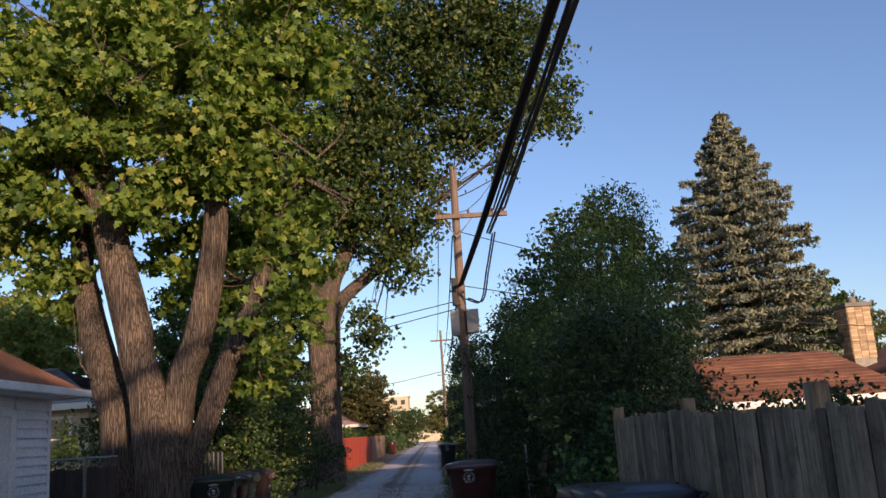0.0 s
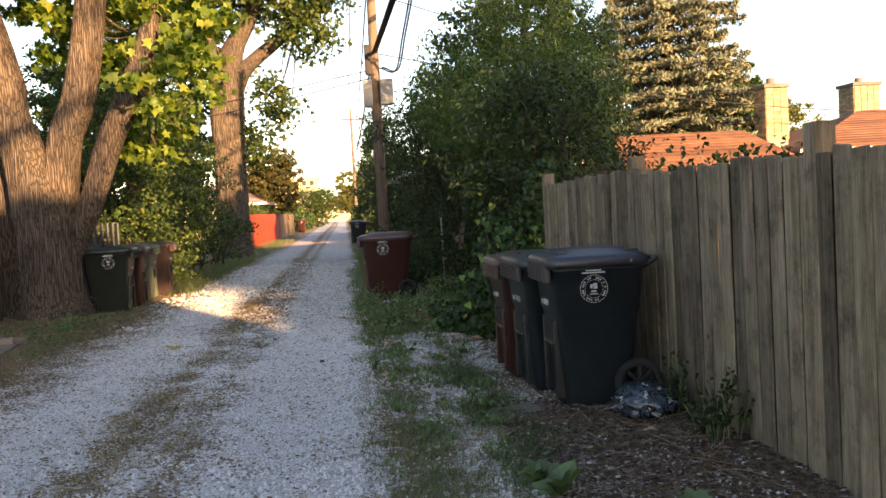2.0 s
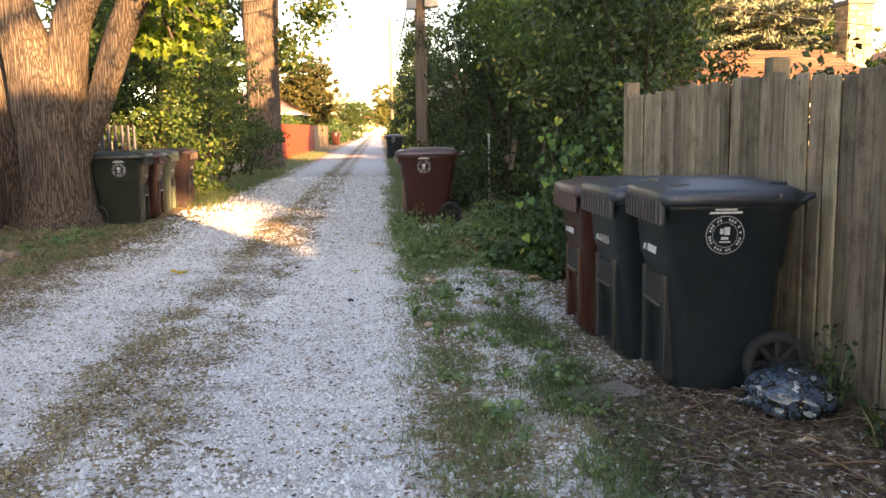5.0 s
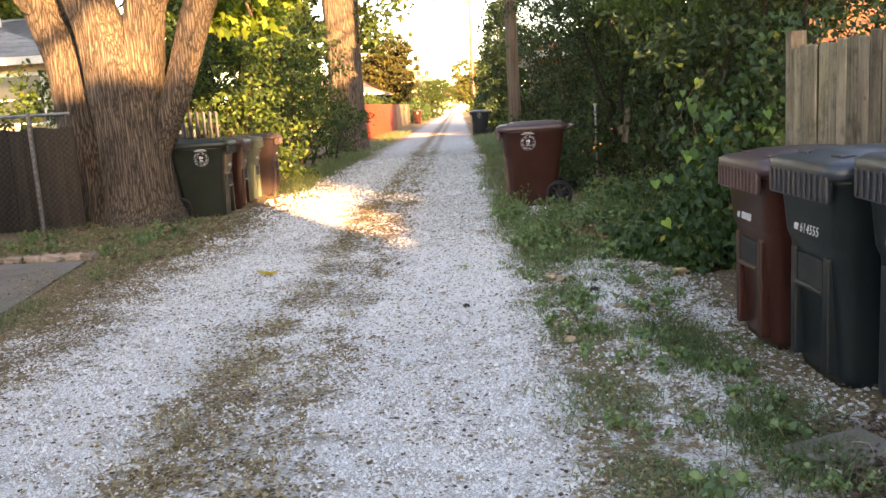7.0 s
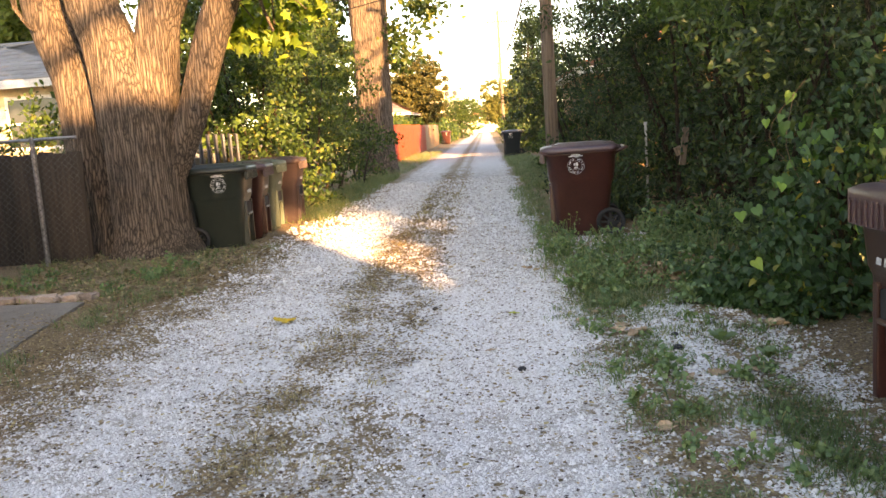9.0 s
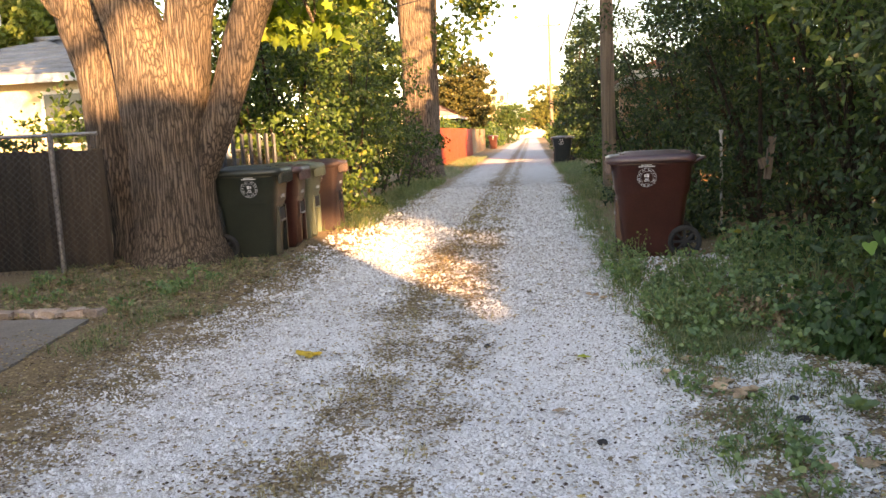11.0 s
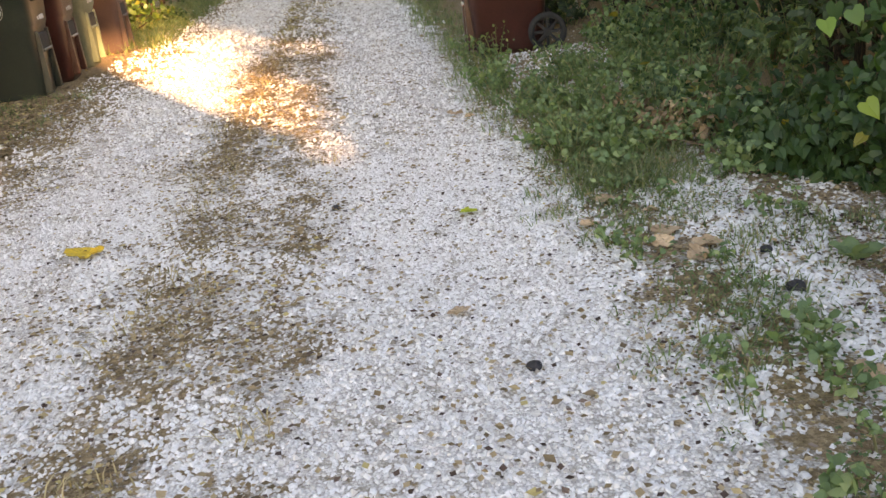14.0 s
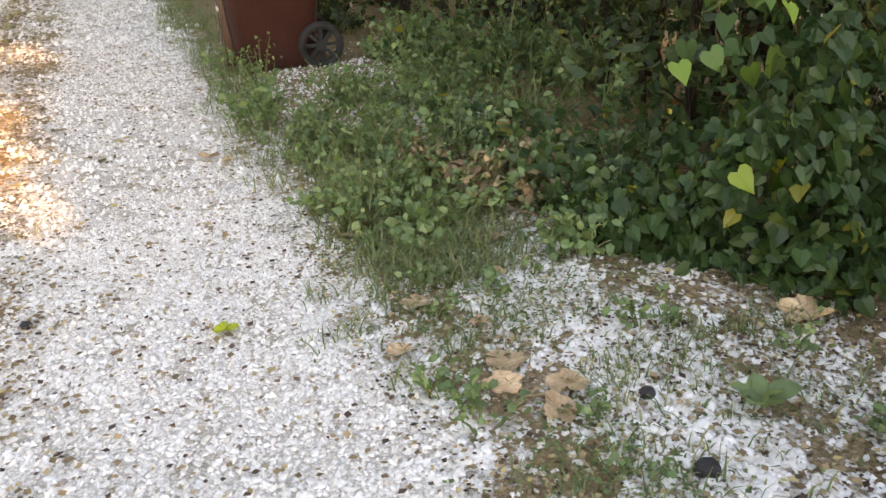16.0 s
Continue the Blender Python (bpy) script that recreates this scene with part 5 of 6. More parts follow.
# unseen tall house added on the sunny side; its shadow covers the near alley
plain_house(2.9, -15, 3.3, 11.3, 5.85, 0.8, BRICK_WALL, "unseen two-storey brick house added behind the walker to shade the near alley", (), 0.4, 6)

far_block = thing("apartment_building", pose(-14, 190, 0), "pale apartment block on the horizon", "building")
part("wall", boxed(0, 9, 0, 12, 0, 9.6, 0.05), CREAM, far_block)
for fl in range(4):
    for wx in range(5):
        part("window", boxed(0.6 + wx * 1.7, 1.5 + wx * 1.7, -0.06, 0.02, 1.0 + fl * 2.3, 2.0 + fl * 2.3), DARK_GLASS, far_block)
part("parapet", boxed(-0.2, 9.2, -0.2, 12.2, 9.6, 10.0, 0.03), TRIM, far_block)

# ---- driveway, edging, wire fence ----
bm = bmesh.new()
outline = [(-4.55, 3, 0.05), (-3.0, 3, 0.03), (-3.08, 7.7, 0.035), (-3.4, 9.8, 0.04), (-4.55, 9.82, 0.05)]
top = [bm.verts.new(p) for p in outline]
low = [bm.verts.new((p[0], p[1], -0.1)) for p in outline]
bm.faces.new(top)
for k in range(5):
    bm.faces.new((top[k], low[k], low[(k + 1) % 5], top[(k + 1) % 5]))
bmesh.ops.recalc_face_normals(bm, faces=bm.faces)
tagged(part("driveway", bm, CONCRETE), "worn concrete driveway slab in front of the garage", "driveway", kind="structure")
rng = random.Random(8)
x = -5.6
while x < -3.35:
    w = rng.uniform(0.12, 0.26)
    bm = boxed(-w / 2, w / 2, -0.06, 0.06, 0, 0.07, 0.015)
    for v in bm.verts:
        v.co += Vector((rng.uniform(-0.012, 0.012), rng.uniform(-0.012, 0.012), rng.uniform(-0.012, 0.012)))
    ob = part("edging_stone", bm, EDGE_STONE)
    ob.matrix_world = pose(x + w / 2, 9.93 + rng.uniform(-0.03, 0.03), 0.02, 0, 0, rng.uniform(-14, 14))
    tagged(ob, "rough pinkish edging stone along the driveway", "stone", "edging stones")
    x += w + rng.uniform(0.01, 0.05)


def wire_fence(x0, y0, x1, y1, h, posts):
    d = Vector((x1 - x0, y1 - y0, 0))
    n = d.length
    t = thing("chain_link_fence", Matrix.Translation((x0, y0, 0)) @ pose(0, 0, 0, 0, 0, math.degrees(math.atan2(d.y, d.x))), "galvanised chain-link fence with steel posts", "fence")
    for u in posts:
        bm = bmesh.new()
        cylinder(bm, pose(n * u, 0.03, h / 2), 0.028, 0.028, h + 0.06, 10)
        part("post", bm, STEEL, t)
    bm = bmesh.new()
    cylinder(bm, pose(n / 2, 0.03, h) @ pose(0, 0, 0, 0, 90, 0), 0.02, 0.02, n, 8)
    part("top_rail", bm, STEEL, t)
    co, fa, r = [], [], 0.003
    step = 0.075
    for k in range(int((n + h) / step)):
        for s in (1, -1):
            a = k * step if s > 0 else k * step - h
            u0, z0, u1, z1 = (a - h, 0.03, a, h) if s > 0 else (a, h, a + h, 0.03)
            dz = (z1 - z0) / (u1 - u0)
            if u0 < 0:
                u0, z0 = 0, z0 - u0 * dz
            if u1 > n:
                u1, z1 = n, z1 - (u1 - n) * dz
            if u1 - u0 < 0.02:
                continue
            b = len(co)
            yy = 0.002 * s
            co += [(u0 - r, yy - r, z0), (u0 + r, yy - r, z0), (u0, yy + r, z0), (u1 - r, yy - r, z1), (u1 + r, yy - r, z1), (u1, yy + r, z1)]
            fa += [(b, b + 1, b + 4, b + 3), (b + 1, b + 2, b + 5, b + 4), (b + 2, b, b + 3, b + 5)]
    link("mesh", raw_mesh("mesh", co, fa, DULL_WIRE), t)
    return t


wire_fence(-10.6, 11.6, -4.52, 12.32, 1.47, (0.0, 0.31, 0.62, 0.92))
wire_fence(-4.2, 13.9, -4.0, 18.0, 1.2, (0.0, 0.5, 1.0))
# dark boards of the yard fence behind the wire
t = thing("yard_fence", pose(-10.6, 11.95, 0, 0, 0, 6.75), "dark weathered board fence behind the wire", "fence")
DARK_WOOD = rough_mat("dark_brown_boards", (0.03, 0.022, 0.016), (0.07, 0.052, 0.038), 3.0, 30, 0.85, 0.4, (14, 14, 0.8), 0.2)
me = plank_mesh(0.172, 1.3, 0.02, 4, DARK_WOOD)
for k in range(38):
    ob = link("board", me, t)
    ob.matrix_basis = pose(k * 0.16, 0.012 * (k % 2), 0.012 * (k % 3), 0, 0, 90)
part("rail", boxed(0, 5.7, 0.015, 0.05, 0.8, 0.88), FENCE_WOOD, t)
# pickets behind the bins
t = thing("picket_fence", pose(-3.75, 13.9, 0), "narrow grey boards behind the bins", "fence")
BLUE_WOOD = rough_mat("blue_grey_boards", (0.05, 0.054, 0.064), (0.11, 0.117, 0.135), 3.0, 30, 0.8, 0.4, (14, 14, 0.8), 0.25)
me = plank_mesh(0.14, 1.42, 0.03, 6, BLUE_WOOD)
for k in range(7):
    ob = link("board", me, t)
    ob.matrix_basis = pose(0, k * 0.34, 0, 0, 0, 30)
part("rail", boxed(-0.05, -0.015, 0, 2.1, 0.9, 0.98), FENCE_WOOD, t)

# ---- gravel, litter and plants on the ground ----


def wave_noise(x, y, seed, scale):
    rng = np.random.default_rng(seed)
    out = np.zeros_like(x)
    for k in range(9):
        a, f = rng.uniform(0, 6.28), scale * rng.uniform(0.6, 2.6)
        out += np.sin((x * np.cos(a) + y * np.sin(a)) * f + rng.uniform(0, 6.28))
    return out / 4.0


def gravel_cover(x, y):
    """How much of the ground is bare white stone, 0 to 1."""
    n = 0.08 * wave_noise(x, y, 3, 2.0) + 0.1 * wave_noise(x * 0.6, y, 4, 9.0) + 0.1 * wave_noise(x, y, 9, 24.0)
    rag = wave_noise(x * 0.8, y, 12, 9.0) + 0.8 * wave_noise(x, y, 13, 26.0)
    alley = np.clip((1.7 - np.abs(x + 1.03) + n) / 0.16, 0, 1)
    line = np.exp(-((x + 0.96 - 0.05 * np.sin(0.9 * y)) / 0.22) ** 2) * np.clip(0.8 + 0.8 * rag, 0, 1)
    line2 = np.exp(-((x + 0.55 + 0.04 * np.sin(1.3 * y)) / 0.18) ** 2) * np.clip(0.45 + 0.9 * rag, 0, 1)
    wide = 0.6 * np.exp(-((x + 0.9) / 0.75) ** 2) * np.clip(0.1 + 0.8 * wave_noise(x * 0.5, y, 25, 5.0) + 0.5 * rag, 0, 1)
    edge = np.exp(-((x + 2.5) / 0.5) ** 2) * np.clip(0.5 + 0.9 * rag, 0, 1)
    tracks = alley * (1 - 0.82 * np.maximum.reduce([line, line2, edge, wide]))
    bank = np.clip((0.24 - np.abs(x - 1.15) + n) / 0.12, 0, 1) * (y < 8.7) * np.where(y > 7.0, 1.0, np.clip(0.3 + 0.5 * rag, 0, 1))
    patch = 0.6 * np.clip((0.19 - np.abs(x - 1.62) + 1.4 * n) / 0.15, 0, 1) * (y < 8.4) * (y > 6.6)
    return np.clip(np.maximum.reduce([tracks, bank, patch]) + 0.07 + 0.22 * (x > 0.5) * (x < 1.9) * (y > 8.5) * (y < 12.2) + 0.3 * (x > 1.1) * (x < 2.4) * (y < 3.6), 0, 1)


def scatter_stones(name, n, x0, x1, y0, y1, r0, r1, seed, label):
    rng = np.random.default_rng(seed)
    x, y = rng.uniform(x0, x1, n), rng.uniform(y0, y1, n)
    keep = rng.random(n) < gravel_cover(x, y)
    x, y = x[keep], y[keep]
    n = len(x)
    r = rng.uniform(r0, r1, n) * rng.choice([0.7, 1.0, 1.5], n, p=[0.4, 0.45, 0.15])
    base = np.array([(1, 0, 0), (0.2, 1, 0.1), (-1, 0.1, 0), (-0.1, -1, 0.05), (0.1, 0, 0.95), (0, 0, -0.6)])
    v = base[None] * r[:, None, None] * rng.uniform(0.65, 1.25, (n, 6, 3))
    a = rng.uniform(0, 6.28, n)
    c, s = np.cos(a)[:, None], np.sin(a)[:, None]
    tilt = rng.normal(0, 0.25, (n, 1))
    vx, vy = v[:, :, 0] * c - v[:, :, 1] * s, v[:, :, 0] * s + v[:, :, 1] * c
    vz = v[:, :, 2] + vx * tilt
    z = ground_height(x, y) + r * 0.12
    co = np.stack([vx + x[:, None], vy + y[:, None], vz + z[:, None]], -1).reshape(-1, 3)
    f = np.array([(0, 1, 4), (1, 2, 4), (2, 3, 4), (3, 0, 4), (1, 0, 5), (2, 1, 5), (3, 2, 5), (0, 3, 5)])
    k = np.arange(n)[:, None, None] * 6 + f[None]
    return tagged(link(name, raw_mesh(name, co, k.reshape(-1, 3), STONE)), label, "gravel", kind="stuff")


scatter_stones("gravel", 60000, -3.0, 0.8, 4.0, 10.0, 0.005, 0.0095, 71, "white crushed limestone chips of the alley")
scatter_stones("gravel", 17000, -2.8, 2.0, 10.0, 14.0, 0.008, 0.015, 72, "white crushed limestone chips of the alley")
scatter_stones("gravel", 18000, -2.9, 1.6, 1.2, 4.0, 0.008, 0.014, 73, "white crushed limestone chips of the alley")
scatter_stones("gravel", 10000, -2.8, 0.9, 14.0, 24.0, 0.015, 0.025, 74, "white crushed limestone chips of the alley")

scatter_stones("gravel", 12000, 0.6, 1.9, 8.6, 12.2, 0.008, 0.015, 78, "white chips under the verge weeds")
scatter_stones("gravel", 20000, 0.5, 2.4, 1.6, 9.0, 0.006, 0.0115, 77, "small white chips on the verge")


def round_stones(name, n, x0, x1, y0, y1, r0, r1, seed, label):
    """Tumbled stones: squashed, uneven twelve-cornered lumps."""
    rng = np.random.default_rng(seed)
    g = (1 + 5 ** 0.5) / 2
    base = np.array([(-1, g, 0), (1, g, 0), (-1, -g, 0), (1, -g, 0), (0, -1, g), (0, 1, g), (0, -1, -g), (0, 1, -g), (g, 0, -1), (g, 0, 1), (-g, 0, -1), (-g, 0, 1)]) / (1 + g * g) ** 0.5
    tri = np.array([(0, 11, 5), (0, 5, 1), (0, 1, 7), (0, 7, 10), (0, 10, 11), (1, 5, 9), (5, 11, 4), (11, 10, 2), (10, 7, 6), (7, 1, 8), (3, 9, 4), (3, 4, 2), (3, 2, 6), (3, 6, 8), (3, 8, 9), (4, 9, 5), (2, 4, 11), (6, 2, 10), (8, 6, 7), (9, 8, 1)])
    x, y = rng.uniform(x0, x1, n), rng.uniform(y0, y1, n)
    keep = rng.random(n) < gravel_cover(x, y)
    x, y = x[keep], y[keep]
    n = len(x)
    r = rng.uniform(r0, r1, n) * rng.choice([0.7, 1.0, 1.35], n, p=[0.35, 0.45, 0.2])
    v = base[None] * rng.uniform(0.78, 1.18, (n, 12, 1)) * (np.stack([rng.uniform(0.9, 1.4, n), rng.uniform(0.7, 1.1, n), rng.uniform(0.5, 0.75, n)], -1) * r[:, None])[:, None]
    a, b = rng.uniform(0, 6.28, n)[:, None], rng.normal(0, 0.3, n)[:, None]
    vx, vy = v[..., 0] * np.cos(a) - v[..., 1] * np.sin(a), v[..., 0] * np.sin(a) + v[..., 1] * np.cos(a)
    vz = v[..., 2] + vx * b
    z = ground_height(x, y) + r * 0.25
    co = np.stack([vx + x[:, None], vy + y[:, None], vz + z[:, None]], -1).reshape(-1, 3)
    k = np.arange(n)[:, None, None] * 12 + tri[None]
    return tagged(link(name, raw_mesh(name, co, k.reshape(-1, 3), STONE)), label, "gravel", kind="stuff")


round_stones("gravel", 26000, -1.4, 0.8, 6.6, 9.6, 0.0048, 0.0092, 75, "white tumbled limestone of the alley")
round_stones("gravel", 34000, 0.6, 1.95, 5.0, 8.9, 0.0065, 0.0128, 76, "coarse white limestone on the verge")


DRY_TWIG = leaf_mat("dry_twig", ((0.0, (0.08, 0.048, 0.036)), (0.7, (0.17, 0.11, 0.082)), (1.0, (0.38, 0.3, 0.23))), 0, 0.85)


def scatter_litter(name, n, x0, x1, y0, y1, size, seed, mat, label, where, lift=0.012):
    rng = np.random.default_rng(seed)
    x, y = rng.uniform(x0, x1, n), rng.uniform(y0, y1, n)
    keep = rng.random(n) < where(x, y)
    x, y = x[keep], y[keep]
    z = ground_height(x, y) + lift + rng.random(len(x)) * 0.01
    co, f = leaf_arrays(np.stack([x, y, z], -1), size, rng, 0.0, 7.0, 0.7)
    co = co.reshape(-1, 4, 3)
    mean = co.mean(1, keepdims=True)
    co[:, :, 2:] = mean[:, :, 2:] + (co - mean)[:, :, 2:] * 0.35
    return tagged(link(name, raw_mesh(name, co.reshape(-1, 3), f, mat)), label, "leaf litter", kind="stuff")


def dirt(x, y):
    return np.clip(1.05 - gravel_cover(x, y), 0.16, 1)


def blotches(x, y):
    """Ragged patches of litter on the middle and along the alley edge, thinning over the tracks."""
    p = np.clip(wave_noise(x * 0.5, y, 31, 6.0) + 0.6 * wave_noise(x, y, 32, 22.0) + 0.15, 0, 1)
    return np.clip(p * (np.exp(-((x + 0.85) / 0.45) ** 2) + 0.95 * np.exp(-((x + 2.45) / 0.42) ** 2) + 0.07), 0, 1)


scatter_litter("leaf_litter", 62000, -3.1, 0.6, 2.4, 13.5, 0.027, 98, LITTER, "patches of tan crumbled leaves on the gravel", blotches, 0.016)
scatter_litter("leaf_litter", 16000, -3.1, 0.6, 2.4, 13.5, 0.022, 99, MULCH, "patches of dark leaf crumbs on the gravel", blotches, 0.016)
scatter_litter("leaf_litter", 60000, -2.9, 2.5, 3.5, 14.0, 0.021, 81, LITTER, "small brown leaf litter among the stones", dirt)
scatter_litter("leaf_litter", 15000, 0.5, 2.4, 2.4, 9.4, 0.019, 87, LITTER, "brown crumbled leaves and soil among verge stones",
               lambda x, y: np.clip(0.55 + 0.5 * wave_noise(x, y, 17, 6.0), 0.1, 1))
scatter_litter("leaf_litter", 12000, 0.5, 2.4, 2.4, 9.4, 0.014, 88, MULCH, "dark soil crumbs and leaf bits on the verge",
               lambda x, y: np.clip(0.5 + 0.6 * wave_noise(x, y, 18, 5.0), 0.1, 1), 0.006)
scatter_litter("leaf_litter", 5000, -2.9, 0.8, 2.5, 15.0, 0.034, 97, LITTER, "brown leaf scraps strewn over the gravel",
               lambda x, y: np.clip(0.35 + 0.6 * wave_noise(x * 0.6, y, 26, 3.0), 0.08, 1), 0.014)
scatter_litter("leaf_litter", 8000, -2.5, 0.9, 2.5, 17.0, 0.024, 90, MULCH, "dark leaf crumbs strewn over the wheel tracks",
               lambda x, y: np.clip(0.4 + 0.4 * wave_noise(x, y, 20, 4.0), 0.12, 1), 0.014)
scatter_litter("leaf_litter", 5500, -1.6, -0.1, 3.0, 14.0, 0.016, 93, MULCH, "dark crumbs in the middle strip",
               lambda x, y: np.clip(0.9 - gravel_cover(x, y), 0.02, 1), 0.012)
scatter_litter("leaf_litter", 7000, -3.4, -1.8, 3.0, 10.5, 0.02, 94, MULCH, "dark leaf crumbs along the alley edge",
               lambda x, y: np.clip(0.45 + 0.6 * wave_noise(x, y, 22, 6.0), 0.05, 1), 0.012)
scatter_litter("leaf_litter", 3200, 1.15, 2.5, 6.6, 8.9, 0.022, 95, MULCH, "dark leaf mould at the foot of the vines",
               lambda x, y: np.clip(0.6 + 0.5 * wave_noise(x, y, 23, 5.0), 0.1, 1), 0.008)
scatter_litter("leaf_litter", 1800, 1.15, 2.5, 6.6, 8.9, 0.026, 96, LITTER, "brown dead leaves at the foot of the vines",
               lambda x, y: np.clip(0.5 + 0.5 * wave_noise(x, y, 24, 4.0), 0.1, 1), 0.012)
scatter_litter("clover", 30000, 0.5, 2.0, 2.2, 9.6, 0.016, 89, CLOVER, "low green clover and creeping weeds on the verge",
               lambda x, y: np.clip(np.exp(-((x - 0.84 - 0.06 * np.sin(2 * y)) / 0.13) ** 2) * (wave_noise(x, y, 6, 4.0) > -0.25) + np.exp(-((x - 1.42) / 0.22) ** 2) * (y < 7.2) * (wave_noise(x, y, 19, 4.0) > -0.1) + (np.abs(y - 8.9) < 0.8) * (x < 1.5) * (x > 0.72) * 0.7 + 0.05, 0, 1), 0.015)
scatter_litter("leaf_litter", 46000, -1.9, 0.1, 3.0, 15.0, 0.026, 85, LITTER, "brown crumbled leaves along the middle strip",
               lambda x, y: np.clip(1.1 - 1.2 * gravel_cover(x, y), 0.01, 1))
scatter_litter("leaf_litter", 24000, -3.7, -1.9, 3.0, 12.0, 0.026, 86, LITTER, "brown crumbled leaves along the alley edge",
               lambda x, y: np.clip(1.1 - 1.2 * gravel_cover(x, y), 0.02, 1))
scatter_litter("leaf_litter", 9000, -3.0, 1.2, 10.0, 26.0, 0.06, 82, LITTER, "brown fallen leaves along the middle strip",
               lambda x, y: np.clip(np.exp(-((x + 0.7) / 0.3) ** 2) + np.exp(-((x + 2.7) / 0.25) ** 2), 0.03, 1))
scatter_litter("bark_mulch", 11000, 1.35, 2.55, 0.8, 5.0, 0.034, 83, MULCH, "brown bark and leaf litter below the fence", lambda x, y: np.full_like(x, 0.9), 0.02)
scatter_litter("leaf_litter", 5000, -4.9, -2.5, 9.8, 13.0, 0.06, 84, LITTER, "brown leaf litter round the maple trunk", lambda x, y: np.full_like(x, 0.9))


DRY_GRASS = leaf_mat("dry_grass_blade", ((0.0, (0.16, 0.15, 0.07)), (0.3, (0.32, 0.24, 0.14)), (1.0, (0.5, 0.4, 0.25))), 0.2)


def grass(name, n, x0, x1, y0, y1, h0, h1, seed, where, label, mat=None):
    """Bent narrow blades in tufts."""
    rng = np.random.default_rng(seed)
    tx, ty = rng.uniform(x0, x1, n // 14), rng.uniform(y0, y1, n // 14)
    keep = rng.random(len(tx)) < where(tx, ty)
    tx, ty = tx[keep], ty[keep]
    x = np.repeat(tx, 14) + rng.normal(0, 0.045, len(tx) * 14)
    y = np.repeat(ty, 14) + rng.normal(0, 0.045, len(tx) * 14)
    m = len(x)
    h = rng.uniform(h0, h1, m)
    a = rng.uniform(0, 6.28, m)
    lean = rng.uniform(0.4, 1.9, m) * h
    d = np.stack([np.cos(a), np.sin(a), np.zeros(m)], -1)
    wv = np.stack([-np.sin(a), np.cos(a), np.zeros(m)], -1) * (0.0018 + 0.0014 * rng.random((m, 1)))
    b = np.stack([x, y, ground_height(x, y)], -1)
    mid = b + d * (lean * 0.35)[:, None] + np.array([0, 0, 1]) * (h * 0.65)[:, None]
    tip = b + d * lean[:, None] + np.array([0, 0, 1]) * (h * 0.92)[:, None]
    co = np.stack([b - wv, b + wv, mid + wv * 0.8, mid - wv * 0.8, tip], 1).reshape(-1, 3)
    k = np.arange(m)[:, None, None] * 5 + np.array([(0, 1, 2), (0, 2, 3), (3, 2, 4)])[None]
    return tagged(link(name, raw_mesh(name, co, k.reshape(-1, 3), mat or GRASS)), label, "grass", kind="stuff")


LUSH = leaf_mat("lush_grass_blade", ((0.0, (0.045, 0.09, 0.035)), (0.7, (0.085, 0.15, 0.055)), (1.0, (0.15, 0.2, 0.08))), 0.3)


def verge(x, y):
    return np.clip(np.exp(-((x - 0.85) / 0.22) ** 2) * (wave_noise(x, y, 6, 3.5) > -0.2) + np.exp(-((x - 1.45) / 0.3) ** 2) * 0.7 * (wave_noise(x, y, 7, 3) > 0.0), 0, 1)


grass("grass", 46000, 0.45, 2.0, 2.0, 9.0, 0.012, 0.05, 91, verge, "short green weedy grass on the verge")
grass("grass", 12000, 1.05, 1.7, 3.2, 6.6, 0.02, 0.07, 98, lambda x, y: np.clip(np.exp(-((x - 1.36) / 0.14) ** 2) * (wave_noise(x, y, 27, 3.0) > -0.4), 0, 1), "lush green grass strip in front of the bins", LUSH)
grass("grass", 15000, 0.45, 1.6, 9.0, 20.0, 0.03, 0.12, 92, lambda x, y: np.clip(np.exp(-((x - 0.75) / 0.2) ** 2) * 1.2, 0, 1) * (1 - 0.9 * (x > 0.8) * (np.abs(y - 11.7) < 0.8)), "uncut green grass along the alley edge")
grass("grass", 16000, -1.2, -0.2, 3.5, 20.0, 0.02, 0.06, 93, lambda x, y: 0.75 * np.exp(-((x + 0.98) / 0.14) ** 2) * (wave_noise(x, y, 8, 4) > -0.3) + 0.4 * np.exp(-((x + 0.55) / 0.1) ** 2) * (wave_noise(x, y, 8, 4) > 0.1), "sparse short tan grass in two lines along the middle", DRY_GRASS)
grass("grass", 8000, -5.2, -2.5, 9.9, 13.0, 0.02, 0.09, 94, lambda x, y: np.where(x < -2.75, 0.7, 0.3), "weedy grass round the maple trunk")
grass("grass", 9000, -3.5, -2.7, 5.0, 10.2, 0.02, 0.07, 99, lambda x, y: np.clip(np.exp(-((x + 2.98) / 0.16) ** 2) + 0.5 * (y > 9.9), 0, 1) * (wave_noise(x, y, 28, 4.0) > -0.4), "short weedy grass beside the driveway")
grass("grass", 14000, -3.3, -2.4, 15.5, 27.0, 0.06, 0.2, 95, lambda x, y: np.full_like(x, 0.7), "sunlit grass below the hedge")
grass("grass", 12000, 0.75, 1.7, 19.0, 36.0, 0.06, 0.2, 100, lambda x, y: np.full_like(x, 0.8), "uncut grass along the far verge")
grass("grass", 8000, -3.6, -2.3, 28.0, 48.0, 0.08, 0.22, 96, lambda x, y: np.full_like(x, 0.6), "grass along the red fence")


VINE_REST = leaf_mat("vine_leaf_mass", ((0.0, (0.016, 0.046, 0.017)), (0.8, (0.037, 0.09, 0.03)), (0.98, (0.052, 0.09, 0.024)), (1.0, (0.35, 0.28, 0.05))), 0.25, 0.4)


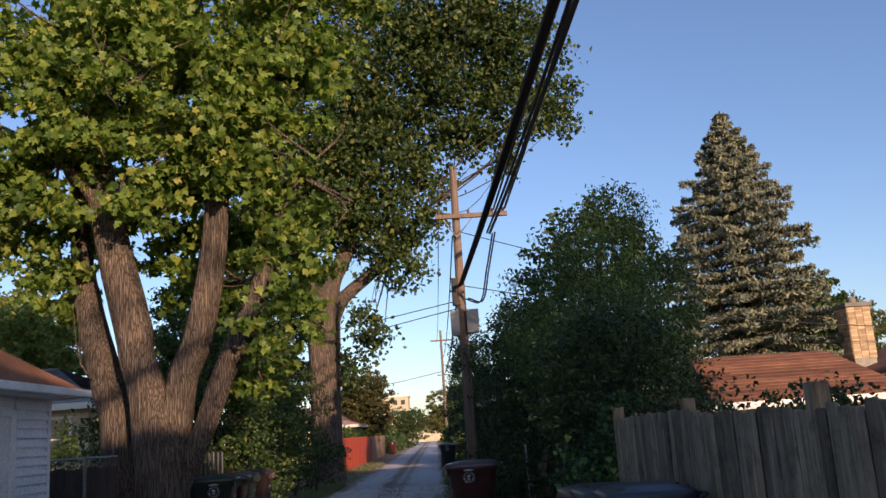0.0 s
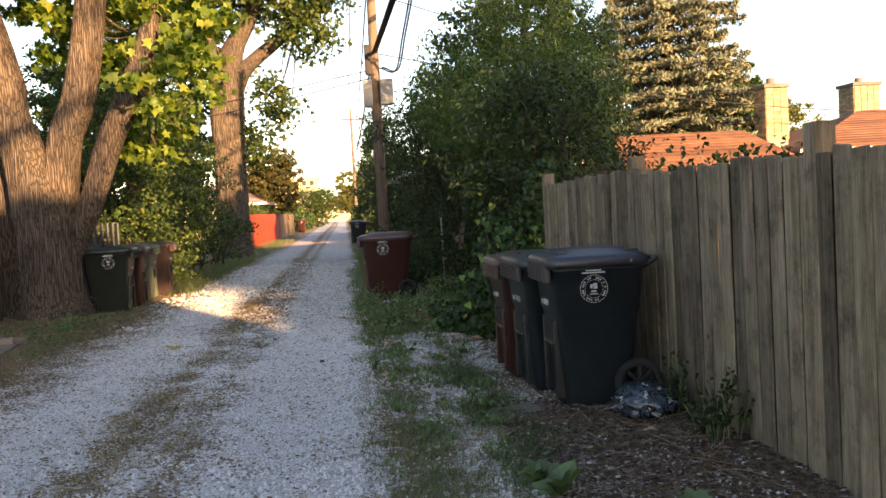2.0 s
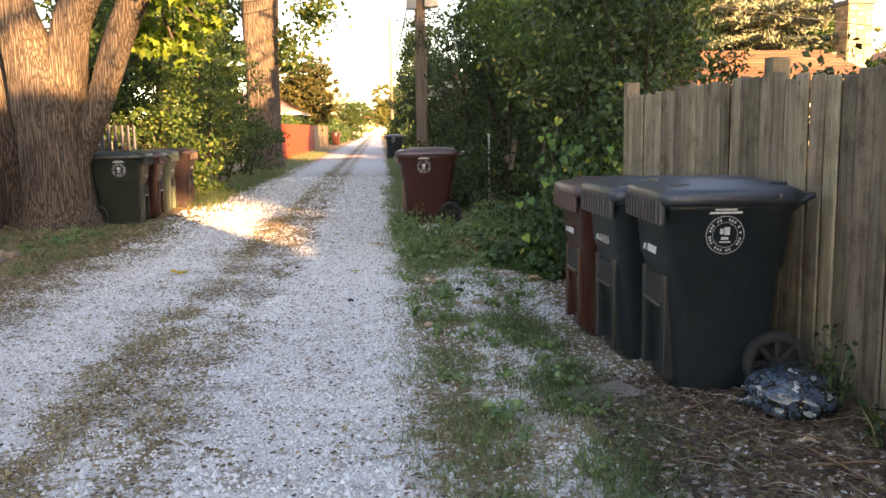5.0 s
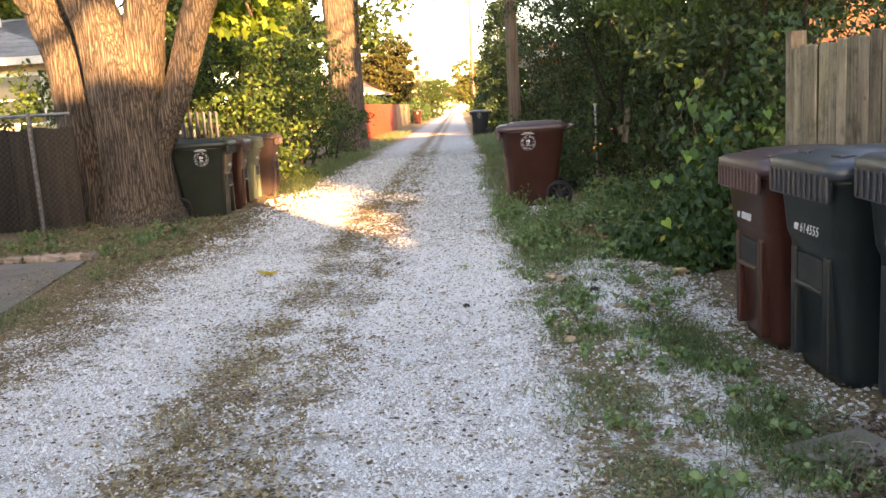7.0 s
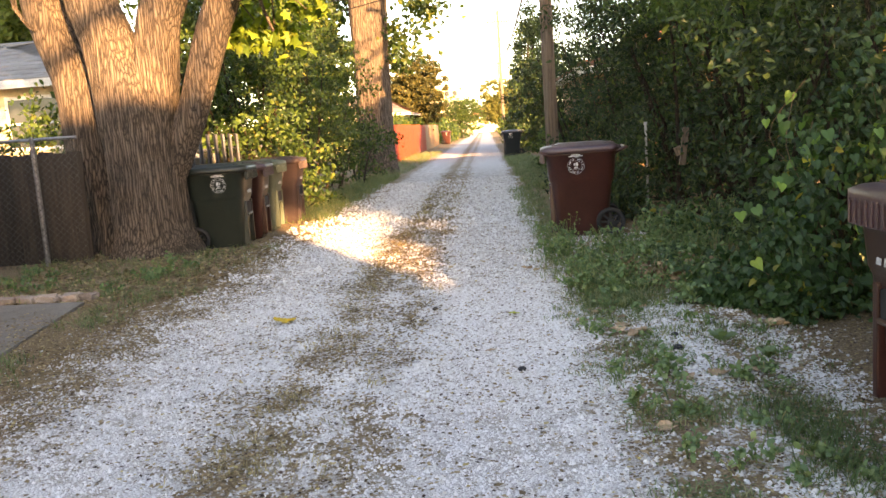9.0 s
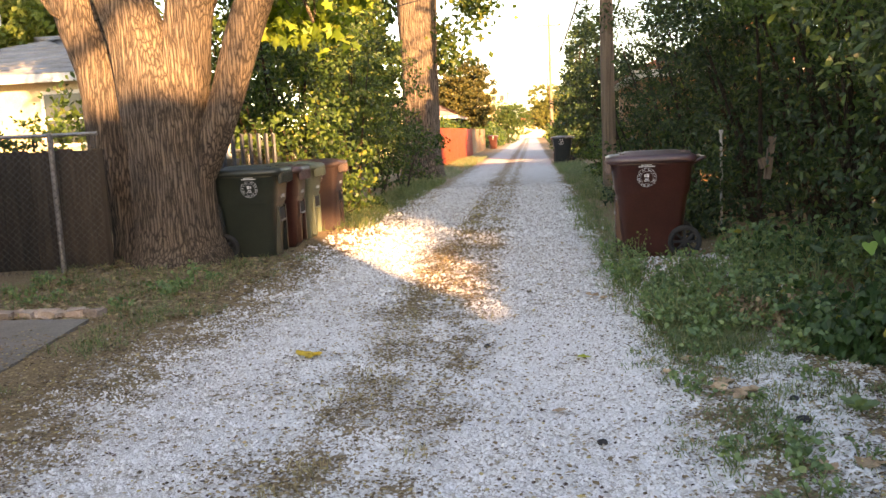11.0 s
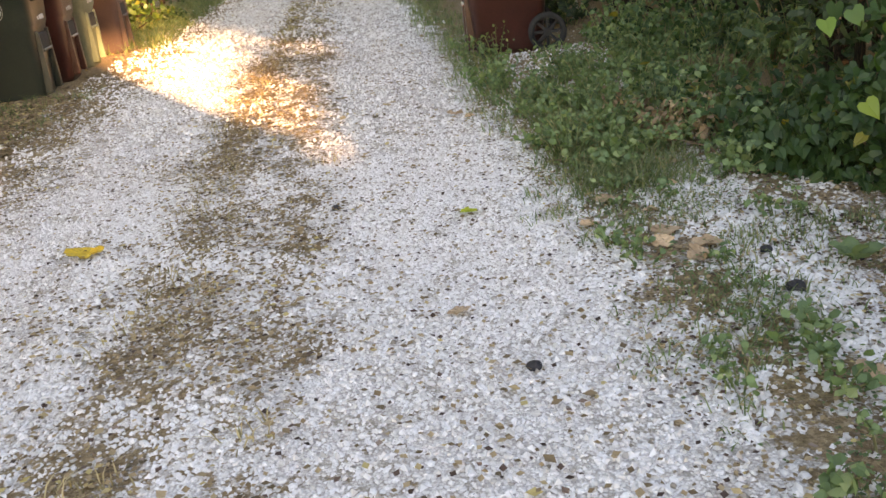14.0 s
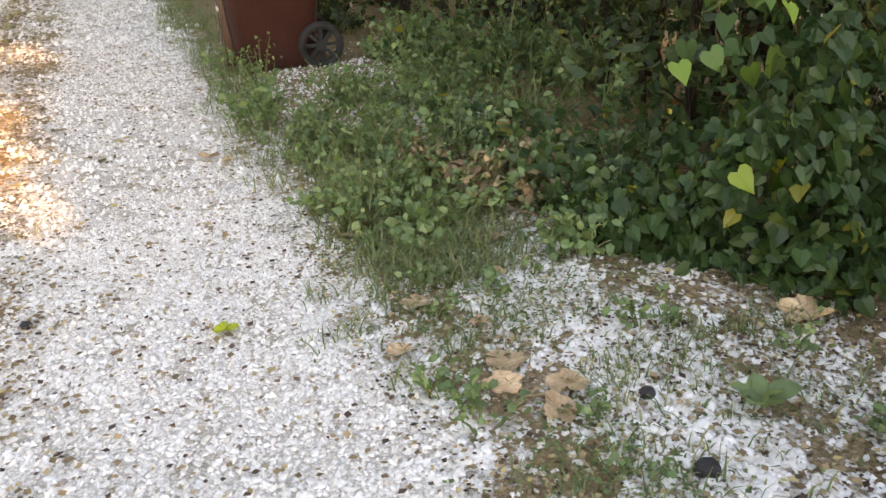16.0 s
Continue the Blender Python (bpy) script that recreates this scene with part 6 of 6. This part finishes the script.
def low_plant(name, x, y, r, h, n, size, seed, mat, label, aspect=0.7):
    """A weed: thin stems carrying small leaves."""
    rng = np.random.default_rng(seed)
    z0 = float(ground_height(x, y))
    t = thing(name, pose(x, y, z0), label, "plant", "verge plants")
    stems, pts = [], []
    for k in range(max(4, n // 9)):
        a, q = rng.uniform(0, 6.28), r * rng.random() ** 0.5
        e = np.array([math.cos(a) * q, math.sin(a) * q, h * rng.uniform(0.4, 1.0)])
        stems.append(tube([(e[0] * 0.3, e[1] * 0.3, -0.01, 0.004), (e[0] * 0.6, e[1] * 0.6, e[2] * 0.6, 0.003), (*e, 0.0015)], 4, 2))
        for _ in range(9):
            u = rng.uniform(0.35, 1.05)
            pts.append(e * np.array([0.3 + 0.7 * u, 0.3 + 0.7 * u, u]) + rng.normal(0, size * 0.5, 3) * np.array([1, 1, 0.5]))
    tagged(link("stem_growth", raw_mesh("stem_growth", *join_arrays(stems), GRASS, True), t), kind="stuff")
    pts = np.array(pts)
    pts[:, 2] = np.abs(pts[:, 2]) + 0.01
    co, f = leaf_arrays(pts, size, rng, 0.1, 1.6, aspect, True)
    link("foliage", raw_mesh("foliage", co, f, mat), t)
    return t


rng = random.Random(17)
for k in range(70):
    y = rng.uniform(8.9, 12.6)
    x = 0.72 + rng.uniform(0, 1.2)
    if 0.95 < x < 1.75 and 11.2 < y < 13.1:
        continue
    low_plant("weed", x, y, rng.uniform(0.14, 0.28), rng.uniform(0.12, 0.34), rng.randrange(60, 130), rng.uniform(0.02, 0.042), 200 + k, rng.choice((WEED, WEED, WEED, CLOVER)), "green verge weed with small leaves")
for k in range(60):
    y = rng.uniform(3.6, 9.0)
    x = rng.choice((rng.uniform(0.6, 0.95), rng.uniform(1.25, 1.9)))
    if y < 6:
        x = rng.uniform(0.75, 1.5)
    if y < 7.1 and x > 1.45:
        x -= 0.6
    low_plant("weed", x, y, rng.uniform(0.06, 0.13), rng.uniform(0.04, 0.11), rng.randrange(24, 50), rng.uniform(0.02, 0.04), 260 + k, WEED, "small green weed among white stones")
for k in range(34):
    low_plant("weed", rng.uniform(1.75, 2.7), rng.uniform(9.7, 12.8), rng.uniform(0.2, 0.34), rng.uniform(0.15, 0.5), 110, rng.uniform(0.035, 0.06), 500 + k, rng.choice((WEED, WEED, VINE_REST)), "leafy green weed under the thicket edge")
for k in range(46):
    low_plant("weed", rng.uniform(0.68, 1.75), rng.uniform(8.7, 11.2), rng.uniform(0.1, 0.2), rng.uniform(0.08, 0.26), rng.randrange(50, 90), rng.uniform(0.028, 0.05), 600 + k, WEED, "pale green verge weed with soft leaves")
for k in range(15):
    low_plant("dead_weed", 1.35 + rng.uniform(-0.2, 0.3), 9.2 + rng.uniform(-0.25, 0.3), 0.14, rng.uniform(0.1, 0.22), 60, 0.04, 370 + k, LITTER, "withered brown weed at the thicket foot")
for x, y in ((1.42, 8.62), (1.55, 8.5), (1.36, 8.5)):
    low_plant("weed", x, y, 0.13, 0.16, 90, 0.04, int(x * 100 + y * 10), WEED, "bright green leafy weed at the thicket foot")
for k in range(44):
    y = rng.uniform(13.0, 20.5)
    low_plant("weed", rng.uniform(1.2, 2.0), y, 0.3, rng.uniform(0.2, 0.5), 110, 0.06, 300 + k, SHRUB, "tall green weed at the alley edge")
for k in range(14):
    low_plant("weed", rng.uniform(-5.0, -3.0), rng.uniform(10.2, 12.0), 0.13, rng.uniform(0.06, 0.2), 50, 0.04, 330 + k, WEED, "green weed near the maple trunk")
for k in range(9):
    low_plant("weed", rng.uniform(2.32, 2.48), rng.uniform(3.3, 4.6), 0.12, rng.uniform(0.15, 0.42), 55, 0.04, 350 + k, SHRUB, "thin weed against the board fence")


def broad_leaf_plant(x, y, r, n, seed):
    rng = np.random.default_rng(seed)
    t = thing("burdock_plant", pose(x, y, float(ground_height(x, y))), "low plant with broad grey-green leaves", "plant", "verge plants")
    for k in range(n):
        a = 360 * k / n * 1.62 + rng.uniform(-15, 15)
        s = r * rng.uniform(0.55, 1.0)
        co, fa = [], []
        rows = 6
        for i in range(rows):
            u = i / (rows - 1)
            w = 0.34 * math.sin(math.pi * min(1, u * 0.93 + 0.07)) ** 0.8
            rise = 0.75 * u - 0.42 * u * u
            for q in (-1, 0, 1):
                co.append((s * (0.15 + u), s * w * q, s * (rise + 0.1 * abs(q) * w * 2) + 0.02 + 0.015 * rng.random()))
        for i in range(rows - 1):
            for q in range(2):
                b = i * 3 + q
                fa.append((b, b + 3, b + 4, b + 1))
        ob = link("leaf", raw_mesh("leaf", co, fa, BROAD, True), t)
        ob.matrix_basis = pose(0, 0, 0.01 * (k % 3), rng.uniform(-15, 15), rng.uniform(-42, 4), a)
    return t


BROAD = leaf_mat("broad_leaf", ((0.0, (0.09, 0.15, 0.075)), (1.0, (0.17, 0.25, 0.12))), 0.25, 0.6, True)
broad_leaf_plant(1.36, 3.0, 0.15, 17, 1)
broad_leaf_plant(1.3, 3.22, 0.12, 13, 2)
broad_leaf_plant(1.8, 2.58, 0.12, 12, 3)
broad_leaf_plant(1.32, 7.55, 0.11, 8, 4)
broad_leaf_plant(1.5, 7.3, 0.09, 7, 5)


def heart_leaf_mesh(seed, mat):
    rng = np.random.default_rng(seed)
    half = [(0.0, -0.05), (0.22, -0.22), (0.44, -0.12), (0.5, 0.12), (0.38, 0.42), (0.18, 0.72), (0.0, 1.0)]
    co, fa = [], []
    for s in (1, -1):
        b = len(co)
        for x, y in half:
            co.append((s * x, y, 0.14 * abs(x) - 0.12 * y * y + rng.normal(0, 0.015)))
        co.append((0.0, 0.35, 0.0))
        c = b + 7
        for k in range(6):
            fa.append((c, b + k, b + k + 1) if s > 0 else (c, b + k + 1, b + k))
    return raw_mesh("leaf", co, fa, mat, True)


def heart_vine():
    """Heart-leaved creeper hanging over the face of the thicket."""
    rng = np.random.default_rng(6)
    t = thing("heart_leaved_vine", pose(2.0, 9.0, 0), "creeper with green heart-shaped leaves over the thicket", "vine")
    kinds = [heart_leaf_mesh(k, VINE) for k in range(4)]
    n = 300
    spots = []
    for k in range(12):
        a = rng.uniform(0.0, 1.2)
        pts = []
        z = rng.uniform(0.7, 1.5)
        y0 = 8.55 + 0.25 * max(0, 0.2 - a)
        m = 5
        for i in range(m):
            pts.append((a + rng.normal(0, 0.06), y0 - 9.0 + rng.normal(0, 0.05) - 0.42 * (i / m) ** 2, z * (1 - i / (m - 1)) + 0.03, 0.0022))
        link("vine_stem", raw_mesh("vine_stem", *tube(pts, 5, 4), TWIG, True), t)
        q = smooth_path(pts, 12)
        for i in rng.integers(0, len(q), n // 12):
            spots.append(q[i][:3] + rng.normal(0, 1, 3) * np.array([0.13, 0.09, 0.06]))
    for p in spots:
        ob = link("leaf", kinds[rng.integers(4)], t)
        ob.matrix_basis = pose(p[0], p[1] - 0.06, max(p[2], 0.07), -62 + rng.normal(0, 20), rng.normal(0, 24), 170 + rng.normal(0, 30)) @ Matrix.Scale(rng.uniform(0.05, 0.086), 4)
    return t


grass("grass", 11000, 0.66, 1.35, 8.5, 10.3, 0.03, 0.09, 97, lambda x, y: np.clip(np.exp(-((x - 0.95) / 0.25) ** 2) * (x > 0.62 + 0.08 * (y - 8)), 0, 1), "feathery green weeds and grass by the bin")
heart_vine()
rest_rng = np.random.default_rng(77)
base_leaf = np.array([(0, 0, 0), (0.3, -0.15, 0.06), (0.5, 0.2, 0.1), (0.25, 0.7, 0.0), (0, 1, -0.15), (-0.25, 0.7, 0.0), (-0.5, 0.2, 0.1), (-0.3, -0.15, 0.06)])
n = 4000
sx = rest_rng.uniform(1.42, 3.0, n)
front = np.maximum(8.5 - 1.6 * (sx - 1.42), 7.85) + 0.12 * wave_noise(sx, sx * 0 + 2, 5, 6)
sz = rest_rng.random(n) ** 1.4 * np.clip(0.2 + 1.6 * np.clip(sx - 1.6, 0, 1), 0.2, 1.8) + 0.03
sy = front + 0.04 + 0.4 * np.clip(sz, 0, 1.2) + np.abs(rest_rng.normal(0, 0.2, n))
flat = rest_rng.random(n) < 0.3
sy = np.where(flat, sy + rest_rng.uniform(-0.3, 1.6, n), sy)
sz = np.where(flat, rest_rng.uniform(0.04, 0.22, n), sz)
sc = rest_rng.uniform(0.035, 0.068, n)
co = []
for k in range(n):
    m = Matrix.Translation((sx[k], sy[k], sz[k])) @ Euler((rest_rng.normal(0.9 if not flat[k] else 0.35, 0.5), rest_rng.normal(0, 0.55), rest_rng.normal(0, 1.1))).to_matrix().to_4x4() @ Matrix.Scale(sc[k], 4) @ pose(0, 0, 0, 0, 0, 180)
    a = np.array(m)
    co.append(base_leaf @ a[:3, :3].T + a[:3, 3])
fk = np.arange(n)[:, None, None] * 8 + np.array([(0, 1, 2), (0, 2, 3), (0, 3, 4), (0, 4, 5), (0, 5, 6), (0, 6, 7)])[None]
tagged(link("creeper", raw_mesh("creeper", np.vstack(co), fk.reshape(-1, 3), VINE_REST)), "mass of green creeper leaves at the thicket foot", "creeper", kind="stuff")

# fallen plane leaves, a yellow leaf, dark stones


def fallen_leaf(x, y, s, turn, mat, label, seed):
    rng = np.random.default_rng(seed)
    bm = bmesh.new()
    c = bm.verts.new((0, 0, 0.004))
    inner, ring = [], []
    lobe = rng.uniform(0.2, 2.0, 5)
    k1, k2 = rng.uniform(0.0, 0.14), rng.uniform(0, 3.1)
    for k in range(25):
        a = 2 * math.pi * k / 25
        r = s * (0.38 + 0.1 * lobe[int(k / 5)] * abs(math.sin(2.5 * a))) * rng.uniform(0.9, 1.1)
        if k == 0:
            r *= 0.4
        curl = k1 * s * math.cos(a - k2) ** 2
        inner.append(bm.verts.new((0.5 * r * math.cos(a), 0.45 * r * math.sin(a), 0.3 * curl + 0.006)))
        ring.append(bm.verts.new((r * math.cos(a), 0.88 * r * math.sin(a), 1.5 * curl + s * rng.uniform(0.0, 0.07) + 0.004)))
    for k in range(25):
        q = (k + 1) % 25
        bm.faces.new((c, inner[k], inner[q]))
        bm.faces.new((inner[k], ring[k], ring[q], inner[q]))
    ob = part("fallen_leaf", bm, mat, None, label, False)
    ob.matrix_world = pose(x, y, float(ground_height(x, y)) + 0.012, rng.uniform(-10, 10), rng.uniform(-10, 10), turn)
    return tagged(ob, label, "leaf", "fallen leaves")


for k, (x, y, s) in enumerate(((0.77, 8.99, 0.17), (0.72, 9.4, 0.13), (0.66, 9.3, 0.1), (0.85, 7.97, 0.15), (0.8, 7.88, 0.13), (0.94, 7.8, 0.15), (0.88, 7.71, 0.13), (0.76, 8.4, 0.12), (0.62, 8.15, 0.11), (1.05, 8.5, 0.11), (0.88, 8.2, 0.09), (1.15, 8.75, 0.13),
                               (0.38, 10.3, 0.13), (0.45, 10.2, 0.1), (1.74, 7.86, 0.2), (1.05, 9.4, 0.1), (0.75, 6.2, 0.12), (1.2, 5.9, 0.1), (0.9, 10.6, 0.1), (1.5, 3.5, 0.12), (2.1, 3.9, 0.12), (1.35, 7.1, 0.13), (1.15, 6.95, 0.14), (0.05, 7.6, 0.09), (0.98, 6.9, 0.12))):
    fallen_leaf(x, y, 0.85 * s, 47 * k, DRY_LEAF, "curled dry brown plane leaf on the gravel", 400 + k)
fallen_leaf(-1.40, 8.65, 0.16, 20, YELLOW_LEAF, "curled yellow leaf lying on the wheel track", 450)
fallen_leaf(2.53, 4.01, 0.15, 70, YELLOW_LEAF, "yellow-green curled leaf below the board fence", 452)
fallen_leaf(2.06, 4.43, 0.13, 10, DRY_LEAF, "pale dry leaf beside the plastic bag", 453)
fallen_leaf(0.2, 8.5, 0.09, 60, leaf_mat("lime_leaf", ((0.0, (0.35, 0.4, 0.04)), (1.0, (0.4, 0.42, 0.05))), 0.2), "small lime-yellow leaf on the gravel", 451)
DARK_STONE = rough_mat("dark_stone", (0.015, 0.015, 0.017), (0.035, 0.035, 0.04), 20, 90, 0.8, 0.3)
for x, y, s in ((1.05, 7.4, 0.03), (1.1, 7.7, 0.022), (0.2, 7.2, 0.022), (-0.35, 8.8, 0.02), (1.3, 7.0, 0.025)):
    bm = bmesh.new()
    bmesh.ops.create_icosphere(bm, subdivisions=2, radius=s)
    for v in bm.verts:
        v.co *= 1 + 0.25 * noise.noise(v.co * 40 + Vector((x, y, 0)))
        v.co.z *= 0.65
    ob = part("dark_stone", bm, DARK_STONE)
    ob.matrix_world = pose(x, y, float(ground_height(x, y)) + s * 0.55)
    tagged(ob, "dark rounded stone among white gravel", "stone", "dark stones")

# fine dry twigs below the fence
trng = np.random.default_rng(61)
twigs = []
for k in range(280):
    x, y, l, a = trng.uniform(1.5, 2.5), trng.uniform(1.8, 4.6), trng.uniform(0.06, 0.24), trng.uniform(0, 6.28)
    z = float(ground_height(x, y)) + 0.03
    bend = trng.normal(0, 0.18) * l
    d = np.array([math.cos(a), math.sin(a)]) * l
    twigs.append(tube([(x, y, z - 0.01, 0.002), (x + 0.5 * d[0] - bend * math.sin(a), y + 0.5 * d[1] + bend * math.cos(a), z + trng.uniform(0, 0.025), 0.0018), (x + d[0], y + d[1], z, 0.0012)], 4, 2))
tagged(link("twig_litter", raw_mesh("twig_litter", *join_arrays(twigs), DRY_TWIG, True)), "fine dry brown twigs and stalks on the mulch", "twigs", kind="stuff")

# sticks below the fence and at the thicket foot
rng = random.Random(33)
for k in range(34):
    if k < 20:
        x, y, l = rng.uniform(1.6, 2.45), rng.uniform(2.3, 4.4), rng.uniform(0.2, 0.6)
    else:
        x, y, l = rng.uniform(1.0, 1.9), rng.uniform(8.6, 10.0), rng.uniform(0.2, 0.5)
    a = rng.uniform(0, 6.28)
    z = 0.035 + rng.uniform(0, 0.05)
    c, f = tube([(-l / 2, 0, 0, 0.004), (0, rng.uniform(-0.05, 0.05), rng.uniform(0, 0.03), 0.0045), (l / 2, 0, rng.uniform(-0.02, 0.05), 0.002)], 5, 3)
    ob = link("dry_stick", raw_mesh("dry_stick", c, f, TWIG, True))
    ob.matrix_world = pose(x, y, float(ground_height(x, y)) + z - 0.03, 0, 0, math.degrees(a))
    tagged(ob, "thin dry brown stick on the ground", "stick", "dry sticks")

# printed plastic bag below the fence
bm = bmesh.new()
bmesh.ops.create_icosphere(bm, subdivisions=4, radius=0.2)
for v in bm.verts:
    d = abs(noise.noise(v.co * 11)) * 0.07 + noise.noise(v.co * 26) * 0.03 - 0.02
    v.co += v.co.normalized() * d
    v.co.z = max(v.co.z * 0.62, -0.075)
ob = part("plastic_bag", bm, BAG, None, "", True)
ob.matrix_world = pose(2.24, 4.32, 0.1, 0, 0, 20)
tagged(ob, "crumpled shiny dark plastic bag with blue print", "bag")
# flat stone by the bins
bm = boxed(-0.17, 0.17, -0.12, 0.12, 0, 0.05, 0.015)
for v in bm.verts:
    v.co += Vector((0.03 * noise.noise(v.co * 9), 0.03 * noise.noise(v.co * 9 + Vector((3, 0, 0))), 0))
ob = part("flat_stone", bm, CONCRETE)
ob.matrix_world = pose(1.5, 4.66, -0.012, 0, 0, 25)
tagged(ob, "flat grey paving stone beside the bins", "stone")

# white garden figure on a post behind the bins
bm = bmesh.new()
prof = ((0.09, 0), (0.09, 0.05), (0.05, 0.07), (0.07, 0.2), (0.085, 0.3), (0.06, 0.38), (0.035, 0.42), (0.05, 0.46), (0.05, 0.5), (0.02, 0.55))
rows = [[bm.verts.new((r * math.cos(2 * math.pi * k / 14), 0.75 * r * math.sin(2 * math.pi * k / 14), z)) for k in range(14)] for r, z in prof]
for a, b in zip(rows, rows[1:]):
    for k in range(14):
        bm.faces.new((a[k], a[(k + 1) % 14], b[(k + 1) % 14], b[k]))
bm.faces.new(rows[0][::-1])
bm.faces.new(rows[-1])
ob = part("garden_statue", bm, STATUE, None, "", True)
ob.matrix_world = pose(-4.12, 15.0, 1.1)
tagged(ob, "small white plaster garden statue on a plinth", "statue")
ob = part("plinth", boxed(-0.13, 0.13, -0.13, 0.13, 0, 1.1, 0.01), CONCRETE)
ob.matrix_world = pose(-4.12, 15.0, 0)
tagged(ob, "plain concrete plinth behind the bins", "plinth")

# wooden bracket hanging in the thicket
t = thing("wooden_bracket", pose(2.26, 12.6, 0.69), "split weathered wooden board hanging in the thicket", "board")
part("board", boxed(-0.035, 0.035, -0.012, 0.012, 0.0, 0.42, 0.005), POLE_WOOD, t).matrix_basis = pose(0, 0, 0, 0, 8, 12)
part("cross_piece", boxed(-0.035, 0.045, -0.03, -0.012, 0.12, 0.22, 0.005), POLE_WOOD, t).matrix_basis = pose(0, 0, 0, 0, -20, 12)
bm = bmesh.new()
cylinder(bm, pose(0, 0, 0.55), 0.016, 0.016, 1.20, 12)
t = thing("white_post", pose(2.16, 14.2, 0), "thin pale grey metal post standing in the thicket", "post")
part("shaft", bm, BOX_PAINT, t)
part("cap", boxed(-0.022, 0.022, -0.022, 0.022, 1.14, 1.18, 0.008), BOX_PAINT, t)
